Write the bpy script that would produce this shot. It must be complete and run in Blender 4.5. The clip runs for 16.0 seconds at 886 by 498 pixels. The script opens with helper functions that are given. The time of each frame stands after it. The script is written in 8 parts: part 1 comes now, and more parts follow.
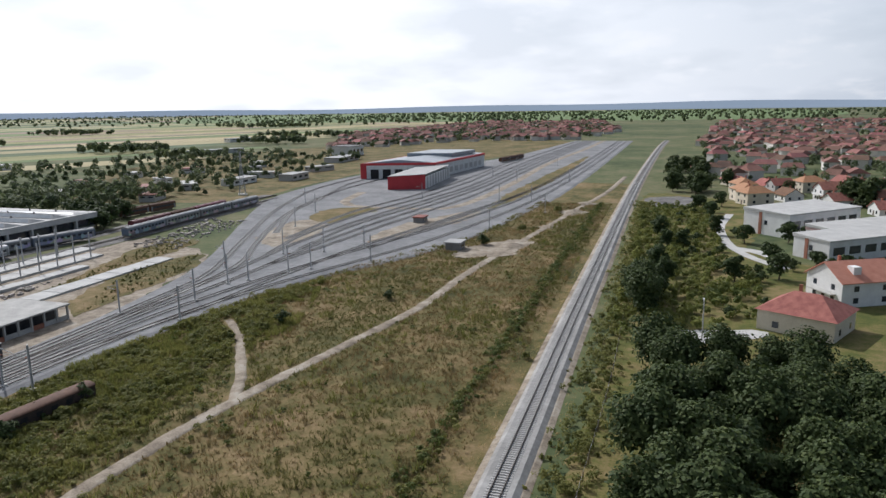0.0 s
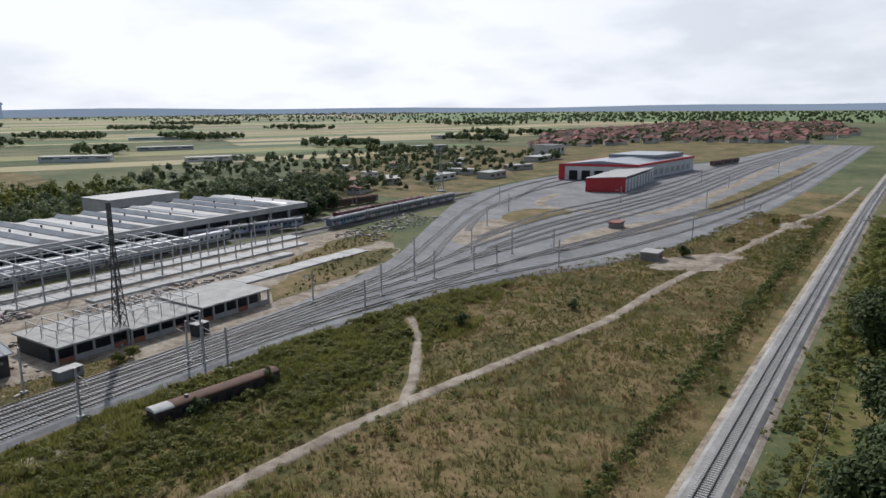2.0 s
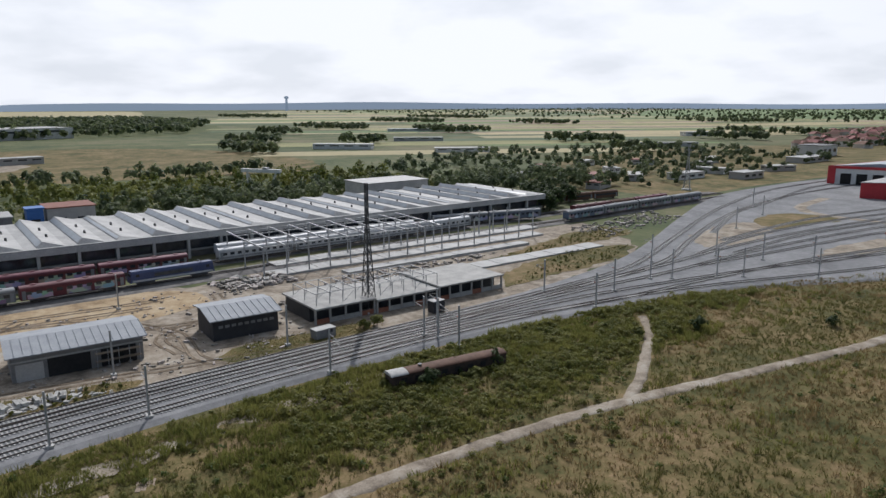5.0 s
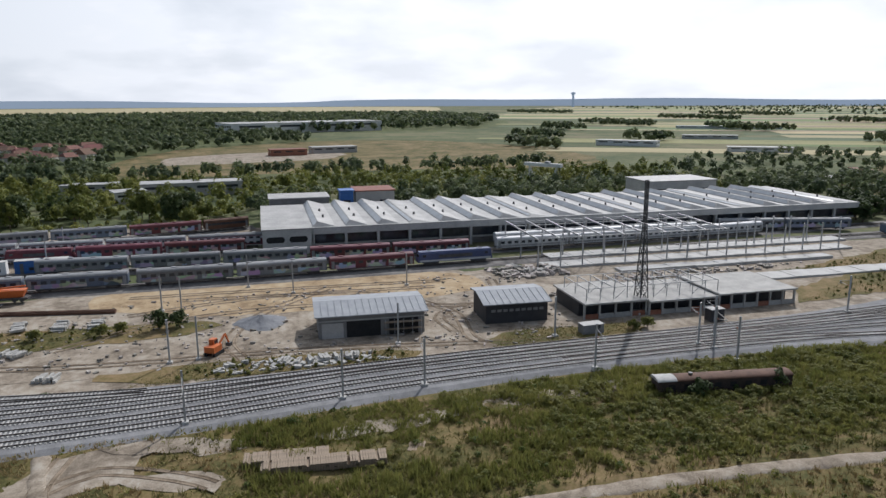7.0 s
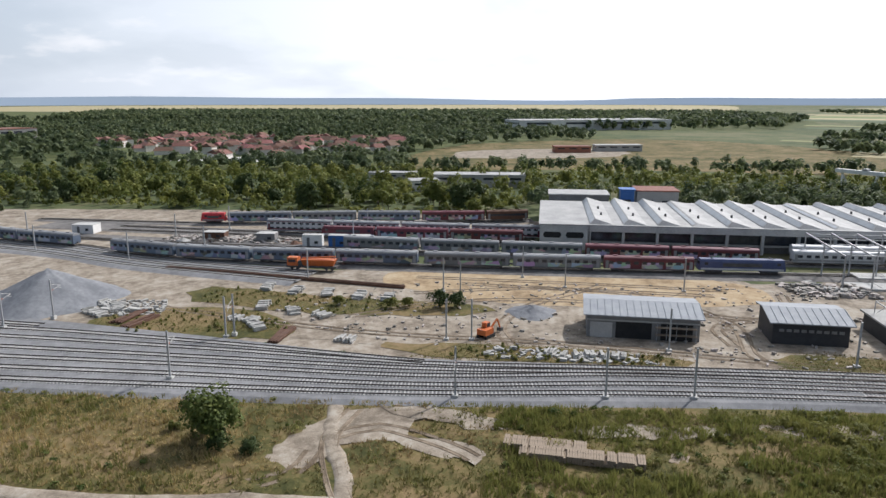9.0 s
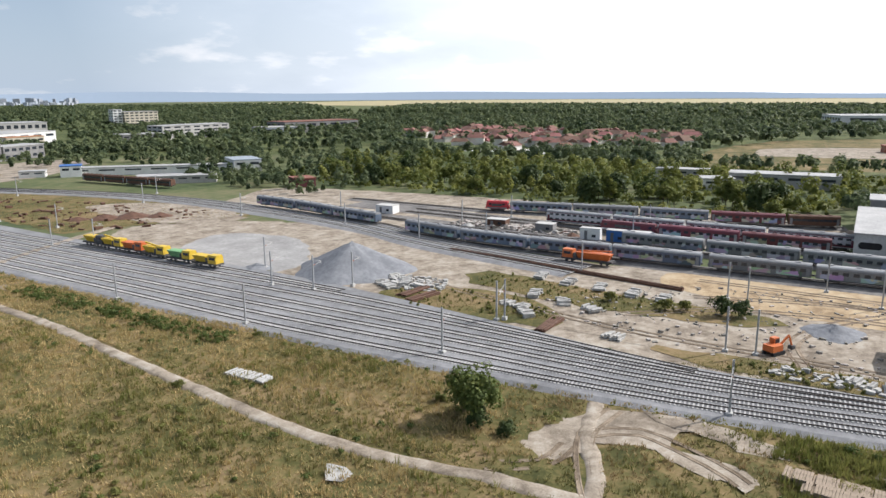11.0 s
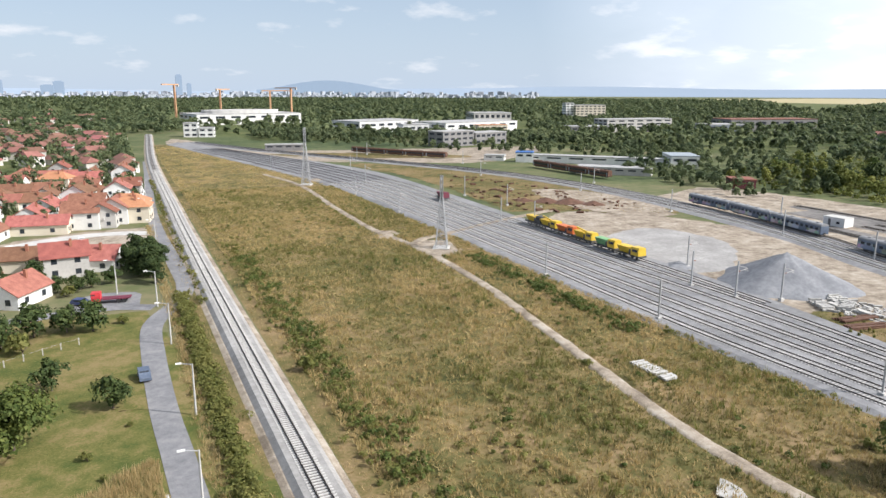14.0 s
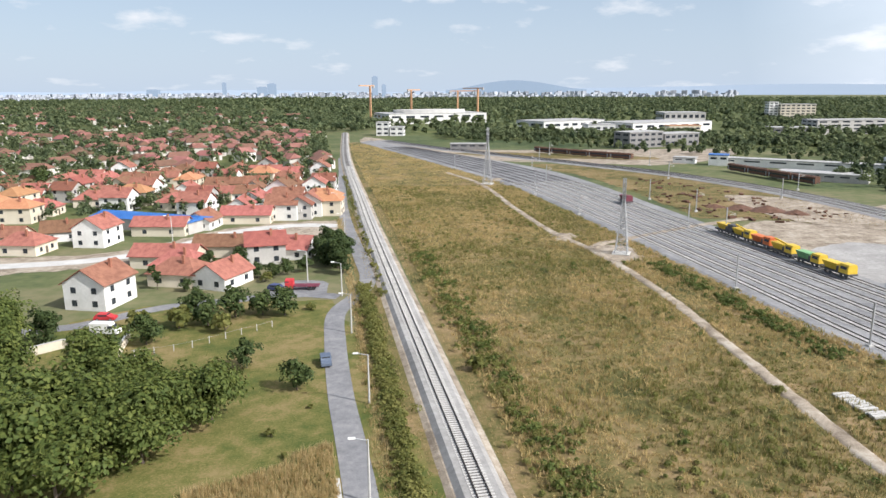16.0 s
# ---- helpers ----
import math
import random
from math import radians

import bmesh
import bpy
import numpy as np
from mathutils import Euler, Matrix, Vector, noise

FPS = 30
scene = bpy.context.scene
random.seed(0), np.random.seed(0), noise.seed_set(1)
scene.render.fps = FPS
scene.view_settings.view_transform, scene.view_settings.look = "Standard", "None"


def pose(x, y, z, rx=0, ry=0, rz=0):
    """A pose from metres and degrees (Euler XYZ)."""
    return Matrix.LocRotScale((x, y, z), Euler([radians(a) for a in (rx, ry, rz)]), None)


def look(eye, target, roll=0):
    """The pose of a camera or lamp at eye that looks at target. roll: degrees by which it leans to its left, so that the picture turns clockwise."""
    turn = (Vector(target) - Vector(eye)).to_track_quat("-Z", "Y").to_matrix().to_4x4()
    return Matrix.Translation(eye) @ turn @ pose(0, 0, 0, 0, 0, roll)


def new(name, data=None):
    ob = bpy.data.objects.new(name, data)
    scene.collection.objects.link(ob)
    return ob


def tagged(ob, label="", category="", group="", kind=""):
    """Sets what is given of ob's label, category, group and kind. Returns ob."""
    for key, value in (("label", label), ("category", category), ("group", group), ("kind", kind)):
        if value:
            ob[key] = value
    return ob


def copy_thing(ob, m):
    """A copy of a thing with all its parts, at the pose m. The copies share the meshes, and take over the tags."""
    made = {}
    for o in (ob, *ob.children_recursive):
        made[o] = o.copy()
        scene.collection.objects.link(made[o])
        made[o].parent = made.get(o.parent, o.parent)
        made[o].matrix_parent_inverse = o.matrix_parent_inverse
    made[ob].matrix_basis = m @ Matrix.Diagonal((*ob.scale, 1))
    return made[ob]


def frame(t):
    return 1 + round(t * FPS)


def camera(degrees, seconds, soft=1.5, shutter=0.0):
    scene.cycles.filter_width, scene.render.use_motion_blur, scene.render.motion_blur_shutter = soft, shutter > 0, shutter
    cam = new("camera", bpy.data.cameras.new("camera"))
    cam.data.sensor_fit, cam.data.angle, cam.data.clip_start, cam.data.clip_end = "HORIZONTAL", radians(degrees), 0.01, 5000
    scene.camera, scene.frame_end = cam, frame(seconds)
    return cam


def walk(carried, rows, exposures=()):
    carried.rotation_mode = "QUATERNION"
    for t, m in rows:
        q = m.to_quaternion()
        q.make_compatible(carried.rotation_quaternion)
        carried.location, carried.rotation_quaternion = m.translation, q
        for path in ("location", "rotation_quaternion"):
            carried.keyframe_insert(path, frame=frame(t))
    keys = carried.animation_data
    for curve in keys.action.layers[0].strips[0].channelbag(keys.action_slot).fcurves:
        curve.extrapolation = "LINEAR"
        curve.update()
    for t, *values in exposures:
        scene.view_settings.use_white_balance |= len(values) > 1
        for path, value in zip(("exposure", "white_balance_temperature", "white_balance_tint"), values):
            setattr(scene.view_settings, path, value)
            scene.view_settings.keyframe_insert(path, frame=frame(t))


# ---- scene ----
cam = camera(64.1, 16.0)
PATH = [
    (0, (18.81, -6.98, 47.03), (-11.13, 86.32, 27.07), -0.85),
    (0.5, (18.82, -4.1, 47.15), (-14.04, 88.23, 27.28), -0.95),
    (1, (18.71, -1.84, 47.26), (-19.42, 88.46, 27.44), -0.69),
    (1.5, (18.55, -0.42, 47.32), (-26.53, 86.61, 27.46), -0.52),
    (2, (18.41, 0.22, 47.34), (-36.37, 81.49, 27.46), -0.51),
    (2.5, (18.41, 0.44, 47.34), (-42.11, 77.49, 27.33), -0.29),
    (3, (18.45, 0.45, 47.31), (-42.31, 77.3, 27.24), -0.29),
    (3.2, (18.47, 0.41, 47.28), (-42.77, 76.87, 27.18), -0.26),
    (5.3, (19.04, -0.09, 46.17), (-62.68, 53.81, 25.73), -0.22),
    (5.5, (19.08, -0.11, 46.13), (-64.66, 50.55, 25.61), -0.26),
    (6, (19.17, -0.13, 46.06), (-69.1, 42.11, 25.47), -0.23),
    (6.5, (19.23, -0.12, 46.01), (-72.73, 33.28, 25.33), -0.23),
    (7, (19.35, -0.12, 45.92), (-75.43, 24.1, 25.18), -0.23),
    (7.5, (19.54, -0.17, 45.86), (-77.14, 14.65, 25.04), -0.17),
    (8, (19.75, -0.2, 45.78), (-77.91, 5.07, 24.93), -0.12),
    (8.5, (19.91, -0.2, 45.68), (-77.79, -4.5, 24.82), -0.12),
    (9, (19.86, -0.15, 45.54), (-76.94, -14.0, 24.6), -0.01),
    (9.2, (19.75, -0.09, 45.5), (-76.42, -17.74, 24.53), -0.08),
    (11.3, (17.54, 0.63, 44.52), (-62.86, -54.82, 23.05), -0.09),
    (11.5, (17.49, 0.75, 44.5), (-60.62, -57.92, 23.1), 0.16),
    (12, (17.62, 1.08, 44.45), (-54.26, -65.03, 22.98), 0.12),
    (12.5, (17.84, 1.31, 44.48), (-47.17, -71.53, 22.84), 0.17),
    (13, (18.03, 1.47, 44.54), (-39.45, -77.41, 22.77), 0.10),
    (13.5, (18.15, 1.56, 44.55), (-31.2, -82.61, 22.65), 0.18),
    (14, (18.23, 1.69, 44.59), (-22.48, -86.95, 22.57), 0.12),
    (14.5, (18.3, 1.82, 44.59), (-15.28, -89.74, 22.48), 0.08),
    (15, (18.19, 1.57, 44.59), (-10.62, -91.61, 22.51), 0.12),
    (15.5, (17.76, 1.03, 44.65), (-5.14, -93.77, 22.54), -0.07),
    (16, (17.18, 0.33, 44.74), (0.37, -95.75, 22.71), -0.34),
]
walk(cam, [(t, look(eye, target, roll)) for t, eye, target, roll in PATH],
     exposures=[(0, -0.5, 6120, 12), (3, -0.7, 6120, 12), (6, -0.66, 6120, 12), (9, -0.24, 6200, 12), (11.3, 0.12, 6300, 12), (12.5, 0.28, 6350, 12), (16, 0.26, 6350, 12)])

# ---- light ----
SUN_AZ, SUN_EL = radians(-54), radians(40)
world = bpy.data.worlds.new("sky")
scene.world = world
world.use_nodes = True
wn, wl = world.node_tree.nodes, world.node_tree.links
wn.clear()
w_out, w_bg = wn.new("ShaderNodeOutputWorld"), wn.new("ShaderNodeBackground")
w_sky = wn.new("ShaderNodeTexSky")
w_sky.sky_type, w_sky.sun_disc = "NISHITA", False
w_sky.sun_elevation, w_sky.sun_rotation = SUN_EL, SUN_AZ
w_sky.air_density, w_sky.dust_density, w_sky.ozone_density = 1.0, 0.4, 2.0
# broken clouds: noise over the sky dome, flattened towards the horizon
w_co, w_sep, w_add, w_div = wn.new("ShaderNodeTexCoord"), wn.new("ShaderNodeSeparateXYZ"), wn.new("ShaderNodeMath"), wn.new("ShaderNodeVectorMath")
w_add.operation, w_div.operation = "ADD", "DIVIDE"
w_add.inputs[1].default_value = 0.26
w_noise, w_ramp, w_mix = wn.new("ShaderNodeTexNoise"), wn.new("ShaderNodeValToRGB"), wn.new("ShaderNodeMixRGB")
w_noise.inputs["Scale"].default_value = 3.4
w_noise.inputs["Detail"].default_value = 7
w_noise.inputs["Roughness"].default_value = 0.55
w_ramp.color_ramp.elements[0].position, w_ramp.color_ramp.elements[1].position = 0.56, 0.74
w_mix.inputs["Color2"].default_value = (18.2, 18.3, 18.4, 1)
wl.new(w_co.outputs["Generated"], w_sep.inputs[0])
wl.new(w_sep.outputs["Z"], w_add.inputs[0])
wl.new(w_co.outputs["Generated"], w_div.inputs[0])
wl.new(w_add.outputs[0], w_div.inputs[1])
wl.new(w_div.outputs[0], w_noise.inputs["Vector"])
wl.new(w_noise.outputs["Fac"], w_ramp.inputs[0])
# thin white veil towards the sun, pale haze towards the horizon
w_dot, w_veil, w_max, w_haze, w_hmix = wn.new("ShaderNodeVectorMath"), wn.new("ShaderNodeMapRange"), wn.new("ShaderNodeMath"), wn.new("ShaderNodeMapRange"), wn.new("ShaderNodeMixRGB")
w_dot.operation, w_max.operation = "DOT_PRODUCT", "MAXIMUM"
w_dot.inputs[1].default_value = (math.sin(SUN_AZ), math.cos(SUN_AZ), 0.25)
w_veil.inputs["From Min"].default_value, w_veil.inputs["From Max"].default_value, w_veil.inputs["To Max"].default_value = -0.05, 0.95, 0.96
w_haze.inputs["From Min"].default_value, w_haze.inputs["From Max"].default_value = 0.0, 0.30
w_haze.inputs["To Min"].default_value, w_haze.inputs["To Max"].default_value = 0.92, 0.25
w_hmix.inputs["Color2"].default_value = (5.5, 6.6, 7.9, 1)
wl.new(w_co.outputs["Generated"], w_dot.inputs[0])
wl.new(w_dot.outputs["Value"], w_veil.inputs["Value"])
w_broad, w_bmap, w_cmix = wn.new("ShaderNodeTexNoise"), wn.new("ShaderNodeMapRange"), wn.new("ShaderNodeMixRGB")
w_broad.inputs["Scale"].default_value, w_broad.inputs["Detail"].default_value = 1.7, 6
w_bmap.inputs["From Min"].default_value, w_bmap.inputs["From Max"].default_value = 0.36, 0.54
w_bmap.inputs["To Min"].default_value, w_bmap.inputs["To Max"].default_value = 0.74, 1.0
w_max.operation = "MULTIPLY"
wl.new(w_div.outputs[0], w_broad.inputs["Vector"])
wl.new(w_broad.outputs["Fac"], w_bmap.inputs["Value"])
wl.new(w_veil.outputs[0], w_max.inputs[0])
wl.new(w_bmap.outputs[0], w_max.inputs[1])
wl.new(w_max.outputs[0], w_mix.inputs["Fac"])
w_cmix.inputs["Color2"].default_value = (8.6, 8.9, 9.2, 1)
wl.new(w_ramp.outputs[0], w_cmix.inputs["Fac"])
wl.new(w_sep.outputs["Z"], w_haze.inputs["Value"])
wl.new(w_haze.outputs[0], w_hmix.inputs["Fac"])
wl.new(w_sky.outputs[0], w_hmix.inputs["Color1"])
wl.new(w_hmix.outputs[0], w_cmix.inputs["Color1"])
wl.new(w_cmix.outputs[0], w_mix.inputs["Color1"])
wl.new(w_mix.outputs[0], w_bg.inputs["Color"])
w_bg.inputs["Strength"].default_value = 0.088
wl.new(w_bg.outputs[0], w_out.inputs[0])

sun = new("sun", bpy.data.lights.new("sun", "SUN"))
sun.data.energy, sun.data.angle, sun.data.color = 5.0, radians(0.6), (1.0, 0.965, 0.92)
sun_way = Vector((math.sin(SUN_AZ) * math.cos(SUN_EL), math.cos(SUN_AZ) * math.cos(SUN_EL), math.sin(SUN_EL)))
sun.matrix_world = look(sun_way * 500, (0, 0, 0))


# ---- materials ----
def mat(name, c1, c2, size=2.0, rough=0.8, bump=0.25, metal=0.0, by="", spread=0.25, world_space=False, fine=9.0, edge=(0.35, 0.65), stretch=(1, 1, 1)):
    """Two colours mixed by coarse and fine noise; size: metres of the coarse patches; by: 'object' or 'island' varies the value."""
    m = bpy.data.materials.new(name)
    m.use_nodes = True
    n, l = m.node_tree.nodes, m.node_tree.links
    b = n["Principled BSDF"]
    b.inputs["Roughness"].default_value, b.inputs["Metallic"].default_value = rough, metal
    if world_space:
        src = n.new("ShaderNodeNewGeometry").outputs["Position"]
    else:
        src = n.new("ShaderNodeTexCoord").outputs["Object"]
    mp = n.new("ShaderNodeMapping")
    mp.inputs["Scale"].default_value = stretch
    l.new(src, mp.inputs[0])
    src = mp.outputs[0]
    a, f = n.new("ShaderNodeTexNoise"), n.new("ShaderNodeTexNoise")
    a.inputs["Scale"].default_value, a.inputs["Detail"].default_value = 1.0 / size, 5
    f.inputs["Scale"].default_value, f.inputs["Detail"].default_value = fine / size, 4
    l.new(src, a.inputs["Vector"])
    l.new(src, f.inputs["Vector"])
    mx = n.new("ShaderNodeMath")
    mx.operation = "MULTIPLY_ADD"
    mx.inputs[1].default_value = 0.45
    l.new(f.outputs["Fac"], mx.inputs[0])
    half = n.new("ShaderNodeMath")
    half.operation = "MULTIPLY"
    half.inputs[1].default_value = 0.55
    l.new(a.outputs["Fac"], half.inputs[0])
    l.new(half.outputs[0], mx.inputs[2])
    r = n.new("ShaderNodeValToRGB")
    r.color_ramp.elements[0].position, r.color_ramp.elements[1].position = edge
    r.color_ramp.elements[0].color, r.color_ramp.elements[1].color = (*c1, 1), (*c2, 1)
    l.new(mx.outputs[0], r.inputs[0])
    col = r.outputs[0]
    if by:
        hv = n.new("ShaderNodeHueSaturation")
        rnd = n.new("ShaderNodeObjectInfo").outputs["Random"] if by == "object" else n.new("ShaderNodeNewGeometry").outputs["Random Per Island"]
        mr = n.new("ShaderNodeMapRange")
        mr.inputs["To Min"].default_value, mr.inputs["To Max"].default_value = 1 - spread, 1 + spread
        l.new(rnd, mr.inputs["Value"])
        l.new(mr.outputs[0], hv.inputs["Value"])
        hr = n.new("ShaderNodeMapRange")
        hr.inputs["To Min"].default_value, hr.inputs["To Max"].default_value = 0.5 + 0.06 * spread, 0.5 - 0.06 * spread
        l.new(rnd, hr.inputs["Value"])
        l.new(hr.outputs[0], hv.inputs["Hue"])
        l.new(col, hv.inputs["Color"])
        col = hv.outputs[0]
    l.new(col, b.inputs["Base Color"])
    if bump:
        bp = n.new("ShaderNodeBump")
        bp.inputs["Strength"].default_value, bp.inputs["Distance"].default_value = bump, size * 0.06
        l.new(mx.outputs[0], bp.inputs["Height"])
        l.new(bp.outputs[0], b.inputs["Normal"])
    return m


def leaf_mat(name, c1, c2, spread=0.35, size=3.0, through_light=0.3):
    """Foliage: diffuse with some light through the leaf, each leaf of its own value."""
    m = mat(name, c1, c2, size=size, rough=0.7, bump=0, by="island", spread=spread)
    n, l = m.node_tree.nodes, m.node_tree.links
    b, out = n["Principled BSDF"], n["Material Output"]
    b.inputs["Specular IOR Level"].default_value = 0.25
    tr, mx = n.new("ShaderNodeBsdfTranslucent"), n.new("ShaderNodeMixShader")
    l.new(b.inputs["Base Color"].links[0].from_socket, tr.inputs["Color"])
    mx.inputs[0].default_value = through_light
    l.new(b.outputs[0], mx.inputs[1])
    l.new(tr.outputs[0], mx.inputs[2])
    l.new(mx.outputs[0], out.inputs["Surface"])
    return m


def layered(name, colours, size, second, rough=0.95, bump=0.5):
    """Ground: several colours by one broad noise, broken up by a second finer one, in world space."""
    m = bpy.data.materials.new(name)
    m.use_nodes = True
    n, l = m.node_tree.nodes, m.node_tree.links
    b = n["Principled BSDF"]
    b.inputs["Roughness"].default_value = rough
    b.inputs["Specular IOR Level"].default_value = 0.15
    g = n.new("ShaderNodeNewGeometry").outputs["Position"]
    noises = []
    for s in (size, second, second * 0.12):
        t = n.new("ShaderNodeTexNoise")
        t.inputs["Scale"].default_value, t.inputs["Detail"].default_value, t.inputs["Roughness"].default_value = 1 / s, 6, 0.62
        l.new(g, t.inputs["Vector"])
        noises.append(t.outputs["Fac"])
    one, two = n.new("ShaderNodeMix"), n.new("ShaderNodeMix")
    one.inputs[0].default_value, two.inputs[0].default_value = 0.42, 0.25
    l.new(noises[0], one.inputs[2])
    l.new(noises[1], one.inputs[3])
    l.new(one.outputs[0], two.inputs[2])
    l.new(noises[2], two.inputs[3])
    r = n.new("ShaderNodeValToRGB")
    while len(r.color_ramp.elements) < len(colours):
        r.color_ramp.elements.new(0.5)
    for k, (p, c) in enumerate(colours):
        r.color_ramp.elements[k].position, r.color_ramp.elements[k].color = 0.5 + (p - 0.5) * 0.55, (*c, 1)
    l.new(two.outputs[0], r.inputs[0])
    l.new(r.outputs[0], b.inputs["Base Color"])
    bp = n.new("ShaderNodeBump")
    bp.inputs["Strength"].default_value, bp.inputs["Distance"].default_value = bump, 0.35
    l.new(two.outputs[0], bp.inputs["Height"])
    l.new(bp.outputs[0], b.inputs["Normal"])
    return m


def haze_mat(name, c1, c2):
    """Plain distance beyond the land: haze painted as pale air-blue, with a weak glow."""
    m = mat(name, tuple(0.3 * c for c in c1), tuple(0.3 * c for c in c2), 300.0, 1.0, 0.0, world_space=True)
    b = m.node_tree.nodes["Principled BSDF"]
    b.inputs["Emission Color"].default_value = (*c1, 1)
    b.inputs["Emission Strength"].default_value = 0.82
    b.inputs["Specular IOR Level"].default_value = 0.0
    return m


# meadow ground tones darkened for the shade between grass blades
M_grass = layered("dry_meadow", [(0.32, (0.05, 0.054, 0.018)), (0.44, (0.105, 0.096, 0.034)), (0.54, (0.17, 0.13, 0.056)), (0.68, (0.255, 0.18, 0.097))], 22, 4, bump=0.8)
M_lawn = layered("lawn", [(0.34, (0.065, 0.085, 0.022)), (0.48, (0.12, 0.118, 0.035)), (0.64, (0.215, 0.165, 0.075))], 14, 3, bump=0.3)
M_land = layered("far_land", [(0.36, (0.055, 0.078, 0.034)), (0.5, (0.105, 0.12, 0.052)), (0.64, (0.17, 0.155, 0.085))], 260, 40, bump=0.1)
M_floor = layered("wood_floor", [(0.36, (0.055, 0.078, 0.028)), (0.6, (0.12, 0.13, 0.05))], 30, 6)
M_dirt = layered("bare_soil", [(0.34, (0.16, 0.13, 0.098)), (0.47, (0.265, 0.22, 0.168)), (0.56, (0.34, 0.29, 0.228)), (0.66, (0.41, 0.365, 0.30))], 7, 1.8, bump=0.35)
M_sand = layered("sandy_soil", [(0.34, (0.24, 0.17, 0.10)), (0.5, (0.39, 0.29, 0.175)), (0.66, (0.47, 0.375, 0.25))], 9, 2.5, bump=0.35)
M_gravel = layered("grey_ballast", [(0.34, (0.165, 0.164, 0.165)), (0.5, (0.222, 0.221, 0.222)), (0.66, (0.285, 0.282, 0.28))], 16, 1.6, bump=0.35)
M_lineballast = layered("new_ballast", [(0.34, (0.23, 0.222, 0.21)), (0.5, (0.30, 0.29, 0.274)), (0.66, (0.38, 0.368, 0.35))], 9, 1.0, bump=0.35)
M_darkgravel = layered("dark_ballast", [(0.34, (0.10, 0.095, 0.09)), (0.5, (0.17, 0.16, 0.15)), (0.66, (0.25, 0.235, 0.215))], 10, 1.5, bump=0.35)
M_asphalt = layered("asphalt", [(0.34, (0.15, 0.15, 0.155)), (0.5, (0.2, 0.2, 0.205)), (0.66, (0.26, 0.255, 0.25))], 8, 1.2, bump=0.15)
M_heap = layered("crushed_stone", [(0.34, (0.17, 0.175, 0.185)), (0.5, (0.22, 0.225, 0.235)), (0.66, (0.28, 0.285, 0.29))], 6, 1.0, bump=0.5)
M_rail = mat("rail_steel", (0.035, 0.026, 0.021), (0.075, 0.058, 0.048), 0.6, 0.42, 0.1, 0.45)
M_rust = mat("rusty_steel", (0.07, 0.032, 0.018), (0.15, 0.075, 0.045), 1.5, 0.85, 0.3)
M_sleeper = mat("concrete_sleeper", (0.36, 0.35, 0.33), (0.5, 0.485, 0.455), 0.8, 0.9, 0.2, by="island", spread=0.15)
M_slab = mat("sunlit_slab_concrete", (0.38, 0.37, 0.35), (0.54, 0.53, 0.50), 4.0, 0.9, 0.15)
M_conc = mat("weathered_concrete", (0.30, 0.29, 0.27), (0.48, 0.465, 0.43), 3.0, 0.9, 0.3)
M_concl = mat("pale_concrete", (0.38, 0.372, 0.35), (0.56, 0.545, 0.51), 5.0, 0.9, 0.2)
M_roofl = mat("pale_roof_sheet", (0.27, 0.265, 0.255), (0.43, 0.42, 0.40), 5.0, 0.7, 0.1)
M_steel = mat("galvanised_steel", (0.30, 0.305, 0.305), (0.42, 0.425, 0.425), 1.0, 0.5, 0.05, 0.2)
M_dsteel = mat("dark_steel", (0.06, 0.06, 0.062), (0.12, 0.118, 0.115), 1.0, 0.6, 0.1, 0.3)
M_hutroof = mat("grey_metal_roof", (0.25, 0.265, 0.285), (0.34, 0.355, 0.37), 2.5, 0.75, 0.1, 0.0)
M_hutwall = mat("grey_hut_wall", (0.17, 0.165, 0.16), (0.26, 0.25, 0.24), 2.0, 0.9, 0.2)
M_black = mat("dark_cladding_and_shade", (0.022, 0.022, 0.025), (0.045, 0.045, 0.048), 2.0, 0.7, 0.15)
# near-black standing for the shade inside openings and empty windows
M_dark = mat("opening_shade", (0.012, 0.012, 0.013), (0.028, 0.027, 0.026), 1.0, 0.9, 0.0)
M_glass = mat("window_glass", (0.02, 0.024, 0.03), (0.05, 0.058, 0.07), 2.0, 0.12, 0.0)
M_sky_glass = mat("skylight_glass", (0.20, 0.225, 0.25), (0.33, 0.36, 0.385), 4.0, 0.3, 0.05)
M_white = mat("white_render", (0.60, 0.59, 0.56), (0.76, 0.75, 0.72), 3.0, 0.85, 0.1, by="object", spread=0.1)
M_cream = mat("cream_render", (0.56, 0.49, 0.38), (0.68, 0.61, 0.49), 3.0, 0.85, 0.1, by="object", spread=0.12)
M_greyw = mat("grey_render", (0.36, 0.345, 0.32), (0.48, 0.46, 0.43), 3.0, 0.85, 0.1, by="object", spread=0.12)
M_tile = mat("red_roof_tiles", (0.17, 0.066, 0.042), (0.32, 0.142, 0.092), 1.4, 0.9, 0.5, by="object", spread=0.36, fine=14)
M_tiledark = mat("brown_roof_tiles", (0.17, 0.055, 0.038), (0.27, 0.095, 0.062), 1.6, 0.8, 0.4, by="object", spread=0.2)
M_tileor = mat("orange_roof_tiles", (0.34, 0.15, 0.07), (0.44, 0.22, 0.11), 1.6, 0.8, 0.4, by="object", spread=0.15)
M_brick = mat("red_brickwork", (0.24, 0.09, 0.055), (0.36, 0.16, 0.10), 0.8, 0.9, 0.3)
M_red = mat("red_cladding", (0.42, 0.025, 0.03), (0.55, 0.045, 0.05), 5.0, 0.55, 0.05)
M_redtrain = mat("dull_red_paint", (0.085, 0.015, 0.023), (0.15, 0.03, 0.037), 4.0, 0.6, 0.1, by="object", spread=0.2)
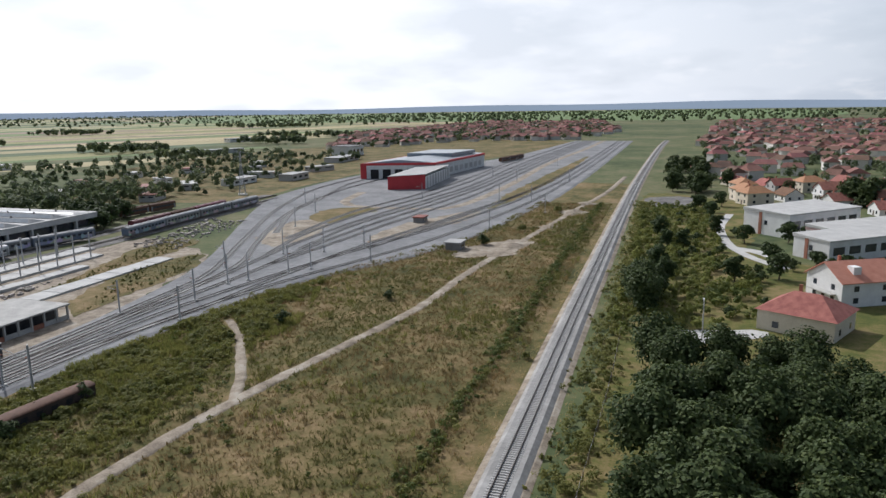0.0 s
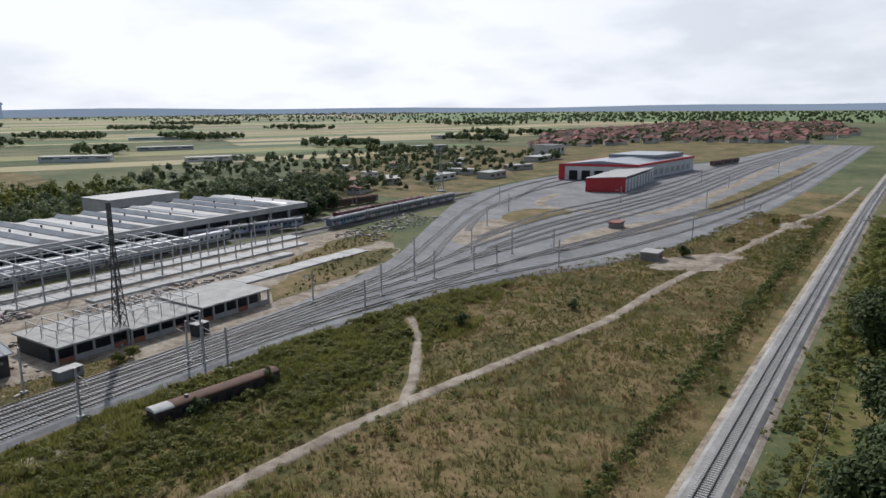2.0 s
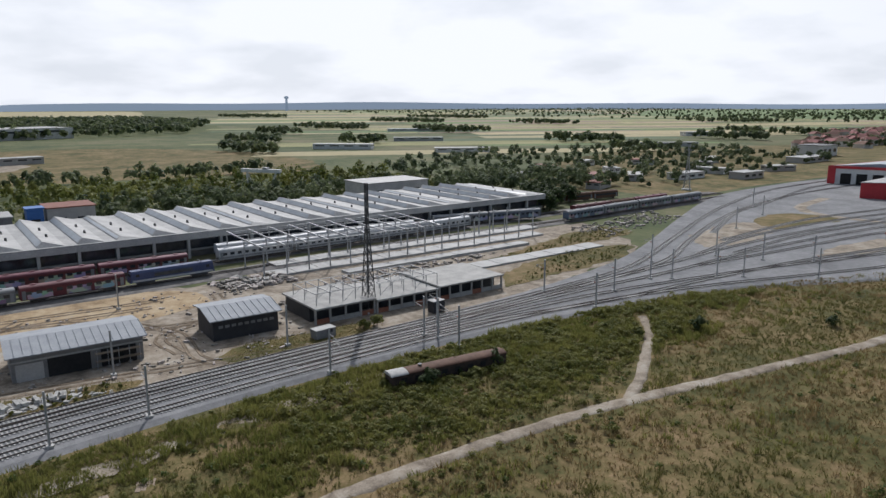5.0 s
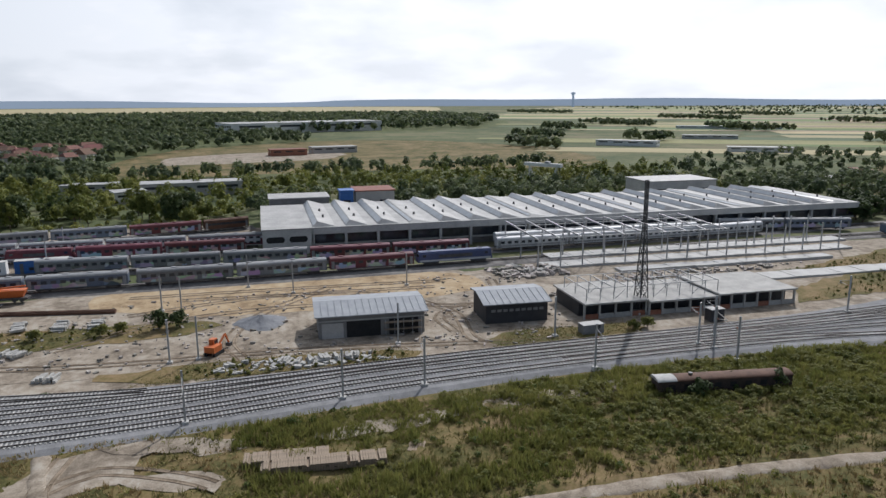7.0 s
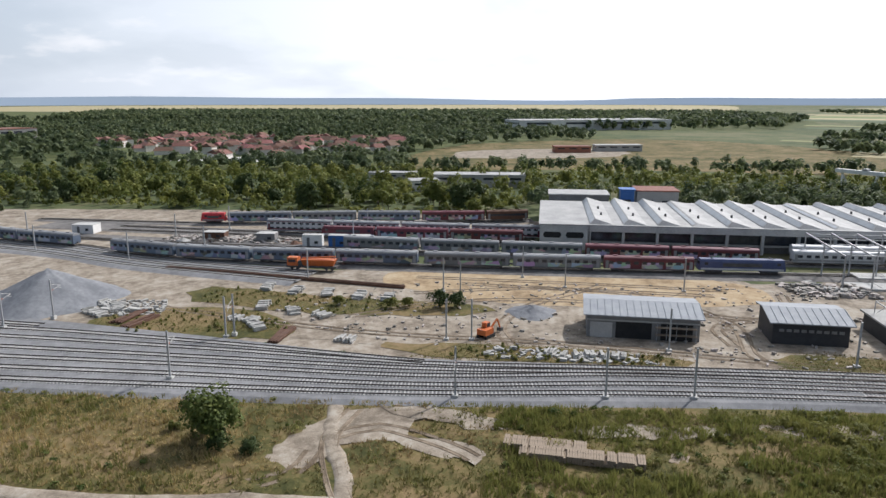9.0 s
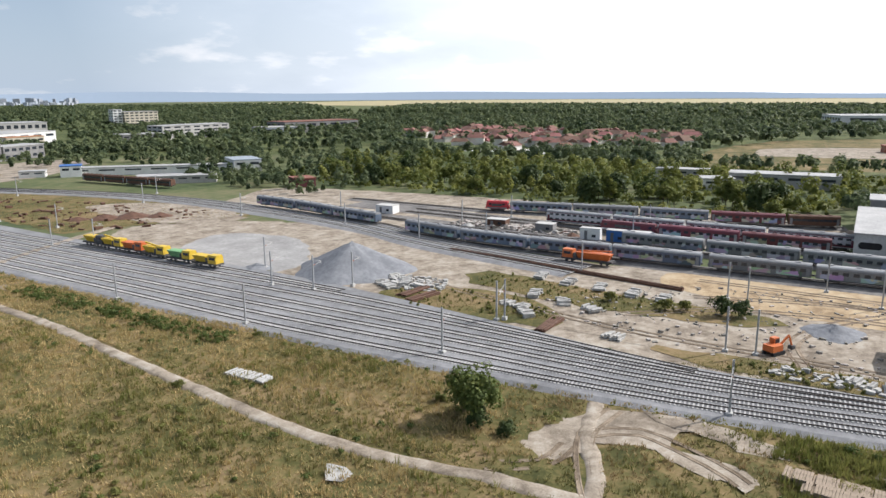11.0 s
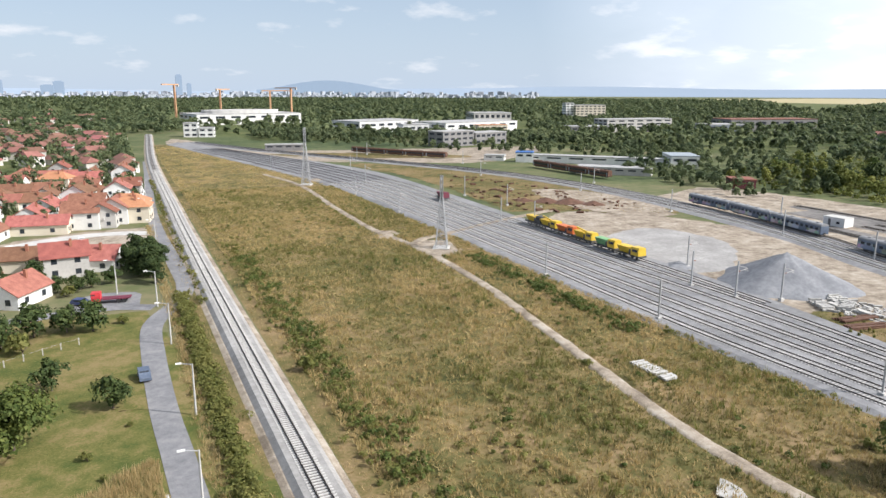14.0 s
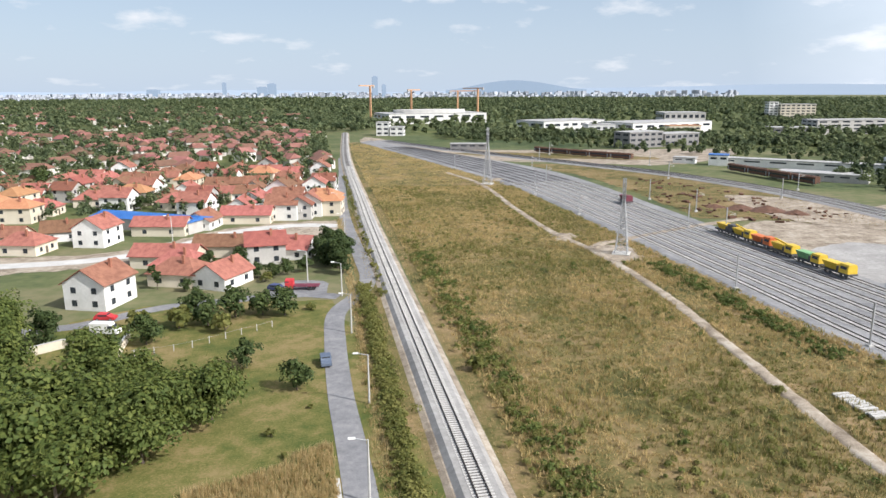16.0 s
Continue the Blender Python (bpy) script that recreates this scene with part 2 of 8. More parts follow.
M_bluegrey = mat("blue_grey_paint", (0.065, 0.095, 0.145), (0.14, 0.175, 0.225), 3.0, 0.6, 0.1, by="object", spread=0.2)
M_greycar = mat("weathered_grey_paint", (0.11, 0.115, 0.12), (0.21, 0.21, 0.205), 3.0, 0.65, 0.1, by="object", spread=0.18)
M_whitecar = mat("white_coach_paint", (0.40, 0.41, 0.42), (0.56, 0.56, 0.56), 5.0, 0.5, 0.05, by="object", spread=0.1)
M_carroof = mat("grey_coach_roof", (0.17, 0.175, 0.18), (0.30, 0.30, 0.30), 2.5, 0.7, 0.15, by="object", spread=0.2)
M_bluepaint = mat("blue_paint", (0.02, 0.10, 0.33), (0.05, 0.17, 0.45), 3.0, 0.5, 0.05)
M_navy = mat("navy_paint", (0.03, 0.045, 0.12), (0.07, 0.09, 0.19), 3.0, 0.5, 0.05)
M_orange = mat("orange_paint", (0.48, 0.10, 0.02), (0.62, 0.17, 0.04), 1.5, 0.5, 0.1)
M_yellow = mat("yellow_paint", (0.55, 0.36, 0.02), (0.70, 0.48, 0.05), 1.5, 0.5, 0.1)
M_green = mat("green_paint", (0.12, 0.30, 0.12), (0.22, 0.42, 0.2), 1.5, 0.6, 0.1)
M_tyre = mat("black_rubber", (0.015, 0.015, 0.015), (0.03, 0.03, 0.03), 0.5, 0.9, 0.1)
M_bark = mat("bark", (0.07, 0.052, 0.038), (0.14, 0.11, 0.085), 0.5, 0.95, 0.5, stretch=(1, 1, 0.2))
M_wood = mat("grey_weathered_wood", (0.17, 0.13, 0.09), (0.36, 0.285, 0.205), 1.0, 0.9, 0.3, by="island", spread=0.25)
CROPS = [mat("crop_" + n_, a_, b_, 50.0, 0.95, 0.1, by="island", spread=0.22, world_space=True) for n_, a_, b_ in (
    ("pale_stubble", (0.30, 0.26, 0.13), (0.38, 0.32, 0.17)), ("yellow_green", (0.20, 0.205, 0.07), (0.27, 0.25, 0.10)), ("fresh_green", (0.085, 0.14, 0.04), (0.13, 0.18, 0.055)),
    ("dark_green", (0.05, 0.085, 0.03), (0.085, 0.12, 0.045)), ("ploughed_soil", (0.24, 0.165, 0.115), (0.31, 0.22, 0.155)))]
# air haze sits in these two colours, which also glow weakly
M_ridge_haze = haze_mat("ridge_haze", (0.36, 0.44, 0.54), (0.40, 0.48, 0.58))
M_far_haze = haze_mat("far_haze", (0.28, 0.36, 0.46), (0.31, 0.39, 0.49))
L_tree = leaf_mat("tree_leaves", (0.026, 0.047, 0.013), (0.078, 0.104, 0.028), spread=0.25, through_light=0.16)
L_bright = leaf_mat("pale_tree_leaves", (0.10, 0.13, 0.026), (0.215, 0.225, 0.055), spread=0.25, through_light=0.42)
L_mid = leaf_mat("orchard_leaves", (0.055, 0.085, 0.018), (0.14, 0.165, 0.04), spread=0.25, through_light=0.3)
L_pale = leaf_mat("pale_dry_grass_blades", (0.29, 0.24, 0.09), (0.56, 0.425, 0.205), size=15, spread=0.2, through_light=0.3)
L_dark = leaf_mat("dark_tree_leaves", (0.03, 0.052, 0.016), (0.07, 0.098, 0.03), spread=0.25)
L_forest = leaf_mat("forest_leaves", (0.045, 0.074, 0.037), (0.195, 0.225, 0.103), size=34, spread=0.14, through_light=0.42)
L_belt = leaf_mat("belt_leaves", (0.062, 0.095, 0.022), (0.27, 0.27, 0.066), size=26, spread=0.16, through_light=0.4)
L_weed = leaf_mat("weed_leaves", (0.12, 0.138, 0.034), (0.25, 0.238, 0.072), size=9, spread=0.22, through_light=0.45)
L_dry = leaf_mat("dry_grass_blades", (0.21, 0.17, 0.07), (0.40, 0.29, 0.145), size=16, spread=0.2, through_light=0.16)
L_green = leaf_mat("green_grass_blades", (0.135, 0.136, 0.042), (0.275, 0.238, 0.092), size=14, spread=0.2, through_light=0.2)
L_straw = leaf_mat("straw_blades", (0.38, 0.29, 0.13), (0.54, 0.43, 0.22), size=6, spread=0.25, through_light=0.5)


def graffiti_mat():
    m = mat("sprayed_paint", (0.1, 0.1, 0.1), (0.5, 0.5, 0.5), 2.0, 0.6, 0.0)
    n, l = m.node_tree.nodes, m.node_tree.links
    vo, hs, inf, vec = n.new("ShaderNodeTexVoronoi"), n.new("ShaderNodeHueSaturation"), n.new("ShaderNodeNewGeometry"), n.new("ShaderNodeMapping")
    vec.inputs["Scale"].default_value = (1.2, 0.9, 1.6)
    l.new(inf.outputs["Position"], vec.inputs[0])
    nz, ad = n.new("ShaderNodeTexNoise"), n.new("ShaderNodeMixRGB")
    nz.inputs["Scale"].default_value = 1.1
    ad.inputs[0].default_value = 0.55
    l.new(vec.outputs[0], nz.inputs["Vector"])
    l.new(vec.outputs[0], ad.inputs["Color1"])
    l.new(nz.outputs["Color"], ad.inputs["Color2"])
    l.new(ad.outputs[0], vo.inputs["Vector"])
    vo.inputs["Scale"].default_value = 1.0
    hs.inputs["Saturation"].default_value, hs.inputs["Value"].default_value = 0.45, 0.55
    l.new(vo.outputs["Color"], hs.inputs["Color"])
    l.new(hs.outputs[0], n["Principled BSDF"].inputs["Base Color"])
    return m


M_graf = graffiti_mat()


# ---- builders ----
class Shape:
    """Collects vertices and faces for one mesh."""

    def __init__(self):
        self.v, self.f = [], []

    def add(self, verts, faces):
        k = len(self.v)
        self.v += [tuple(p) for p in verts]
        self.f += [tuple(i + k for i in q) for q in faces]
        return self

    def box(self, x, y, z, sx, sy, sz, turn=0.0, tilt=0.0):
        """A box standing on z, centred at x, y."""
        c, s = math.cos(turn), math.sin(turn)
        pts = []
        for dz in (0, sz):
            for dx, dy in ((-sx, -sy), (sx, -sy), (sx, sy), (-sx, sy)):
                px, py = dx / 2, dy / 2
                pts.append((x + px * c - py * s, y + px * s + py * c, z + dz + tilt * px))
        return self.add(pts, [(3, 2, 1, 0), (4, 5, 6, 7), (0, 1, 5, 4), (1, 2, 6, 5), (2, 3, 7, 6), (3, 0, 4, 7)])

    def bar(self, p, q, w, h=None):
        """A straight bar of square section from p to q."""
        h = h or w
        p, q = Vector(p), Vector(q)
        a = (q - p).normalized()
        u = a.cross(Vector((0, 0, 1)))
        u = Vector((1, 0, 0)) if u.length < 1e-4 else u.normalized()
        t = u.cross(a)
        pts = [e + u * (w / 2 * i) + t * (h / 2 * j) for e in (p, q) for i, j in ((-1, -1), (1, -1), (1, 1), (-1, 1))]
        return self.add(pts, [(0, 1, 2, 3), (7, 6, 5, 4), (0, 4, 5, 1), (1, 5, 6, 2), (2, 6, 7, 3), (3, 7, 4, 0)])

    def tube(self, p, q, r, r2=None, n=8):
        r2 = r if r2 is None else r2
        p, q = Vector(p), Vector(q)
        a = (q - p).normalized()
        u = a.cross(Vector((0.3, 0.2, 1)))
        u = Vector((1, 0, 0)) if u.length < 1e-4 else u.normalized()
        t = u.cross(a)
        ring = [(math.cos(k * math.tau / n), math.sin(k * math.tau / n)) for k in range(n)]
        pts = [p + (u * c + t * s) * r for c, s in ring] + [q + (u * c + t * s) * r2 for c, s in ring]
        return self.add(pts, [(k, (k + 1) % n, n + (k + 1) % n, n + k) for k in range(n)] + [tuple(range(n))[::-1], tuple(range(n, 2 * n))])

    def extrude(self, profile, y0, y1):
        """A profile in x, z pulled along y, closed at both ends."""
        n = len(profile)
        pts = [(x, y0, z) for x, z in profile] + [(x, y1, z) for x, z in profile]
        return self.add(pts, [(k, k + n, (k + 1) % n + n, (k + 1) % n) for k in range(n)] + [tuple(range(n)), tuple(range(n, 2 * n))[::-1]])

    def prism(self, outline, z0, z1):
        n = len(outline)
        pts = [(x, y, z0) for x, y in outline] + [(x, y, z1) for x, y in outline]
        return self.add(pts, [(k, (k + 1) % n, (k + 1) % n + n, k + n) for k in range(n)] + [tuple(range(n))[::-1], tuple(range(n, 2 * n))])

    def mesh(self, name):
        me = bpy.data.meshes.new(name)
        me.from_pydata(self.v, [], self.f)
        me.update()
        return me


def part(name, shape, material, parent=None, label="", smooth=False):
    """Links a Shape or a mesh as one mesh object, under a thing or under a part."""
    me = shape.mesh(name) if isinstance(shape, Shape) else shape
    if not me.materials:
        me.materials.append(material)
    if smooth:
        me.polygons.foreach_set("use_smooth", [True] * len(me.polygons))
    ob = new(name, me)
    if parent is not None:
        ob.parent = parent
    if label:
        tagged(ob, label)
    return ob


def thing(name, label, category, group="", at=None):
    ob = tagged(new(name), label, category, group)
    if at is not None:
        ob.matrix_basis = at
    return ob


def setting(name, shape, material, label="", category="", kind="structure", smooth=False):
    return tagged(part(name, shape, material, smooth=smooth), label, category, "", kind)


def arrays(name, verts, faces, material):
    """A mesh from numpy arrays of vertices and of faces that all have the same number of corners."""
    me = bpy.data.meshes.new(name)
    k = faces.shape[1]
    me.vertices.add(len(verts))
    me.vertices.foreach_set("co", verts.astype(np.float32).ravel())
    me.loops.add(faces.size)
    me.loops.foreach_set("vertex_index", faces.astype(np.int32).ravel())
    me.polygons.add(len(faces))
    me.polygons.foreach_set("loop_start", np.arange(0, faces.size, k, dtype=np.int32))
    me.update(calc_edges=True)
    me.materials.append(material)
    return me


def curve(points, step=4.0):
    """A smooth line through the points (Catmull-Rom), sampled about every step metres."""
    p = [np.array(q, float) for q in points]
    p = [2 * p[0] - p[1]] + p + [2 * p[-1] - p[-2]]
    out = []
    for a, b, c, d in zip(p, p[1:], p[2:], p[3:]):
        n = max(2, int(np.linalg.norm(c - b) / step))
        for t in np.arange(n) / n:
            out.append(0.5 * (2 * b + (c - a) * t + (2 * a - 5 * b + 4 * c - d) * t * t + (3 * b - a - 3 * c + d) * t ** 3))
    return np.array(out + [p[-2]])


def sides(line):
    """The unit normals to the left of a line of points in the plane."""
    d = np.gradient(line, axis=0)
    d /= np.linalg.norm(d, axis=1)[:, None]
    return np.stack([-d[:, 1], d[:, 0]], 1)


def ribbon(shape, line, profile):
    """A cross-section (offset, height) swept along a line; offsets are to the left."""
    nrm, n = sides(line), len(profile)
    pts = []
    for p, q in zip(line, nrm):
        pts += [(p[0] + q[0] * o, p[1] + q[1] * o, h) for o, h in profile]
    faces = [(i * n + j, i * n + j + 1, (i + 1) * n + j + 1, (i + 1) * n + j) for i in range(len(line) - 1) for j in range(n - 1)]
    return shape.add(pts, [f[::-1] for f in faces])


def wobbly(outline, rng, jitter=0.8, step=3.0, closed=True):
    """A smooth closed outline through a few corners, with a ragged edge."""
    o = list(outline) + [outline[0]]
    c = curve(o, step)[:-1]
    return [(x + rng.uniform(-jitter, jitter), y + rng.uniform(-jitter, jitter)) for x, y in c]


def patch(name, outline, z, material, label, category="ground", jitter=0.8, step=3.0, seed=1):
    rng = random.Random(seed)
    pts = wobbly(outline, rng, jitter, step)
    me = bpy.data.meshes.new(name)
    bm = bmesh.new()
    vs = [bm.verts.new((x, y, z)) for x, y in pts]
    es = [bm.edges.new((vs[i], vs[(i + 1) % len(vs)])) for i in range(len(vs))]
    bmesh.ops.triangle_fill(bm, use_beauty=True, edges=es, normal=(0, 0, 1))
    bmesh.ops.recalc_face_normals(bm, faces=bm.faces)
    if bm.faces and sum(f.normal.z for f in bm.faces) < 0:
        bmesh.ops.reverse_faces(bm, faces=bm.faces)
    bm.to_mesh(me)
    bm.free()
    me.materials.append(material)
    return tagged(new(name, me), label, category, "", "structure")


def inside(pts, outline):
    """Which of the points (n, 2) lie inside an outline."""
    o = np.array(outline, float)
    x, y = pts[:, 0], pts[:, 1]
    hit = np.zeros(len(pts), bool)
    for (x0, y0), (x1, y1) in zip(o, np.roll(o, -1, axis=0)):
        with np.errstate(divide="ignore", invalid="ignore"):
            hit ^= ((y0 > y) != (y1 > y)) & (x < (x1 - x0) * (y - y0) / (y1 - y0) + x0)
    return hit


def near_line(pts, line, d):
    """Which of the points lie within d of a line."""
    out = np.zeros(len(pts), bool)
    for a, b in zip(line[:-1], line[1:]):
        ab = b - a
        t = np.clip(((pts - a) @ ab) / (ab @ ab + 1e-9), 0, 1)
        out |= np.linalg.norm(pts - (a + t[:, None] * ab), axis=1) < d
    return out


def scatter(rng, outline, n):
    """n random points inside an outline."""
    o = np.array(outline, float)
    lo, hi = o.min(0), o.max(0)
    got = np.zeros((0, 2))
    while len(got) < n:
        p = rng.uniform(lo, hi, (n * 2, 2))
        got = np.concatenate([got, p[inside(p, outline)]])
    return got[:n]


def leaf_quads(rng, centres, out, size, loose=0.42):
    """A bent leaf spray of two triangles' area at each centre, roughly facing along out."""
    n = len(centres)
    nrm = out + rng.normal(0, loose, (n, 3))
    nrm /= np.linalg.norm(nrm, axis=1)[:, None] + 1e-9
    u = np.cross(nrm, rng.normal(0, 1, (n, 3)))
    u /= np.linalg.norm(u, axis=1)[:, None] + 1e-9
    w = np.cross(nrm, u)
    s = (size * rng.uniform(0.6, 1.35, n))[:, None]
    a, b = centres + u * s, centres - u * s
    c, d = centres + w * s * 0.62 + nrm * s * 0.15, centres - w * s * 0.62 + nrm * s * 0.15
    v = np.stack([a, c, b, d], 1).reshape(-1, 3)
    f = np.arange(4 * n).reshape(n, 4)
    return v, f


def crown(rng, height, width, base, blobs, leaves, size):
    """Leaf sprays on clumps that fill an uneven crown; the crown starts at base and ends at height."""
    mid, half = (height + base) / 2, (height - base) / 2
    cs, ns = [], []
    for k in range(blobs):
        d = rng.normal(0, 1, 3)
        d /= np.linalg.norm(d)
        r = rng.uniform(0.25, 0.82)
        c = np.array([d[0] * width / 2 * r, d[1] * width / 2 * r, mid + d[2] * half * r])
        br = width * rng.uniform(0.13, 0.24)
        q = rng.normal(0, 1, (leaves, 3))
        q /= np.linalg.norm(q, axis=1)[:, None]
        q[:, 2] = np.where(q[:, 2] < -0.3, -q[:, 2], q[:, 2])
        cs.append(c + q * br * rng.uniform(0.65, 1.08, (leaves, 1)))
        ns.append(q + np.array([0, 0, 0.35]))
    return leaf_quads(rng, np.concatenate(cs), np.concatenate(ns), size)


def tree(name, seed, height, width, material, label, blobs=24, leaves=95, size=0.42, trunk=0.28, base=0.24, category="tree"):
    rng = np.random.default_rng(seed)
    ob = thing(name, label, category)
    s = Shape()
    top = np.array([rng.normal(0, 0.2), rng.normal(0, 0.2), height * 0.55])
    mid = np.array([rng.normal(0, 0.15), rng.normal(0, 0.15), height * base])
    s.tube((0, 0, -0.3), mid, trunk, trunk * 0.75)
    s.tube(mid, top, trunk * 0.75, trunk * 0.35)
    for k in range(5):
        a = k * math.tau / 5 + rng.uniform(-0.4, 0.4)
        z = height * rng.uniform(base, 0.5)
        e = (math.cos(a) * width * 0.33, math.sin(a) * width * 0.33, z + height * rng.uniform(0.12, 0.25))
        s.tube((mid[0], mid[1], z), e, trunk * 0.4, trunk * 0.12, 6)
    part("trunk", s, M_bark, ob)
    v, f = crown(rng, height, width, height * base, blobs, leaves, size)
    part("crown", arrays("crown", v, f, material), material, ob)
    return ob


def wood(name, spots, rng, hmin, hmax, leaves, size, material, label, category="trees", low=0.12, wide=1.0, ground=None):
    """Many trees too many to count, joined: crowns of leaf sprays with short stems below."""
    n = len(spots)
    h = rng.uniform(hmin, hmax, n)
    w = h * rng.uniform(0.55, 0.95, n) * wide
    q = rng.normal(0, 1, (n, leaves, 3))
    q /= np.linalg.norm(q, axis=2)[:, :, None]
    q[:, :, 2] = np.where(q[:, :, 2] < -0.55, -q[:, :, 2], q[:, :, 2])
    lump = 0.62 + 0.38 * np.abs(np.sin(q[:, :, :1] * 3.1 + rng.uniform(0, 6, (n, 1, 1))) * np.cos(q[:, :, 1:2] * 2.7 + rng.uniform(0, 6, (n, 1, 1))))
    r = q * lump * rng.uniform(0.55, 1.0, (n, leaves, 1))
    c = np.empty((n, leaves, 3))
    c[:, :, 0] = spots[:, None, 0] + r[:, :, 0] * w[:, None] / 2
    c[:, :, 1] = spots[:, None, 1] + r[:, :, 1] * w[:, None] / 2
    c[:, :, 2] = h[:, None] * (0.5 + low / 2) + r[:, :, 2] * (h * (0.5 - low / 2))[:, None]
    if ground:
        c[:, :, 2] += np.array([ground(x, y) for x, y in spots])[:, None]
    v, f = leaf_quads(rng, c.reshape(-1, 3), (q + np.array([0, 0, 0.4])).reshape(-1, 3), size)
    ob = new(name, arrays(name, v, f, material))
    return tagged(ob, label, category, "", "stuff")


def blades(name, spots, rng, h0, h1, width, material, label, category="grass", per=3, ground=None):
    """Tufts of narrow standing blades that lean outwards from the tuft."""
    n = len(spots)
    k = n * per
    lift = np.array([ground(x, y) for x, y in spots]) if ground else np.zeros(n)
    tall = np.repeat(rng.uniform(h0, h1, n), per) * rng.uniform(0.6, 1.1, k)
    if ground:  # drifts of taller and shorter growth
        tall *= np.repeat([0.5 + 1.1 * max(0.0, 0.5 + noise.noise(Vector((x * 0.28, y * 0.24, 11.0))) + 0.5 * noise.noise(Vector((x * 0.06, y * 0.05, 3.0)))) for x, y in spots], per)
    off = rng.normal(0, width * 1.5, (k, 2))
    base = np.repeat(np.c_[spots, lift], per, axis=0) + np.c_[off, np.zeros(k)]
    a = rng.uniform(0, math.tau, k)
    wv = np.c_[np.cos(a), np.sin(a), np.zeros(k)] * (width * rng.uniform(0.5, 1.1, k))[:, None]
    tip = np.c_[off * 0.9 + rng.normal(0, 0.16, (k, 2)), tall]
    v = np.stack([base - wv - [0, 0, 0.05], base + wv - [0, 0, 0.05], base + tip], 1).reshape(-1, 3)
    ob = new(name, arrays(name, v, np.arange(3 * k).reshape(k, 3), material))
    return tagged(ob, label, category, "", "stuff")


# ---- ground ----
RAIL_X = 0.7
g = Shape()
ring = [0, 60, 150, 400, 900, 1800, 3200, 4900]
for i in range(len(ring) - 1):
    for k in range(48):
        a0, a1 = k * math.tau / 48, (k + 1) * math.tau / 48
        q = [(ring[i] * math.cos(a0), ring[i] * math.sin(a0), 0), (ring[i + 1] * math.cos(a0), ring[i + 1] * math.sin(a0), 0),
             (ring[i + 1] * math.cos(a1), ring[i + 1] * math.sin(a1), 0), (ring[i] * math.cos(a1), ring[i] * math.sin(a1), 0)]
        g.add(q if i else q[1:] + [q[0]], [(0, 1, 2, 3)] if i else [(0, 1, 3)])
setting("ground", g, M_land, "open flat land of grass and fields to the horizon", "ground")



def meadow_height(x, y):
    """Low mounds and hollows."""
    h = 0.42 * noise.noise(Vector((x * 0.11, y * 0.08, 2.0))) + 0.30 * noise.noise(Vector((x * 0.34, y * 0.3, 5.0))) + 0.26 * noise.noise(Vector((x * 0.8, y * 0.8, 8.0)))
    return 0.03 + max(0.0, 0.24 + h) * 0.95


def level_near(pts, lines, outlines):
    """A share from 0 on paths and bare patches to 1 in the open meadow."""
    share = np.ones(len(pts))
    for ln in lines:
        for a, b in zip(ln[:-1], ln[1:]):
            k = np.abs(pts[:, 1] - (a[1] + b[1]) / 2) < 14
            q = pts[k]
            ab = b - a
            t = np.clip(((q - a) @ ab) / (ab @ ab + 1e-9), 0, 1)
            d = np.linalg.norm(q - (a + t[:, None] * ab), axis=1)
            share[k] = np.minimum(share[k], np.clip((d - 1.5) / 0.9, 0, 1))
    for o in outlines:
        share[inside(pts, o)] = 0
    return share


def rough_meadow(lines, outlines):
    """The meadow as one uneven sheet: low mounds and hollows that die out at its edges."""
    nx = 96
    ys = list(np.arange(-620, -330, 3.0)) + list(np.arange(-330, 330, 0.85)) + list(np.arange(330, 421, 3.0))
    ny = len(ys) - 1
    s = Shape()
    edge_y = [y for _, y in YARD_S]
    edge_x = [x for x, _ in YARD_S]
    for j in range(ny + 1):
        y = float(ys[j])
        left = float(np.interp(y, edge_y, edge_x)) + 0.4
        right = -3.2
        for i in range(nx + 1):
            t = i / nx
            x = left + (right - left) * t
            rim = min(1.0, 6 * t, 6 * (1 - t))
            s.v.append((x, y, meadow_height(x, y) * rim))
    flat = np.array(s.v)
    share = level_near(flat[:, :2], lines, outlines)
    flat[:, 2] = np.minimum(flat[:, 2], 0.16 + share)
    s.v = [tuple(q) for q in flat.tolist()]
    w = nx + 1
    s.f = [(j * w + i, j * w + i + 1, (j + 1) * w + i + 1, (j + 1) * w + i) for j in range(ny) for i in range(nx)]
    return setting("meadow", s, M_grass, "rough uneven meadow of dry grass between railway tracks", "meadow", smooth=True)


patch("lawn", [(3, -60), (16, -60), (60, -75), (80, -110), (60, -150), (20, -150), (14, -140)], 0.04, M_lawn, "mown green lawn with dry spots beside the road", seed=3)
patch("garden_lawn", [(9, 110), (6, 330), (14, 380), (60, 330), (45, 230), (80, 200), (100, 120), (60, 70), (12, 60)], 0.02, M_lawn, "overgrown green garden ground beside the line", jitter=1.5, seed=4)
patch("verge", [(4, -62), (5, -260), (9, -260), (9.5, -170), (11, -150), (11.5, -62)], 0.03, M_grass, "strip of weeds between railway and road", jitter=0.4, seed=5)

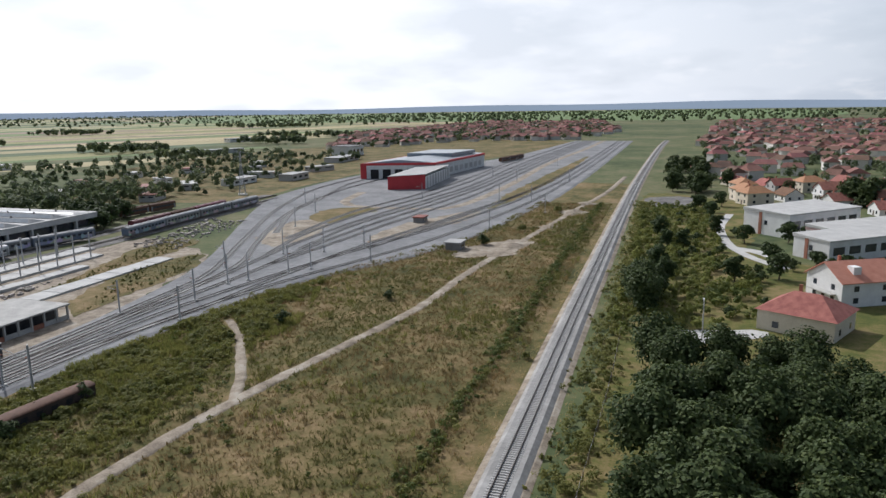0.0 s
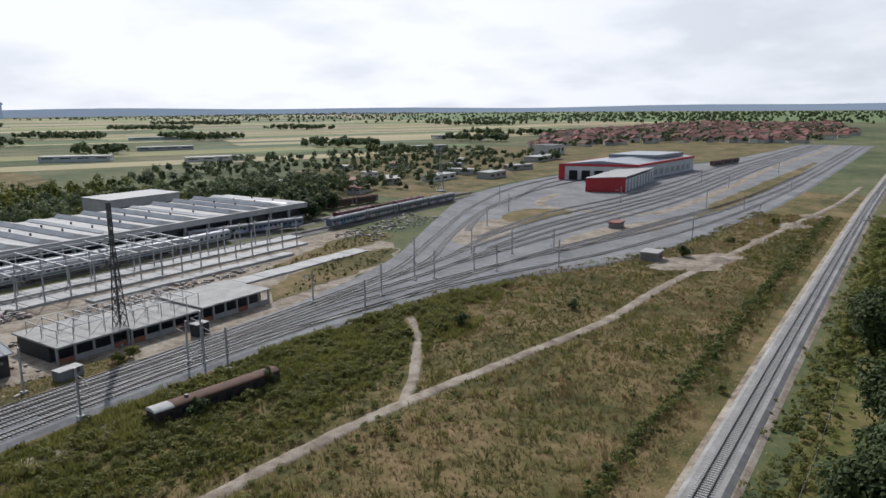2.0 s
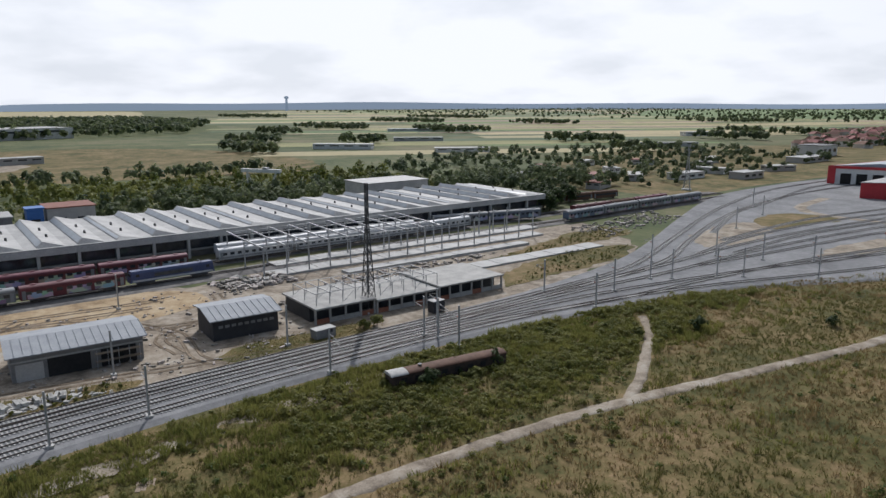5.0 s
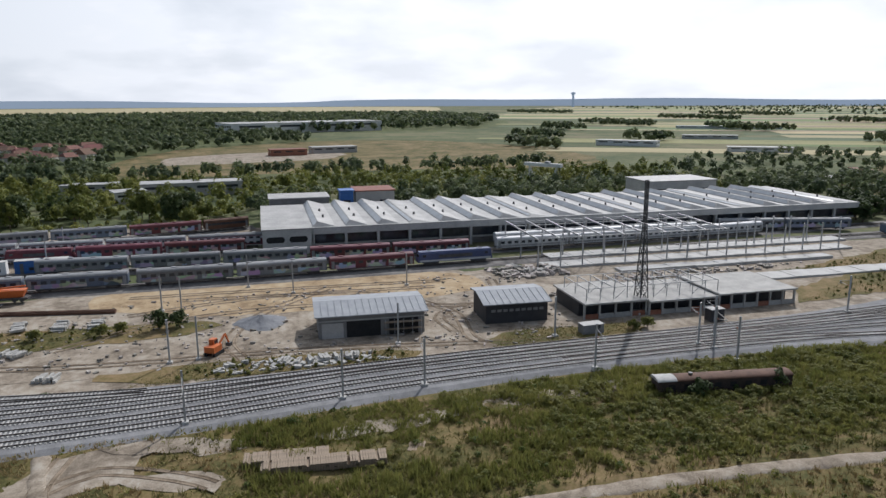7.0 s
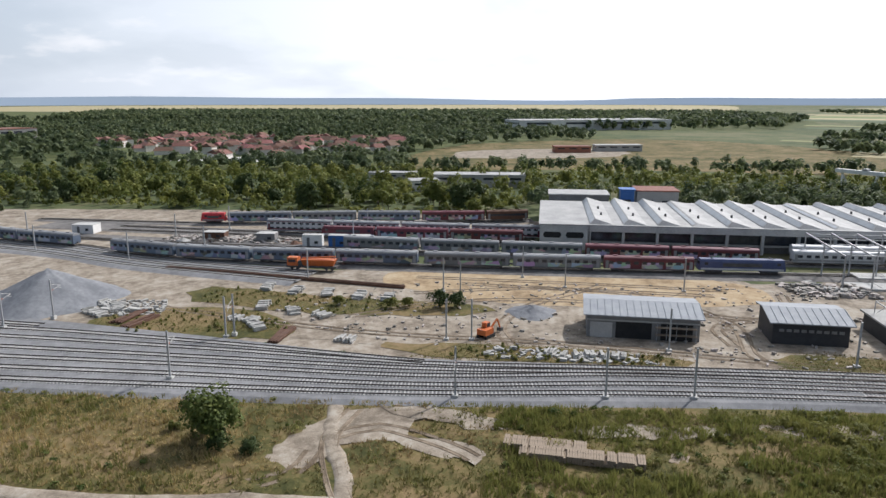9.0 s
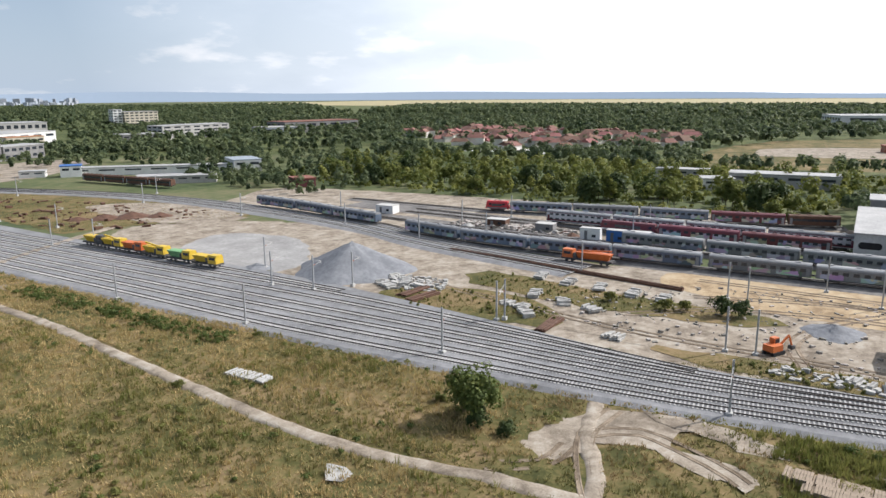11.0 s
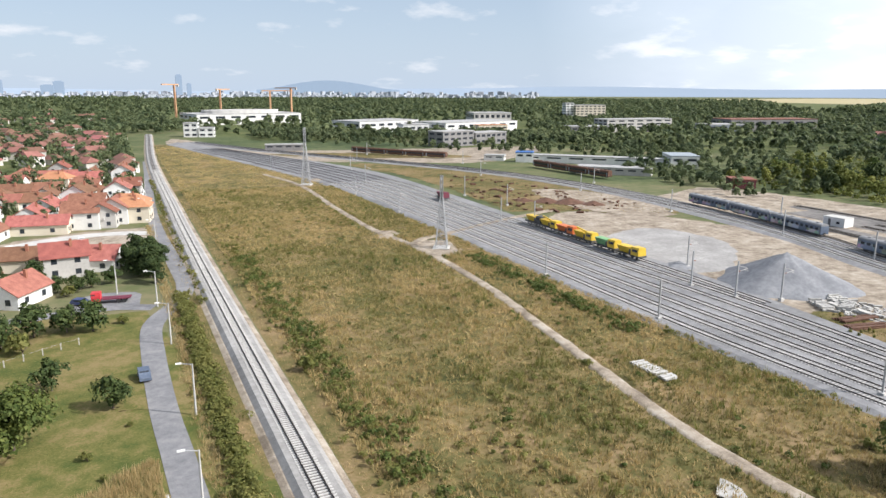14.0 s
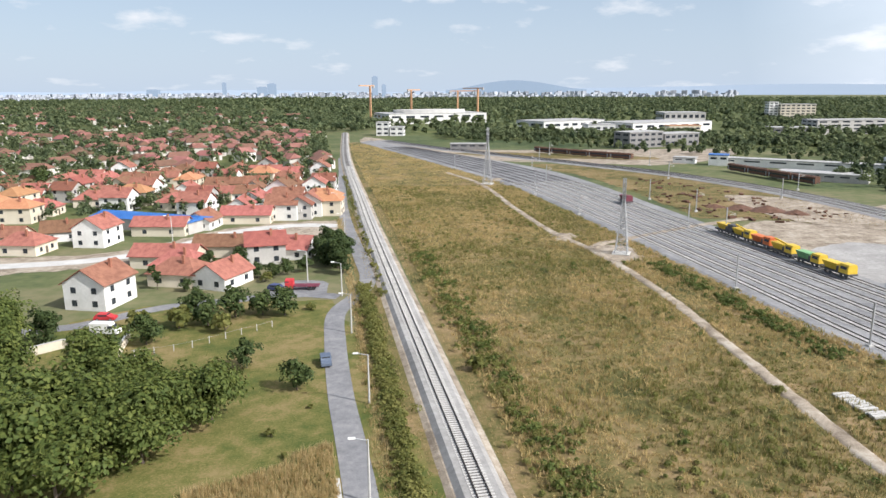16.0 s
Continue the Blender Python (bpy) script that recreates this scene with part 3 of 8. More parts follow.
# the yard's ballast bed, with a sloped edge towards the meadow
YARD_S = [(-20, -620), (-55, -427), (-73.5, -307), (-75, -204), (-75, -140), (-74.5, -99), (-76.5, -48), (-79.5, -13), (-84, 21), (-86.5, 52), (-86.5, 94), (-83, 120), (-78, 155), (-66, 182), (-54, 208), (-47, 242), (-39, 311), (-34, 380), (-30, 560), (-26, 900)]
YARD_N = [(-30, -640), (-70, -511), (-99, -420), (-112, -346), (-110, -207), (-110, -138), (-108, -104), (-103, -65), (-97, -25), (-98, 4), (-100, 42), (-102, 89), (-106, 128), (-118, 176), (-149, 244), (-172, 297), (-184, 345), (-184, 440), (-150, 540), (-118, 620), (-95, 900)]
south, north = curve(YARD_S, 6), curve(YARD_N, 6)
bed = Shape()
rows = 160
si, ni = np.linspace(0, len(south) - 1, rows), np.linspace(0, len(north) - 1, rows)
for k in range(rows):
    a = np.array([np.interp(si[k], np.arange(len(south)), south[:, j]) for j in (0, 1)])
    b = np.array([np.interp(ni[k], np.arange(len(north)), north[:, j]) for j in (0, 1)])
    d = (a - b) / np.linalg.norm(a - b)
    bed.v += [(*(a + d * 1.2), 0.0), (*(a - d * 0.2), 0.42), (*(b * 0.5 + a * 0.5), 0.42), (*(b + d * 0.2), 0.42), (*(b - d * 0.8), 0.0)]
    if k:
        bed.f += [((k - 1) * 5 + j, k * 5 + j, k * 5 + j + 1, (k - 1) * 5 + j + 1) for j in range(4)]
setting("yard_ballast", bed, M_gravel, "broad grey ballast bed of the railway yard", "ballast")
ZY = 0.42

patch("sand_ground", [(-109, -128), (-128, -122), (-158, -125), (-161, -38), (-164, 30), (-160, 60), (-168, 85), (-168, 190), (-160, 205), (-130, 190), (-117, 172), (-106, 128), (-102, 90), (-100, 42), (-98, 4), (-97, -25), (-103, -65)], 0.05, M_dirt, "bare trampled soil of a building site", jitter=1.4, seed=6)
patch("sand_bank", [(-146, -38), (-160, -36), (-163, 20), (-160, 48), (-142, 50), (-134, 18), (-136, -14)], 0.09, M_sand, "levelled orange sand at the building site", jitter=1.0, seed=7)
patch("works_track", [(-99, 60), (-104, 30), (-108, 0), (-109, -40), (-117, -62), (-124, -95), (-116, -95), (-107, -60), (-103, -20), (-101, 10), (-97, 45)], 0.10, M_dirt, "pale dirt track through the building site", jitter=0.7, seed=8)
patch("hardstanding", [(-112, -205), (-113, -130), (-128, -112), (-170, -128), (-172, -150), (-160, -190), (-135, -215)], 0.06, M_dirt, "pale gravelly yard round the stone heap", jitter=1.2, seed=9)
patch("stone_apron", [(-111, -165), (-111, -128), (-126, -130), (-146, -152), (-140, -178), (-122, -175)], 0.10, M_lineballast, "grey gravel spread round the heap", jitter=1.0, seed=10)
patch("weedy_strip", [(-103, -78), (-106, -92), (-118, -88), (-121, -62), (-109, -48), (-103, -56)], 0.12, M_grass, "weedy strip beside the tracks", jitter=0.9, seed=11)
patch("weedy_strip", [(-120, -45), (-126, -78), (-138, -80), (-134, -45), (-131, -12), (-124, -15)], 0.12, M_grass, "weedy strip among concrete stacks", jitter=0.9, seed=12)
patch("weedy_strip", [(-98.5, -20), (-99.5, 25), (-105, 20), (-106, -10), (-104, -30)], 0.13, M_grass, "weedy strip beside the tracks", jitter=0.7, seed=13)
patch("weedy_strip", [(-100.5, 42), (-102, 70), (-107, 72), (-109, 50), (-105, 40)], 0.13, M_grass, "weedy strip beside the tracks", jitter=0.7, seed=14)
patch("weedy_strip", [(-112, 118), (-116, 165), (-127, 186), (-133, 160), (-123, 128)], 0.13, M_grass, "weedy ground between slabs and tracks", jitter=1.2, seed=15)
patch("weedy_strip", [(-137, 130), (-140, 200), (-156, 205), (-152, 180), (-142, 150)], 0.13, M_grass, "weedy ground between slabs and tracks", jitter=1.2, seed=16)
patch("island_meadow", [(-114, -225), (-118, -280), (-119, -345), (-108, -410), (-130, -405), (-162, -342), (-178, -290), (-182, -235), (-165, -195), (-140, -215)], 0.08, M_grass, "dry grass island between two track fans", jitter=1.5, seed=17)
patch("island_soil", [(-140, -222), (-150, -270), (-170, -262), (-176, -225), (-165, -195), (-150, -200)], 0.14, M_dirt, "bare sandy patch on the grass island", jitter=1.5, seed=18)
patch("yard_weeds", [(-111, 248), (-127, 262), (-130, 288), (-108, 292)], ZY + 0.05, M_grass, "weedy triangle between diverging tracks", jitter=1.2, seed=19)
patch("yard_soil", [(-110, 200), (-124, 215), (-128, 255), (-112, 246), (-104, 215)], ZY + 0.03, M_dirt, "bare soil triangle between diverging tracks", jitter=1.2, seed=20)
patch("yard_soil", [(-68, 244), (-80, 216), (-83, 250), (-70, 284), (-62, 300), (-60, 270)], ZY + 0.03, M_dirt, "bare soil wedge between diverging tracks", jitter=1.2, seed=21)
patch("yard_weeds", [(-58, 300), (-62, 340), (-58, 480), (-50, 640), (-48, 470), (-52, 350)], ZY + 0.04, M_grass, "grass strip between diverging tracks", jitter=1.2, seed=22)
lane = Shape()
ribbon(lane, curve([(-142, 350), (-134, 310), (-118, 297), (-98, 296), (-79, 299), (-72, 330), (-70, 413), (-72, 560), (-64, 731), (-60, 900)], 8), [(-2.5, ZY + 0.05), (2.5, ZY + 0.05)])
setting("gravel_lane", lane, M_dirt, "pale gravel lane curving to the red depot", "lane")

patch("yard_end_ground", [(-18, -600), (-60, -470), (-130, -420), (-200, -395), (-290, -480), (-215, -500), (-110, -520), (-70, -560), (-30, -690)], 0.07, M_dirt, "bare soil and gravel at the yard's far end", jitter=2, step=8, seed=29)
patch("yard_end_grass", [(-70, -500), (-120, -455), (-185, -425), (-200, -440), (-120, -495)], 0.10, M_grass, "dry grass among the far tracks", jitter=2, step=6, seed=30)
# second fan of tracks behind the island
fan = Shape()
FAN = [(-150, -60), (-160, -110), (-171, -142), (-180, -200), (-182, -270), (-165, -350), (-120, -450), (-75, -544), (-40, -640)]
ribbon(fan, curve(FAN, 8), [(-8.5, 0.02), (-6.5, 0.4), (6.5, 0.4), (8.5, 0.02)])
setting("fan_ballast", fan, M_gravel, "grey ballast of the curved track fan", "ballast")
stab = Shape()
ribbon(stab, curve([(-176, -130), (-166, -60), (-166, 20), (-169, 66), (-174, 130), (-174, 200), (-176, 320)], 8), [(-5, 0.06), (-4, 0.3), (4, 0.3), (5, 0.06)])
ribbon(stab, curve([(-196, -190), (-185, -62), (-184, 0), (-184, 60), (-188, 180), (-192, 260), (-188, 330)], 8), [(-4, 0.06), (-3, 0.3), (4, 0.3), (5, 0.06)])
ribbon(stab, curve([(-212, -180), (-206, -93), (-204, -6)], 8), [(-7, 0.06), (-6, 0.3), (6, 0.3), (7, 0.06)])
ribbon(stab, curve([(-222, -190), (-222, -123), (-233, -60), (-246, -4)], 8), [(-4, 0.06), (-3, 0.3), (3, 0.3), (4, 0.06)])
setting("siding_ballast", stab, M_darkgravel, "dark oily ballast of the stabling sidings", "ballast")

patch("siding_ground", [(-192, -235), (-176, -138), (-190, -120), (-196, -20), (-250, -8), (-254, -130), (-236, -240)], 0.035, M_dirt, "bare gravelly ground among the stabling sidings", jitter=1.5, step=5, seed=27)
patch("siding_soil", [(-204, -200), (-196, -150), (-214, -128), (-238, -150), (-234, -215)], 0.05, M_dirt, "bare soil lot beside the sidings", jitter=1.5, step=5, seed=28)

# dirt paths, rutted
PATH_A = [(-49, 10), (-50, 36), (-49.5, 62), (-47, 85), (-42, 112), (-36, 145), (-34.5, 178), (-31, 215), (-26, 255), (-20, 310), (-12, 380), (-8, 460)]
PATH_B = [(-50, -34), (-48, -45), (-47.5, -62), (-50, -85), (-54, -115), (-57, -140), (-58, -180), (-55, -215), (-56, -260), (-59, -330), (-52, -380)]


def dirt_path(name, points, width, label, rng):
    line = curve(points, 2.0)
    s = Shape()
    nrm = sides(line)
    n = 7
    for k, (p, q) in enumerate(zip(line, nrm)):
        w0, w1 = width / 2 + rng.uniform(-0.2, 0.2), width / 2 + rng.uniform(-0.2, 0.2)
        s.v += [(p[0] + q[0] * o, p[1] + q[1] * o, h) for o, h in ((-w0 * 1.15, 0.05), (-w0 * 0.9, 0.31), (-w0 * 0.5, 0.33), (0, 0.42), (w1 * 0.5, 0.33), (w1 * 0.9, 0.31), (w1 * 1.15, 0.05))]
        if k:
            s.f += [((k - 1) * n + j + 1, (k - 1) * n + j, k * n + j, k * n + j + 1) for j in range(n - 1)]
    return setting(name, s, M_dirt, label, "path", smooth=True)


rng_py = random.Random(5)
dirt_path("dirt_path", PATH_A, 2.6, "pale rutted dirt path through the meadow", rng_py)
dirt_path("dirt_path", PATH_B, 2.4, "pale rutted dirt path through the meadow", rng_py)
dirt_path("dirt_path", [(-47, 85), (-52, 95), (-58, 104), (-66, 116), (-74, 124)], 1.9, "pale spur of the dirt path", rng_py)
dirt_path("dirt_path", [(-49, 14), (-51, -4), (-50, -34)], 2.6, "pale rutted dirt path through the meadow", rng_py)
dirt_path("dirt_path", [(-51, -22), (-58, -24), (-66, -28), (-76, -30)], 2.2, "pale spur of the dirt path", rng_py)
dirt_path("dirt_path", [(-58, -185), (-64, -192), (-74, -196), (-92, -205), (-112, -214), (-128, -220)], 2.8, "pale crossing lane over the yard", rng_py).location.z = 0.17
patch("bare_patch", [(-75, -29), (-76, -22), (-74, -16), (-69, -18), (-66, -7), (-62, -7), (-63, -14), (-67, -21), (-62, -27), (-57, -31), (-60, -35), (-67, -33)], 0.27, M_dirt, "bare pale soil where paths meet", jitter=1.1, step=1.5, seed=23)
patch("bare_patch", [(-58, -168), (-66, -170), (-70, -186), (-62, -190), (-57, -182)], 0.30, M_dirt, "bare soil round the pylon's foot", jitter=0.9, seed=24)
patch("bare_patch", [(-28, 205), (-24, 230), (-33, 232), (-46, 214), (-44, 200)], 0.30, M_dirt, "bare trampled soil by the path", jitter=1.6, seed=25)
patch("bare_patch", [(-39.5, -50), (-42, -53), (-43, -50), (-41, -48)], 0.45, M_conc, "broken pale concrete in the grass", jitter=0.4, seed=26)

patch("bare_strip", [(-76.5, 22), (-79, 40), (-80.5, 62), (-78, 62), (-75.5, 44), (-73, 24), (-71, 8), (-74, 6)], 0.33, M_dirt, "pale bare soil strip beside the ballast", jitter=0.8, step=2.0, seed=36)
patch("bare_strip", [(-74, -4), (-77, -12), (-77, -24), (-73.5, -18), (-71, -6)], 0.33, M_dirt, "pale bare soil strip beside the ballast", jitter=0.7, step=2.0, seed=37)

paths = [curve(PATH_A, 3), curve(PATH_B, 3), curve([(-49, 14), (-51, -4), (-50, -34)], 3), curve([(-47, 85), (-58, 104), (-74, 124)], 3), curve([(-51, -22), (-66, -28), (-76, -30)], 3), curve([(-58, -185), (-74, -196)], 3)]
bare = [[(-75, -29), (-76, -22), (-74, -16), (-69, -18), (-66, -7), (-62, -7), (-63, -14), (-67, -21), (-62, -27), (-57, -31), (-60, -35), (-67, -33)], [(-58, -168), (-66, -170), (-70, -186), (-62, -190), (-57, -182)], [(-28, 205), (-24, 230), (-33, 232), (-46, 214), (-44, 200)]]
rough_meadow(paths, bare)

# ---- single line ----
LINE = [(-12, -760), (-1.2, -480), (0.9, -278), (1.2, -197), (0.8, -70), (0.7, 0), (0.6, 73), (0.2, 184), (1.2, 420), (7.6, 732), (14, 900)]
line = curve(LINE, 4)
b = Shape()
ribbon(b, line, [(-3.9, 0.03), (-3.1, 0.3), (-2.4, 0.34), (2.4, 0.34), (3.1, 0.3), (3.9, 0.03)])
setting("line_bank", b, M_dirt, "sandy shoulders of the railway embankment", "embankment")
b = Shape()
ribbon(b, line, [(-2.9, 0.3), (-2.1, 0.88), (2.1, 0.88), (2.9, 0.3)])
setting("line_ballast", b, M_lineballast, "pale grey ballast of the single line", "ballast")

# a darker ballast strip between the rails
b = Shape()
ribbon(b, line, [(-0.7, 0.884), (0.7, 0.884)])
setting("dark_ballast_strip", b, M_darkgravel, "darker ballast between the rails", "ballast")


def rails(parent, line, z, name="rail"):
    for o in (-0.75, 0.75):
        s = Shape()
        ribbon(s, line, [(o - 0.09, z), (o - 0.05, z + 0.17), (o + 0.05, z + 0.17), (o + 0.09, z)])
        part(name, s, M_rail, parent)


def along(line, gap, start=0.0):
    """Points and headings every gap metres along a line."""
    seg = np.linalg.norm(np.diff(line, axis=0), axis=1)
    d = np.r_[0, np.cumsum(seg)]
    at = np.arange(start, d[-1], gap)
    x, y = np.interp(at, d, line[:, 0]), np.interp(at, d, line[:, 1])
    x2, y2 = np.interp(at + 0.5, d, line[:, 0]), np.interp(at + 0.5, d, line[:, 1])
    return [(float(a), float(c), math.atan2(q - c, p - a)) for a, c, p, q in zip(x[:-2], y[:-2], x2[:-2], y2[:-2])]


def sleeper_shape():
    s = Shape()
    s.extrude([(-0.13, 0), (-0.11, 0.1), (0.11, 0.1), (0.13, 0)], -1.3, 1.3)
    return s


SLEEPER = sleeper_shape().mesh("sleeper")
SLEEPER.materials.append(M_sleeper)
main = thing("railway_track", "single track with pale concrete sleepers and dark rails", "railway track", "tracks")
rails(main, line, 0.97)
rest = Shape()
base_v, base_f = sleeper_shape().v, sleeper_shape().f
MAIN_SLEEPERS = []
for x, y, a in along(line, 0.62):
    if 62 < y < 150 or -150 < y < -60:
        MAIN_SLEEPERS.append((x, y, a))
    elif -420 < y < 420:
        c, s_ = math.cos(a), math.sin(a)
        rest.add([(x + u * c - v * s_, y + u * s_ + v * c, w + 0.87) for u, v, w in base_v], base_f)
tagged(part("sleeper_bed", rest, M_sleeper, main), kind="stuff")


def yard_track(points, z=ZY, label="yard track with pale concrete sleepers on grey ballast", material=None, step=5):
    ln = curve(points, step)
    ob = thing("railway_track", label, "railway track", "tracks")
    rails(ob, ln, z + 0.10)
    s = Shape()
    for x, y, a in along(ln, 0.62):
        if -330 < y < 330:
            c, s_ = math.cos(a), math.sin(a)
            s.add([(x + u * c - v * s_, y + u * s_ + v * c, w + z + 0.01) for u, v, w in base_v], base_f)
    tagged(part("sleeper_bed", s, material or M_sleeper, ob), kind="stuff")
    return ob


# tracks that follow the yard: share 0 is its southern edge, 1 its northern
def yard_point(y, share):
    a = np.interp(y, south[:, 1], south[:, 0])
    c = np.interp(y, north[:, 1], north[:, 0])
    return (float(a + (c - a) * share), float(y))


YS = (-560, -430, -320, -230, -150, -100, -60, -20, 15, 50, 90, 125)
yard_track([yard_point(y, s) for y, s in zip(YS, (0.15, 0.12, 0.1, 0.1, 0.1, 0.1, 0.13, 0.16, 0.2, 0.18, 0.18, 0.2))] + [(-80, 158), (-70, 190), (-60, 225), (-49, 290), (-41, 380), (-36, 560), (-32, 900)])
yard_track([yard_point(y, s) for y, s in zip(YS, (0.35, 0.25, 0.22, 0.22, 0.22, 0.24, 0.3, 0.34, 0.45, 0.45, 0.42, 0.42))] + [(-87, 160), (-80, 195), (-72, 225), (-60, 280), (-50, 350), (-42, 480), (-38, 900)])
yard_track([yard_point(y, s) for y, s in zip(YS, (0.5, 0.36, 0.34, 0.34, 0.34, 0.38, 0.46, 0.55, 0.7, 0.66, 0.6, 0.6))] + [(-95, 165), (-96, 200), (-94, 250), (-87, 320), (-82, 400), (-82, 560), (-74, 900)])
yard_track([yard_point(y, s) for y, s in zip(YS, (0.65, 0.48, 0.46, 0.46, 0.48, 0.52, 0.6, 0.72, 0.78, 0.8, 0.76, 0.74))] + [(-101, 165), (-104, 205), (-103, 260), (-96, 330), (-91, 400), (-92, 560), (-82, 900)])
yard_track([yard_point(y, s) for y, s in zip(YS, (0.75, 0.6, 0.58, 0.58, 0.62, 0.68, 0.76, 0.86, 0.9, 0.9, 0.86, 0.84))] + [(-106, 160), (-122, 200), (-146, 258), (-160, 299), (-175, 360), (-178, 430)])
yard_track([yard_point(y, s) for y, s in zip(YS[:8], (0.85, 0.72, 0.7, 0.7, 0.75, 0.82, 0.88, 0.9))])
yard_track([yard_point(y, s) for y, s in zip(YS[:6], (0.93, 0.84, 0.82, 0.82, 0.88, 0.9))])
yard_track([yard_point(90, 0.62), yard_point(125, 0.7), (-104, 172), (-118, 205), (-136, 250), (-150, 300), (-158, 360), (-158, 425)])
yard_track([yard_point(50, 0.3), yard_point(90, 0.33), (-86, 128), (-84, 162), (-80, 205), (-72, 250), (-64, 300), (-56, 350), (-47, 480), (-42, 900)])
yard_track([(-104, 190), (-110, 225), (-109, 280), (-101, 340), (-98, 420), (-100, 560), (-90, 900)])
yard_track([(-95, 175), (-91, 215), (-87, 260), (-80, 320), (-77, 380), (-77, 560), (-70, 900)])
yard_track([(-98, 200), (-100, 250), (-92, 322), (-86.5, 400), (-87, 560), (-78, 900)])
yard_track([(-112, 215), (-116, 280), (-108, 345), (-104, 425), (-106, 560)])
yard_track([(-76, 205), (-69, 250), (-60, 310), (-53, 380), (-45, 560)])
yard_track([(-122, 225), (-143, 275), (-152, 320), (-166, 380), (-168, 415)])
for off in (-4.2, 0.0, 4.2):
    ln = curve(FAN, 8)
    yard_track([tuple(p) for p in (ln + sides(ln) * off)[::6]], 0.4)
SID = "stabling siding with dark worn sleepers"
M_sleepd = mat("dark_sleeper", (0.10, 0.09, 0.08), (0.2, 0.18, 0.155), 0.8, 0.9, 0.2)
yard_track([(-184, -175), (-178, -140), (-170.5, -122), (-166.8, -100), (-166, -60), (-167, 0), (-170, 66), (-174, 130), (-174, 210), (-177, 320)], 0.3, SID, M_sleepd)
yard_track([(-194, -185), (-187, -120), (-184.5, -62), (-184, 0), (-183, 40), (-186, 120), (-189, 200), (-190, 260), (-184, 330)], 0.3, SID, M_sleepd)
yard_track([(-212, -150), (-208.2, -94), (-208, -2)], 0.3, SID, M_sleepd)
yard_track([(-205, -150), (-201.5, -72), (-201.5, -3)], 0.3, SID, M_sleepd)
yard_track([(-222, -190), (-222, -123), (-227.7, -93.5), (-234.5, -46), (-246, -5)], 0.3, SID, M_sleepd)


# ---- the workshop hall with its saw-tooth roof ----
def workshop_hall():
    ob = thing("workshop_hall", "long grey concrete workshop hall with a saw-tooth roof", "workshop")
    x0, x1, y0, y1, h = -245.0, -195.0, -1.0, 214.0, 7.6
    # side and back walls stay behind the frontage; a dark hollow shows between the columns
    w = Shape()
    w.box((x0 + x1 - 3) / 2, (y0 + y1) / 2, 0, x1 - x0 - 3, y1 - y0, h)
    part("wall", w, M_hutwall, ob, "shaded grey inner wall")
    end = Shape()
    end.box(x1 - 0.9, y0 + 7.5, 0, 1.8, 15, h)
    part("end_wall", end, M_concl, ob, "pale concrete end bay")
    for k in range(2):
        o = Shape()
        prof = [(-2.7, 4.3), (-2.2, 3.7), (2.2, 3.7), (2.7, 4.3), (2.7, 4.9), (2.2, 5.5), (-2.2, 5.5), (-2.7, 4.9)]
        yc = y0 + 3.8 + k * 6.8
        n = len(prof)
        o.add([(x1 + 0.02, yc + a, z) for a, z in prof] + [(x1 + 0.10, yc + a, z) for a, z in prof], [tuple(range(n, 2 * n))] + [(i, (i + 1) % n, (i + 1) % n + n, i + n) for i in range(n)])
        part("window", o, M_dark, ob)
    bays = 20
    pitch = (y1 - y0 - 15) / bays
    for k in range(bays):
        yc = y0 + 15 + k * pitch
        c = Shape()
        c.box(x1 - 0.5, yc, 0, 1.0, 0.8, 5.9)
        part("column", c, M_concl, ob)
        gl = Shape()
        gl.box(x1 - 1.6, yc + pitch / 2, 2.8, 0.12, pitch - 0.8, 3.0)
        part("glazing", gl, M_glass, ob)
        tr = Shape()
        tr.box(x1 - 1.2, yc + pitch / 2, 2.2, 0.5, pitch - 0.8, 0.5)
        part("sill_beam", tr, M_conc, ob)
    f = Shape()
    f.box(x1 - 0.3, (y0 + y1) / 2 + 7.5, 5.9, 1.6, y1 - y0 - 15, 1.7)
    part("fascia", f, M_concl, ob, "pale concrete fascia")
    r = Shape()
    r.box((x0 + x1) / 2, (y0 + y1) / 2, h, x1 - x0 + 0.8, y1 - y0 + 0.6, 0.35)
    part("flat_roof", r, M_roofl, ob, "pale flat roof deck")
    z = h + 0.35
    for k in range(bays):
        a = y0 + 15 + k * pitch
        big = k % 4 != 3
        top = 1.5 if big else 0.8
        lift, drop = pitch * 0.16, pitch * 0.70
        t = Shape()
        pts = [(x0, a, z), (x1 - 0.6, a, z), (x1 - 2.4, a + lift, z + top), (x0, a + lift, z + top), (x0, a + drop, z), (x1 - 0.6, a + drop, z)]
        t.add(pts, [(0, 1, 2, 3), (4, 3, 2, 5), (1, 5, 2), (0, 3, 4)])
        part("roof_tooth", t, M_roofl, ob)
        gl = Shape()
        gl.add([(x0 + 1, a + 0.12, z + 0.25), (x1 - 1.6, a + 0.12, z + 0.25), (x1 - 3.2, a + lift - 0.12, z + top - 0.12), (x0 + 1, a + lift - 0.12, z + top - 0.12)], [(0, 1, 2, 3)])
        part("skylight", gl, M_sky_glass, ob, "grey glazed skylight strip")
        for j in range(2):
            v = Shape()
            v.tube((x1 - 14 - 13 * j, a + drop * 0.6, z + top * 0.3), (x1 - 14 - 13 * j, a + drop * 0.6, z + top * 0.5 + 0.9), 0.4, 0.3)
            part("roof_vent", v, M_dsteel, ob)
    return ob


workshop_hall()


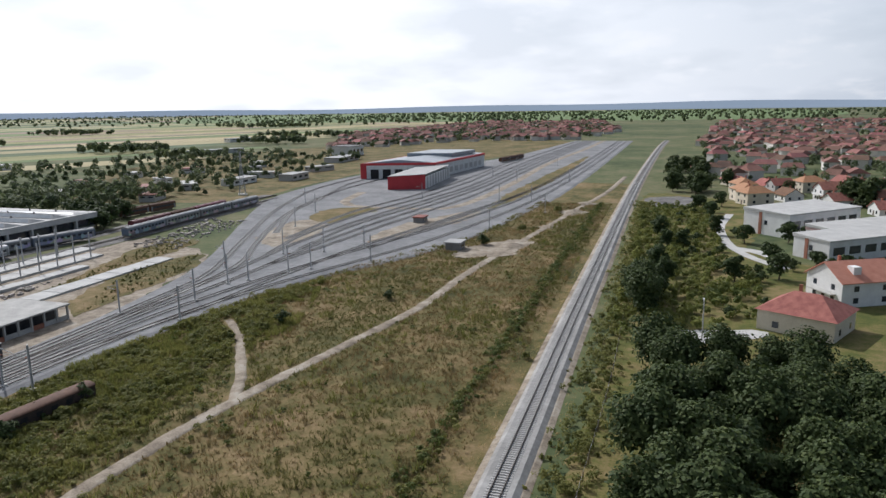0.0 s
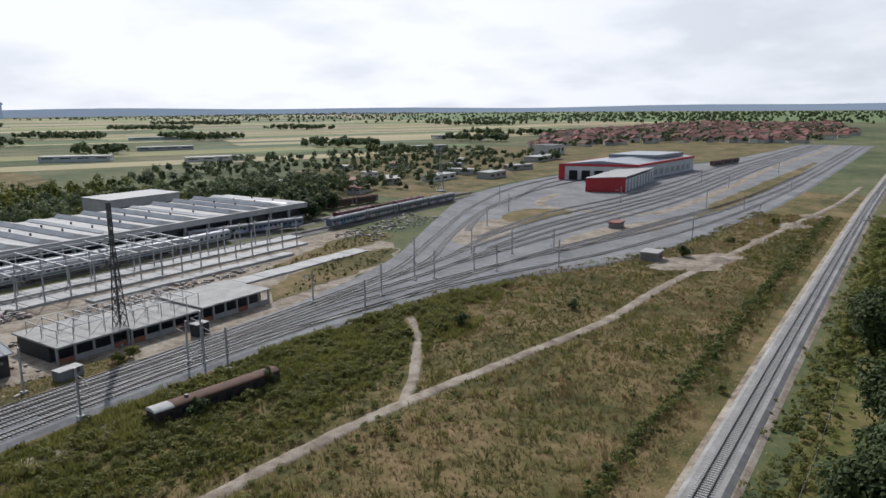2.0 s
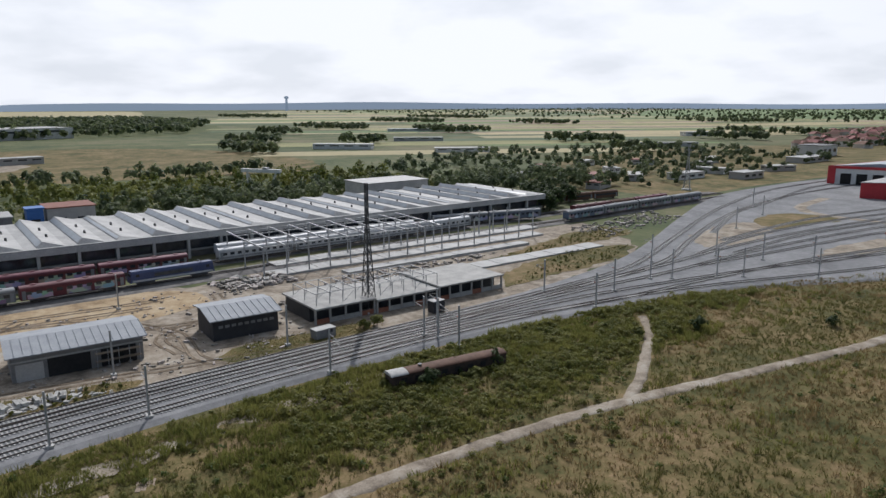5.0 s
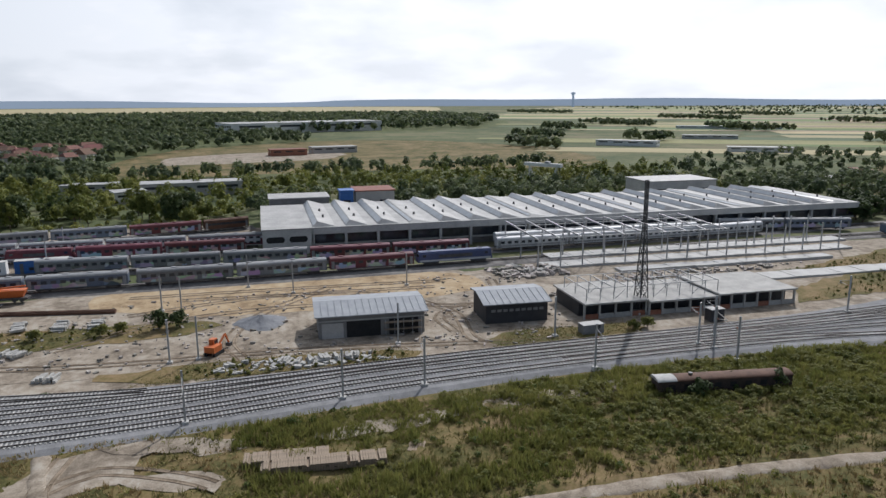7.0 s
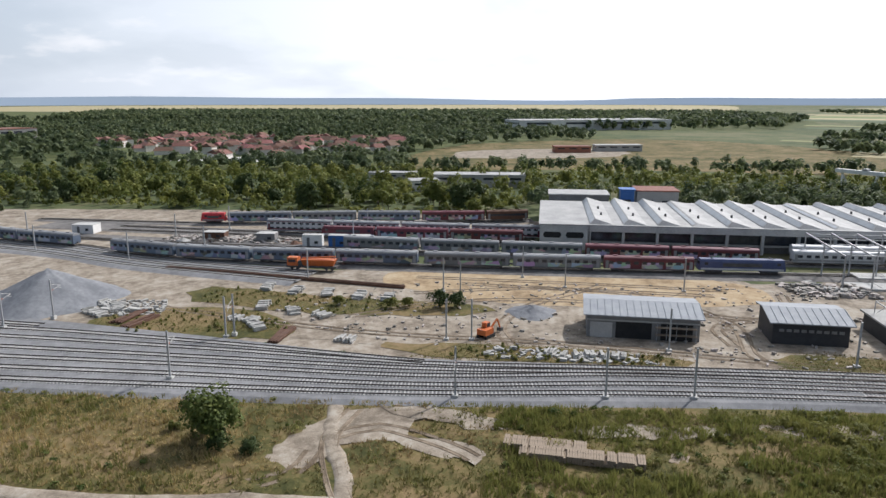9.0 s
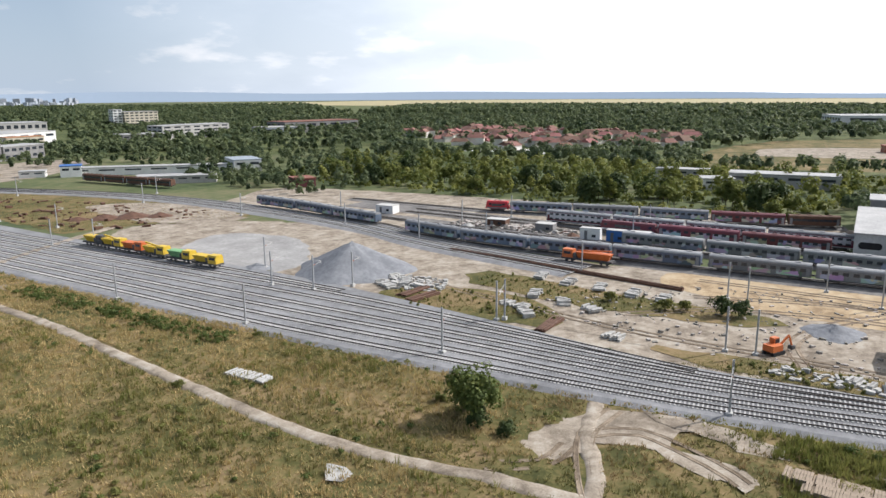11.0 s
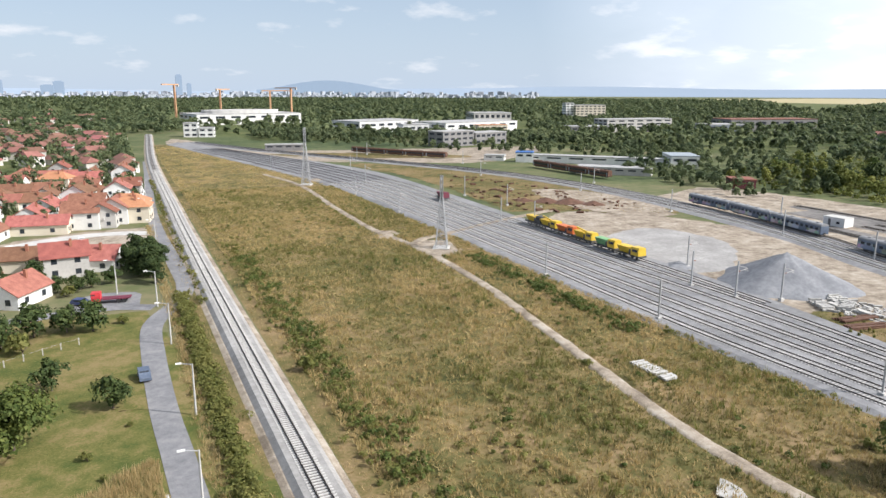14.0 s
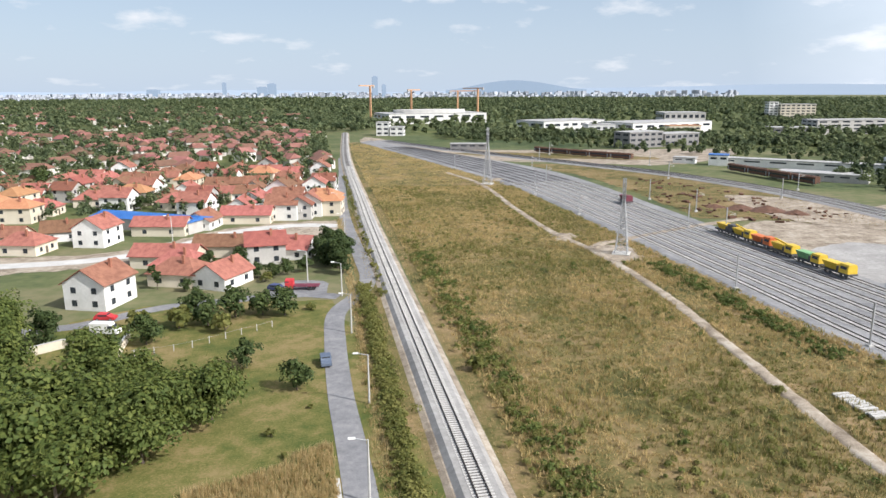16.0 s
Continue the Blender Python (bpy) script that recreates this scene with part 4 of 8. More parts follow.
def annex(x, y, sx, sy, h, wall_mat, roof_mat, label, name="annex", doors=2):
    ob = thing(name, label, "building", at=pose(x, y, 0))
    part("wall", Shape().box(0, 0, 0, sx, sy, h), wall_mat, ob)
    part("roof", Shape().box(0, 0, h, sx + 0.8, sy + 0.8, 0.4), roof_mat, ob)
    for k in range(doors):
        part("window", Shape().box(sx / 2, -sy / 2 + (k + 0.5) * sy / doors, h * 0.35, 0.12, sy / doors * 0.55, h * 0.35), M_glass, ob)
    return ob


annex(-256, 13, 14, 22, 9.6, M_hutwall, M_roofl, "grey flat-roofed annex behind the workshop hall")
annex(-258, 42, 14, 15, 11.2, M_greyw, M_tiledark, "taller grey annex with a brownish roof edge")
annex(-254, 31, 6, 5, 11.5, M_bluepaint, M_bluepaint, "blue painted plant box behind the hall", "plant_box", 1)
annex(-262, 177, 20, 33, 10.6, M_concl, M_roofl, "pale block rising behind the hall's roof")


# ---- bare steel frame and slabs of an unfinished hall ----
def steel_frame():
    ob = thing("steel_frame", "bare galvanised steel frame of an unfinished hall", "steel frame")
    for i in range(16):
        y = 72 + i * 6.6
        for k, x in enumerate((-157.5, -171.0, -184.5)):
            if i > 9 and k == 2:
                continue
            s = Shape()
            s.box(x, y, 0, 0.34, 0.28, 8.4 if i < 10 else 8.9)
            part("column", s, M_steel, ob)
        if i < 10:
            part("rafter", Shape().bar((-157.5, y, 8.2), (-184.5, y, 8.9), 0.28, 0.4), M_steel, ob)
    for x in (-157.5, -164, -171.0, -178, -184.5):
        part("purlin", Shape().bar((x, 72, 8.5), (x, 72 + 9 * 6.6, 8.5), 0.24, 0.3), M_steel, ob)
    return ob


steel_frame()


def slab(x0, y0, x1, y1, h, label, material=None):
    n = max(2, int((y1 - y0) / 7))
    ob = thing("floor_slab", label, "concrete slab", "floor slabs")
    for k in range(n):
        a, c = y0 + (y1 - y0) * k / n, y0 + (y1 - y0) * (k + 1) / n - 0.12
        part("slab_panel", Shape().box((x0 + x1) / 2, (a + c) / 2, 0, x1 - x0, c - a, h + 0.06 * ((k * 7) % 3)), material or M_slab, ob)


slab(-163.5, 74, -157.0, 176, 0.55, "pale bare concrete floor strip under the steel frame")
slab(-174.0, 80, -168.0, 184, 0.55, "pale bare concrete floor strip under the steel frame")
slab(-151.5, 92, -147.5, 160, 0.7, "pale raised concrete strip beside the frame")
slab(-137.0, 118, -130.5, 177, 0.45, "long pale concrete slab among weeds")


def ruin():
    ob = thing("low_concrete_building", "low unfinished concrete building with empty window openings", "building")
    for (ya, yb, xa, xb, h) in ((64, 79, -128, -112.0, 3.3), (79, 96, -127, -111.5, 2.9), (96, 116, -127, -111.2, 3.4)):
        # near-black inner wall: the openings' shade is put into its colour
        part("inner_wall", Shape().box((xa + xb) / 2 - 1, (ya + yb) / 2, 0, xb - xa - 4, yb - ya - 0.5, h - 0.1), M_black, ob)
        part("roof_slab", Shape().box((xa + xb) / 2, (ya + yb) / 2, h, xb - xa + 1, yb - ya - 0.05, 0.35), M_conc, ob, "pale rough concrete roof slab")
        n = int((yb - ya) / 3.2)
        for k in range(n + 1):
            y = ya + (yb - ya) * k / n
            part("pillar", Shape().box(xb - 0.2, min(max(y, ya + 0.25), yb - 0.25), 0, 0.4, 0.4, h), M_conc, ob)
        for k in range(n):
            y = ya + (yb - ya) * (k + 0.5) / n
            part("parapet", Shape().box(xb - 0.3, y, 0, 0.25, (yb - ya) / n - 0.4, 1.1), M_brick if k % 3 == 0 else M_conc, ob)
    xs = (-125.5, -119.7, -114)
    for i in range(11):
        y = 65.5 + i * 3.2
        for x in xs:
            part("post", Shape().box(x, y, 3.2, 0.14, 0.14, 2.9), M_steel, ob)
        part("roof_beam", Shape().bar((xs[0], y, 6.1), (xs[2], y, 6.1), 0.13, 0.2), M_steel, ob)
        if i < 10:
            part("brace", Shape().bar((xs[i % 3], y, 3.4), (xs[i % 3], y + 3.2, 6.0), 0.08), M_steel, ob)
    for x in xs:
        part("top_rail", Shape().bar((x, 65.5, 6.22), (x, 97.5, 6.22), 0.13), M_steel, ob)


ruin()


def lattice_tower(x, y, h, base, material, label, arms=0, turn=0.0):
    ob = thing("lattice_tower", label, "pylon", "lattice towers", at=pose(x, y, 0, 0, 0, turn))
    f = Shape()
    f.box(0, 0, 0, base + 1.4, base + 1.4, 0.5)
    part("foundation", f, M_concl, ob)
    half = lambda z: (base / 2) * (1 - 0.80 * min(1.0, z / (h * 0.72)))
    for sx, sy in ((-1, -1), (1, -1), (1, 1), (-1, 1)):
        s = Shape()
        zs = [0.4, h * 0.36, h * 0.72, h]
        for a, c in zip(zs, zs[1:]):
            s.bar((sx * half(a), sy * half(a), a), (sx * half(c), sy * half(c), c), 0.2)
        part("leg", s, material, ob)
    n = 12
    for k in range(n):
        a, c = 0.4 + (h - 0.4) * k / n, 0.4 + (h - 0.4) * (k + 1) / n
        s = Shape()
        cs = [(-1, -1), (1, -1), (1, 1), (-1, 1)]
        for i in range(4):
            p, q = cs[i], cs[(i + 1) % 4]
            s.bar((p[0] * half(a), p[1] * half(a), a), (q[0] * half(c), q[1] * half(c), c), 0.09)
            s.bar((q[0] * half(a), q[1] * half(a), a), (p[0] * half(c), p[1] * half(c), c), 0.09)
            s.bar((p[0] * half(c), p[1] * half(c), c), (q[0] * half(c), q[1] * half(c), c), 0.09)
        part("bracing", s, material, ob)
    for k in range(arms):
        z = h - 1.0 - 2.2 * k
        s = Shape()
        for sg in (-1, 1):
            s.bar((0, 0, z), (sg * 2.6, 0, z), 0.12)
            s.bar((0, 0, z + 0.8), (sg * 2.6, 0, z), 0.08)
        part("cross_arm", s, material, ob)
    return ob


lattice_tower(-114.3, 78.6, 29, 2.4, M_dsteel, "tall dark lattice mast beside the ruined building", turn=10)
lattice_tower(-64, -178.4, 21, 3.4, M_steel, "grey lattice power pylon on a pale concrete foot", 2, 60)
lattice_tower(-62.5, -330, 27, 3.8, M_steel, "grey lattice power pylon on a pale concrete foot", 2, 60)
lattice_tower(-205, 330, 24, 3.4, M_steel, "grey lattice power pylon beyond the sidings", 2, 30)


# ---- two site sheds ----
def shed(x, y, sx, sy, lo, hi, wall_mat, label, black):
    ob = thing("site_shed", label, "shed", "site sheds", at=pose(x, y, 0, 0, 0, -2))
    w = Shape()
    n = [(-sx / 2, 0), (sx / 2, 0), (sx / 2, lo), (-sx / 2 * 0.15, hi - 0.15), (-sx / 2, hi * 0.93)]
    w.extrude(n, -sy / 2, sy / 2)
    part("wall", w, wall_mat, ob)
    s = Shape()
    e = 0.7
    s.extrude([(sx / 2 + e, lo - 0.12), (sx / 2 + e, lo + 0.08), (-sx * 0.08, hi + 0.15), (-sx / 2 - e, hi * 0.93 + 0.02), (-sx / 2 - e, hi * 0.93 - 0.15), (-sx * 0.08, hi - 0.05)], -sy / 2 - e, sy / 2 + e)
    part("roof", s, M_hutroof, ob, "ribbed grey metal roof")
    ribs = int(sy / 1.3)
    for k in range(ribs + 1):
        y0 = -sy / 2 - e + (sy + 2 * e) * k / ribs
        part("roof_rib", Shape().bar((sx / 2 + e, y0, lo + 0.13), (-sx * 0.08, y0, hi + 0.2), 0.1, 0.1), M_hutroof, ob)
    if black:
        for k in range(9):
            part("window", Shape().box(sx / 2 + 0.03, -sy / 2 + 1.6 + k * (sy - 3) / 8, lo * 0.58, 0.06, 0.9, 0.55), M_hutwall, ob)
    else:
        # openings are dark panels on the wall, their inner shade painted
        part("opening", Shape().box(sx / 2 + 0.02, -sy * 0.08, 0.02, 0.1, sy * 0.32, lo * 0.72), M_dark, ob)
        part("opening", Shape().box(sx / 2 + 0.02, sy * 0.3, 0.02, 0.1, sy * 0.28, lo * 0.72), M_dark, ob)
        part("shutter", Shape().box(sx / 2 + 0.05, -sy * 0.37, 0.02, 0.12, sy * 0.2, lo * 0.66), M_greyw, ob)
        part("lintel", Shape().box(sx / 2 + 0.08, 0, lo * 0.74, 0.16, sy, 0.25), M_conc, ob)
        for k in range(5):
            part("scaffold_pole", Shape().tube((sx / 2 + 1.3, sy * 0.12 + k * sy * 0.085, 0), (sx / 2 + 1.3, sy * 0.12 + k * sy * 0.085, 3.6), 0.05), M_steel, ob)
        for z in (1.4, 2.8):
            part("scaffold_board", Shape().box(sx / 2 + 0.9, sy * 0.29, z, 1.1, sy * 0.36, 0.08), M_wood, ob)


shed(-119.3, 19.6, 11, 21, 4.6, 5.8, M_hutwall, "grey unfinished shed with a ribbed metal roof", False)
shed(-119.5, 50.2, 10, 13.5, 4.3, 5.6, M_black, "dark clad shed with a ribbed metal roof", True)


# ---- rolling stock ----
def car_profile(w, z0, z1, zr):
    return [(-w / 2, z0), (w / 2, z0), (w / 2 * 1.01, z1), (-w / 2 * 1.01, z1)]


def roof_profile(w, z1, zr):
    pts = [(w / 2 * 1.01 * math.cos(math.pi * k / 8), z1 + (zr - z1) * math.sin(math.pi * k / 8) ** 0.75) for k in range(9)]
    return pts


def coach(name, label, category, length, body_mat, roof_mat=None, stripe=None, graffiti=True, decks=1, group="rolling stock", height=4.0, seed=0):
    """A coach along y on its wheels, with windows, roof, bogies and sprayed panels."""
    rng = random.Random(seed)
    ob = thing(name, label, category, group)
    w, h = 2.85, length / 2 - 0.25
    part("body", Shape().extrude(car_profile(w, 0.75, height - 0.75, height), -h, h), body_mat, ob)
    part("roof", Shape().extrude(roof_profile(w, height - 0.75, height), -h, h), roof_mat or M_carroof, ob, smooth=False)
    n = 10
    for d in range(decks):
        z = 1.95 if decks == 1 else 1.35 + 1.55 * d
        for k in range(n):
            y = -h + 1.8 + k * (2 * h - 3.6) / (n - 1)
            part("window", Shape().box(0, y, z, w + 0.05, 1.25, 0.8 if decks == 1 else 0.62), M_glass, ob)
    for e in (-1, 1):
        part("door", Shape().box(0, e * (h - 0.75), 0.85, w + 0.03, 0.8, 2.1), M_carroof if stripe is None else stripe, ob)
        bo = Shape()
        bo.box(0, e * (h - 3.6), 0.35, 2.2, 3.4, 0.35)
        bogie = part("bogie", bo, M_dsteel, ob)
        for dy in (-1.25, 1.25):
            ws = Shape()
            for sx in (-0.75, 0.75):
                ws.tube((sx - 0.07, e * (h - 3.6) + dy, 0.46), (sx + 0.07, e * (h - 3.6) + dy, 0.46), 0.46, n=12)
            part("wheelset", ws, M_rail, bogie)
        part("coupler", Shape().box(0, e * (h + 0.2), 0.9, 0.5, 0.5, 0.35), M_dsteel, ob)
    part("underframe", Shape().box(0, 0, 0.45, 2.3, length - 9.5, 0.32), M_dsteel, ob)
    if stripe is not None:
        part("stripe", Shape().box(0, 0, 1.0, w + 0.025, 2 * h, 0.55), stripe, ob)
        if decks == 2:
            part("stripe", Shape().box(0, 0, height - 0.95, w + 0.045, 2 * h, 0.2), stripe, ob)
    if graffiti:
        for k in range(3):
            y = -h + (k + 0.5) * 2 * h / 3 + rng.uniform(-1, 1)
            part("sprayed_panel", Shape().box(0, y, 0.85, w + 0.035, rng.uniform(3.5, 6.0), rng.uniform(1.0, 1.7)), M_graf, ob, "sprayed graffiti patch")
    for k in range(4):
        part("roof_vent", Shape().box(0, -h + 3 + k * (2 * h - 6) / 3, height - 0.08, 0.9, 1.2, 0.22), roof_mat or M_carroof, ob)
    return ob


def loco(label, body_mat, length=17.0, cab_mat=None, seed=1):
    ob = thing("locomotive", label, "locomotive", "rolling stock")
    h = length / 2
    s = Shape()
    prof = [(-1.45, 0.9), (1.45, 0.9), (1.48, 3.2), (1.1, 3.75), (-1.1, 3.75), (-1.48, 3.2)]
    n = len(prof)
    pts = [(x, y + (0.5 if z > 1.5 else 0) * (1 if y < 0 else -1), z) for y in (-h, h) for x, z in prof]
    s.add(pts, [(k, k + n, (k + 1) % n + n, (k + 1) % n) for k in range(n)] + [tuple(range(n)), tuple(range(n, 2 * n))[::-1]])
    part("body", s, body_mat, ob)
    for e in (-1, 1):
        part("windscreen", Shape().box(0, e * (h - 0.42), 2.3, 2.1, 0.3, 0.75), M_glass, ob)
        part("cab_window", Shape().box(0, e * (h - 1.9), 2.3, 3.0, 0.9, 0.7), M_glass, ob)
        bo = Shape()
        bo.box(0, e * (h - 4), 0.35, 2.3, 4.4, 0.45)
        for dy in (-1.5, 0, 1.5):
            for sx in (-0.75, 0.75):
                bo.tube((sx - 0.07, e * (h - 4) + dy, 0.5), (sx + 0.07, e * (h - 4) + dy, 0.5), 0.5, n=12)
        part("bogie", bo, M_dsteel, ob)
        p = Shape()
        p.bar((-0.8, e * (h - 4), 4.25), (0.8, e * (h - 4), 4.25), 0.12)
        for sx in (-0.6, 0.6):
            p.bar((sx, e * (h - 4), 3.7), (sx, e * (h - 3), 4.0), 0.07)
            p.bar((sx, e * (h - 3), 4.0), (sx, e * (h - 4), 4.25), 0.07)
        part("pantograph", p, M_dsteel, ob)
    part("grille", Shape().box(0, 0, 1.9, 3.0, length * 0.45, 0.9), M_dsteel, ob)
    part("stripe", Shape().box(0, 0, 1.0, 3.0, length - 1.2, 0.5), cab_mat or M_greycar, ob)
    return ob


def train(makers, line, start, z, ends=0.4):
    """Sets cars one behind another along a line from a start; each maker gives a car and its length."""
    seg = np.linalg.norm(np.diff(line, axis=0), axis=1)
    d = np.r_[0, np.cumsum(seg)]
    at = start
    for proto, length, put in makers:
        c = at + length / 2
        x, y = np.interp(c, d, line[:, 0]), np.interp(c, d, line[:, 1])
        xa, ya = np.interp(c - length * 0.35, d, line[:, 0]), np.interp(c - length * 0.35, d, line[:, 1])
        xb, yb = np.interp(c + length * 0.35, d, line[:, 0]), np.interp(c + length * 0.35, d, line[:, 1])
        m = pose(float(x), float(y), z, 0, 0, math.degrees(math.atan2(yb - ya, xb - xa)) - 90)
        if put:
            proto.matrix_basis = m
        else:
            copy_thing(proto, m)
        at += length + ends


ZT = 0.3 + 0.26
emu = coach("railcar", "weathered blue-grey railcar sprayed with graffiti", "railcar", 23.2, M_bluegrey, seed=1)
emu_b = coach("railcar", "faded blue-grey railcar, sprayed all along its side", "railcar", 23.2, M_bluegrey, seed=2)
grey = coach("passenger_coach", "dirty grey passenger coach sprayed with graffiti", "coach", 23.6, M_greycar, seed=3)
grey_b = coach("passenger_coach", "dirty pale grey passenger coach in the sidings", "coach", 23.6, M_greycar, stripe=M_carroof, seed=4)
redc = coach("passenger_coach", "dull red passenger coach sprayed with graffiti", "coach", 23.6, M_redtrain, M_redtrain, seed=5)
ddk = coach("double_deck_coach", "white and red double-deck coach", "coach", 23.0, M_whitecar, M_carroof, M_redtrain, False, 2, height=4.6, seed=6)
silver = coach("passenger_coach", "clean silver-white passenger coach beside the hall", "coach", 24.0, M_whitecar, M_whitecar, M_carroof, False, seed=7)
dark_w = coach("goods_wagon", "dark brown covered goods wagon", "wagon", 16.0, M_rust, M_rust, None, False, seed=8)
front = curve([(-171.3, -127), (-166.8, -104), (-165.2, -80), (-166, -57), (-167, -8), (-169, 40), (-171, 90)], 4)
train([(emu, 23.2, 1), (emu_b, 23.2, 1), (emu, 23.2, 0), (emu_b, 23.2, 0)], front, 0.0, ZT)
train([(grey, 23.6, 1), (grey, 23.6, 0), (redc, 23.6, 1)], front, 95.5, ZT)
blue_loco = loco("dark blue electric locomotive with white graffiti", M_navy, 22.0, M_whitecar)
train([(blue_loco, 22.0, 1)], front, 168.0, ZT)
second = curve([(-186, -70), (-184.2, -34), (-183.8, -9), (-183.2, 17), (-182.6, 64), (-184, 120), (-187, 190)], 4)
train([(grey_b, 23.6, 1), (grey, 23.6, 0), (grey_b, 23.6, 0), (redc, 23.6, 0), (redc, 23.6, 0)], second, 10, ZT)
train([(silver, 24, 1), (silver, 24, 0), (silver, 24, 0), (silver, 24, 0)], second, 138, ZT)
train([(silver, 24, 0), (silver, 24, 0), (silver, 24, 0)], curve([(-190, 70), (-190.5, 150), (-191, 180)], 4), 0, ZT)
deck = curve([(-208.4, -94), (-208, -50), (-207.6, 20)], 4)
train([(ddk, 23, 1), (ddk, 23, 0), (ddk, 23, 0), (ddk, 23, 0)], deck, 0.5, ZT)
redl = loco("red electric locomotive stabled in the sidings", M_redtrain, 18.0, M_whitecar)
redr = curve([(-201.6, -72), (-201.5, -40), (-201.5, 20)], 4)
train([(redl, 18, 1), (redc, 23.6, 0), (redc, 23.6, 0)], redr, 0, ZT)
far_row = curve([(-221, -124), (-227.7, -93.5), (-232.5, -69), (-238, -30), (-246, 0)], 4)
small_red = loco("small bright red locomotive at the end of a row", M_red, 9.0)
train([(small_red, 9, 1), (emu, 23.2, 0), (grey, 23.6, 0), (emu_b, 23.2, 0), (redc, 23.6, 0), (dark_w, 16, 1)], far_row, 0, ZT)
left_row = curve([(-191, -228), (-186.3, -188.5), (-180.7, -162), (-176.8, -141), (-176, -138)], 4)
train([(emu, 23.2, 0), (emu_b, 23.2, 0), (emu, 23.2, 0)], left_row, 16.0, ZT)
train([(dark_w, 16, 0)] * 4, curve([(-204, -356), (-207, -312), (-210, -270)], 4), 2, ZT)
train([(dark_w, 16, 0)] * 5, curve([(-135, -492), (-161, -446), (-190, -404)], 4), 2, ZT)
east = curve([(-173, 190), (-171.8, 206), (-174, 240), (-176, 310)], 4)
train([(emu, 23.2, 0), (grey, 23.6, 0), (grey_b, 23.6, 0), (grey, 23.6, 0)], east, 12, ZT)
train([(redc, 23.6, 0), (dark_w, 16, 0), (redc, 23.6, 0)], curve([(-180, 215), (-181, 250), (-182, 300)], 4), 0, ZT)
train([(grey_b, 23.6, 0), (emu_b, 23.2, 0)], curve([(-195, 152), (-186, 190), (-180, 212)], 4), 2, ZT)
train([(dark_w, 16, 0), (dark_w, 16, 0), (dark_w, 16, 0)], curve([(-213, 225), (-209, 260), (-206, 290)], 4), 2, 0.1)
train([(dark_w, 16, 0)] * 3, curve([(-112, 556), (-104, 600), (-100, 640)], 4), 0, ZT)


# the old coach body sunk in the bushes
old = thing("derelict_wagon", "derelict rusty coach body sunk among bushes", "wagon", at=pose(-72.6, 69.3, -0.3, 0, 0, -7))
# side boards much darker than the rusty roof
M_oldside = mat("dark_side_boards", (0.03, 0.022, 0.018), (0.085, 0.055, 0.042), 1.2, 0.9, 0.3)
part("body", Shape().extrude([(-1.4, 0.4), (1.4, 0.4), (1.42, 2.9), (-1.42, 2.9)], -11.2, 11.2), M_oldside, old, "dark side boards")
arch = [(1.5 * math.cos(math.pi * k / 10), 2.88 + 0.5 * math.sin(math.pi * k / 10)) for k in range(11)]
part("roof", Shape().extrude(arch, -11.3, 11.3), M_rust, old, "rusty brown arched roof")
part("roof_patch", Shape().extrude([(x * 1.01, z + 0.02) for x, z in arch], -11.4, -8.2), M_concl, old, "pale peeled end of the roof")
for k in range(8):
    part("window", Shape().box(0, -9 + k * 2.55, 1.6, 2.88, 1.1, 0.8), M_dark, old)
part("roof_vent", Shape().tube((0, -5.4, 3.2), (0, -5.4, 3.7), 0.35), M_dsteel, old)

# ---- track machines ----
def rail_machine(label, paint, second_paint, length, m, crane=False):
    ob = thing("track_machine", label, "track machine", "track machines", at=m)
    h = length / 2
    part("frame", Shape().box(0, 0, 0.75, 2.6, length, 0.4), M_dsteel, ob)
    part("cab", Shape().extrude([(-1.35, 1.15), (1.35, 1.15), (1.35, 2.4), (1.05, 3.3), (-1.05, 3.3), (-1.35, 2.4)], h - 3.2, h - 0.3), paint, ob)
    part("cab_window", Shape().box(0, h - 1.7, 2.1, 2.76, 2.0, 0.7), M_glass, ob)
    part("hopper", Shape().add([(-1.3, -h + 0.4, 2.9), (1.3, -h + 0.4, 2.9), (1.3, h - 4, 2.9), (-1.3, h - 4, 2.9), (-0.7, -h + 1.2, 1.15), (0.7, -h + 1.2, 1.15), (0.7, h - 4.6, 1.15), (-0.7, h - 4.6, 1.15)],
                              [(0, 1, 2, 3), (4, 7, 6, 5), (0, 4, 5, 1), (1, 5, 6, 2), (2, 6, 7, 3), (3, 7, 4, 0)]), second_paint, ob)
    part("engine_cover", Shape().box(0, h - 3.8, 1.15, 2.2, 1.0, 1.3), M_dsteel, ob)
    if crane:
        part("jib", Shape().bar((0, h - 4, 3.0), (0, -h + 0.5, 3.7), 0.35), second_paint, ob)
    for e in (-1, 1):
        for dy in (-0.8, 0.8):
            y = e * (h - 2.2) + dy
            axle = part("axle", Shape().tube((-0.7, y, 0.45), (0.7, y, 0.45), 0.09), M_dsteel, ob)
            for sx in (-0.75, 0.75):
                part("wheel", Shape().tube((sx - 0.07, y, 0.45), (sx + 0.07, y, 0.45), 0.45, n=12), M_dsteel, axle)
    return ob


ZM = ZY + 0.27
yl = [(-104.8, -145.5), (-105.2, -156), (-105.6, -167), (-106, -177), (-106.4, -187), (-106.6, -196)]
labels = ["yellow track tamping machine on the yard track", "green and yellow ballast wagon", "yellow ballast machine with a raised jib", "orange and yellow track machine", "yellow track machine with a conveyor", "grey and yellow flat work wagon"]
paints = [(M_yellow, M_yellow), (M_yellow, M_green), (M_yellow, M_yellow), (M_orange, M_orange), (M_yellow, M_yellow), (M_dsteel, M_yellow)]
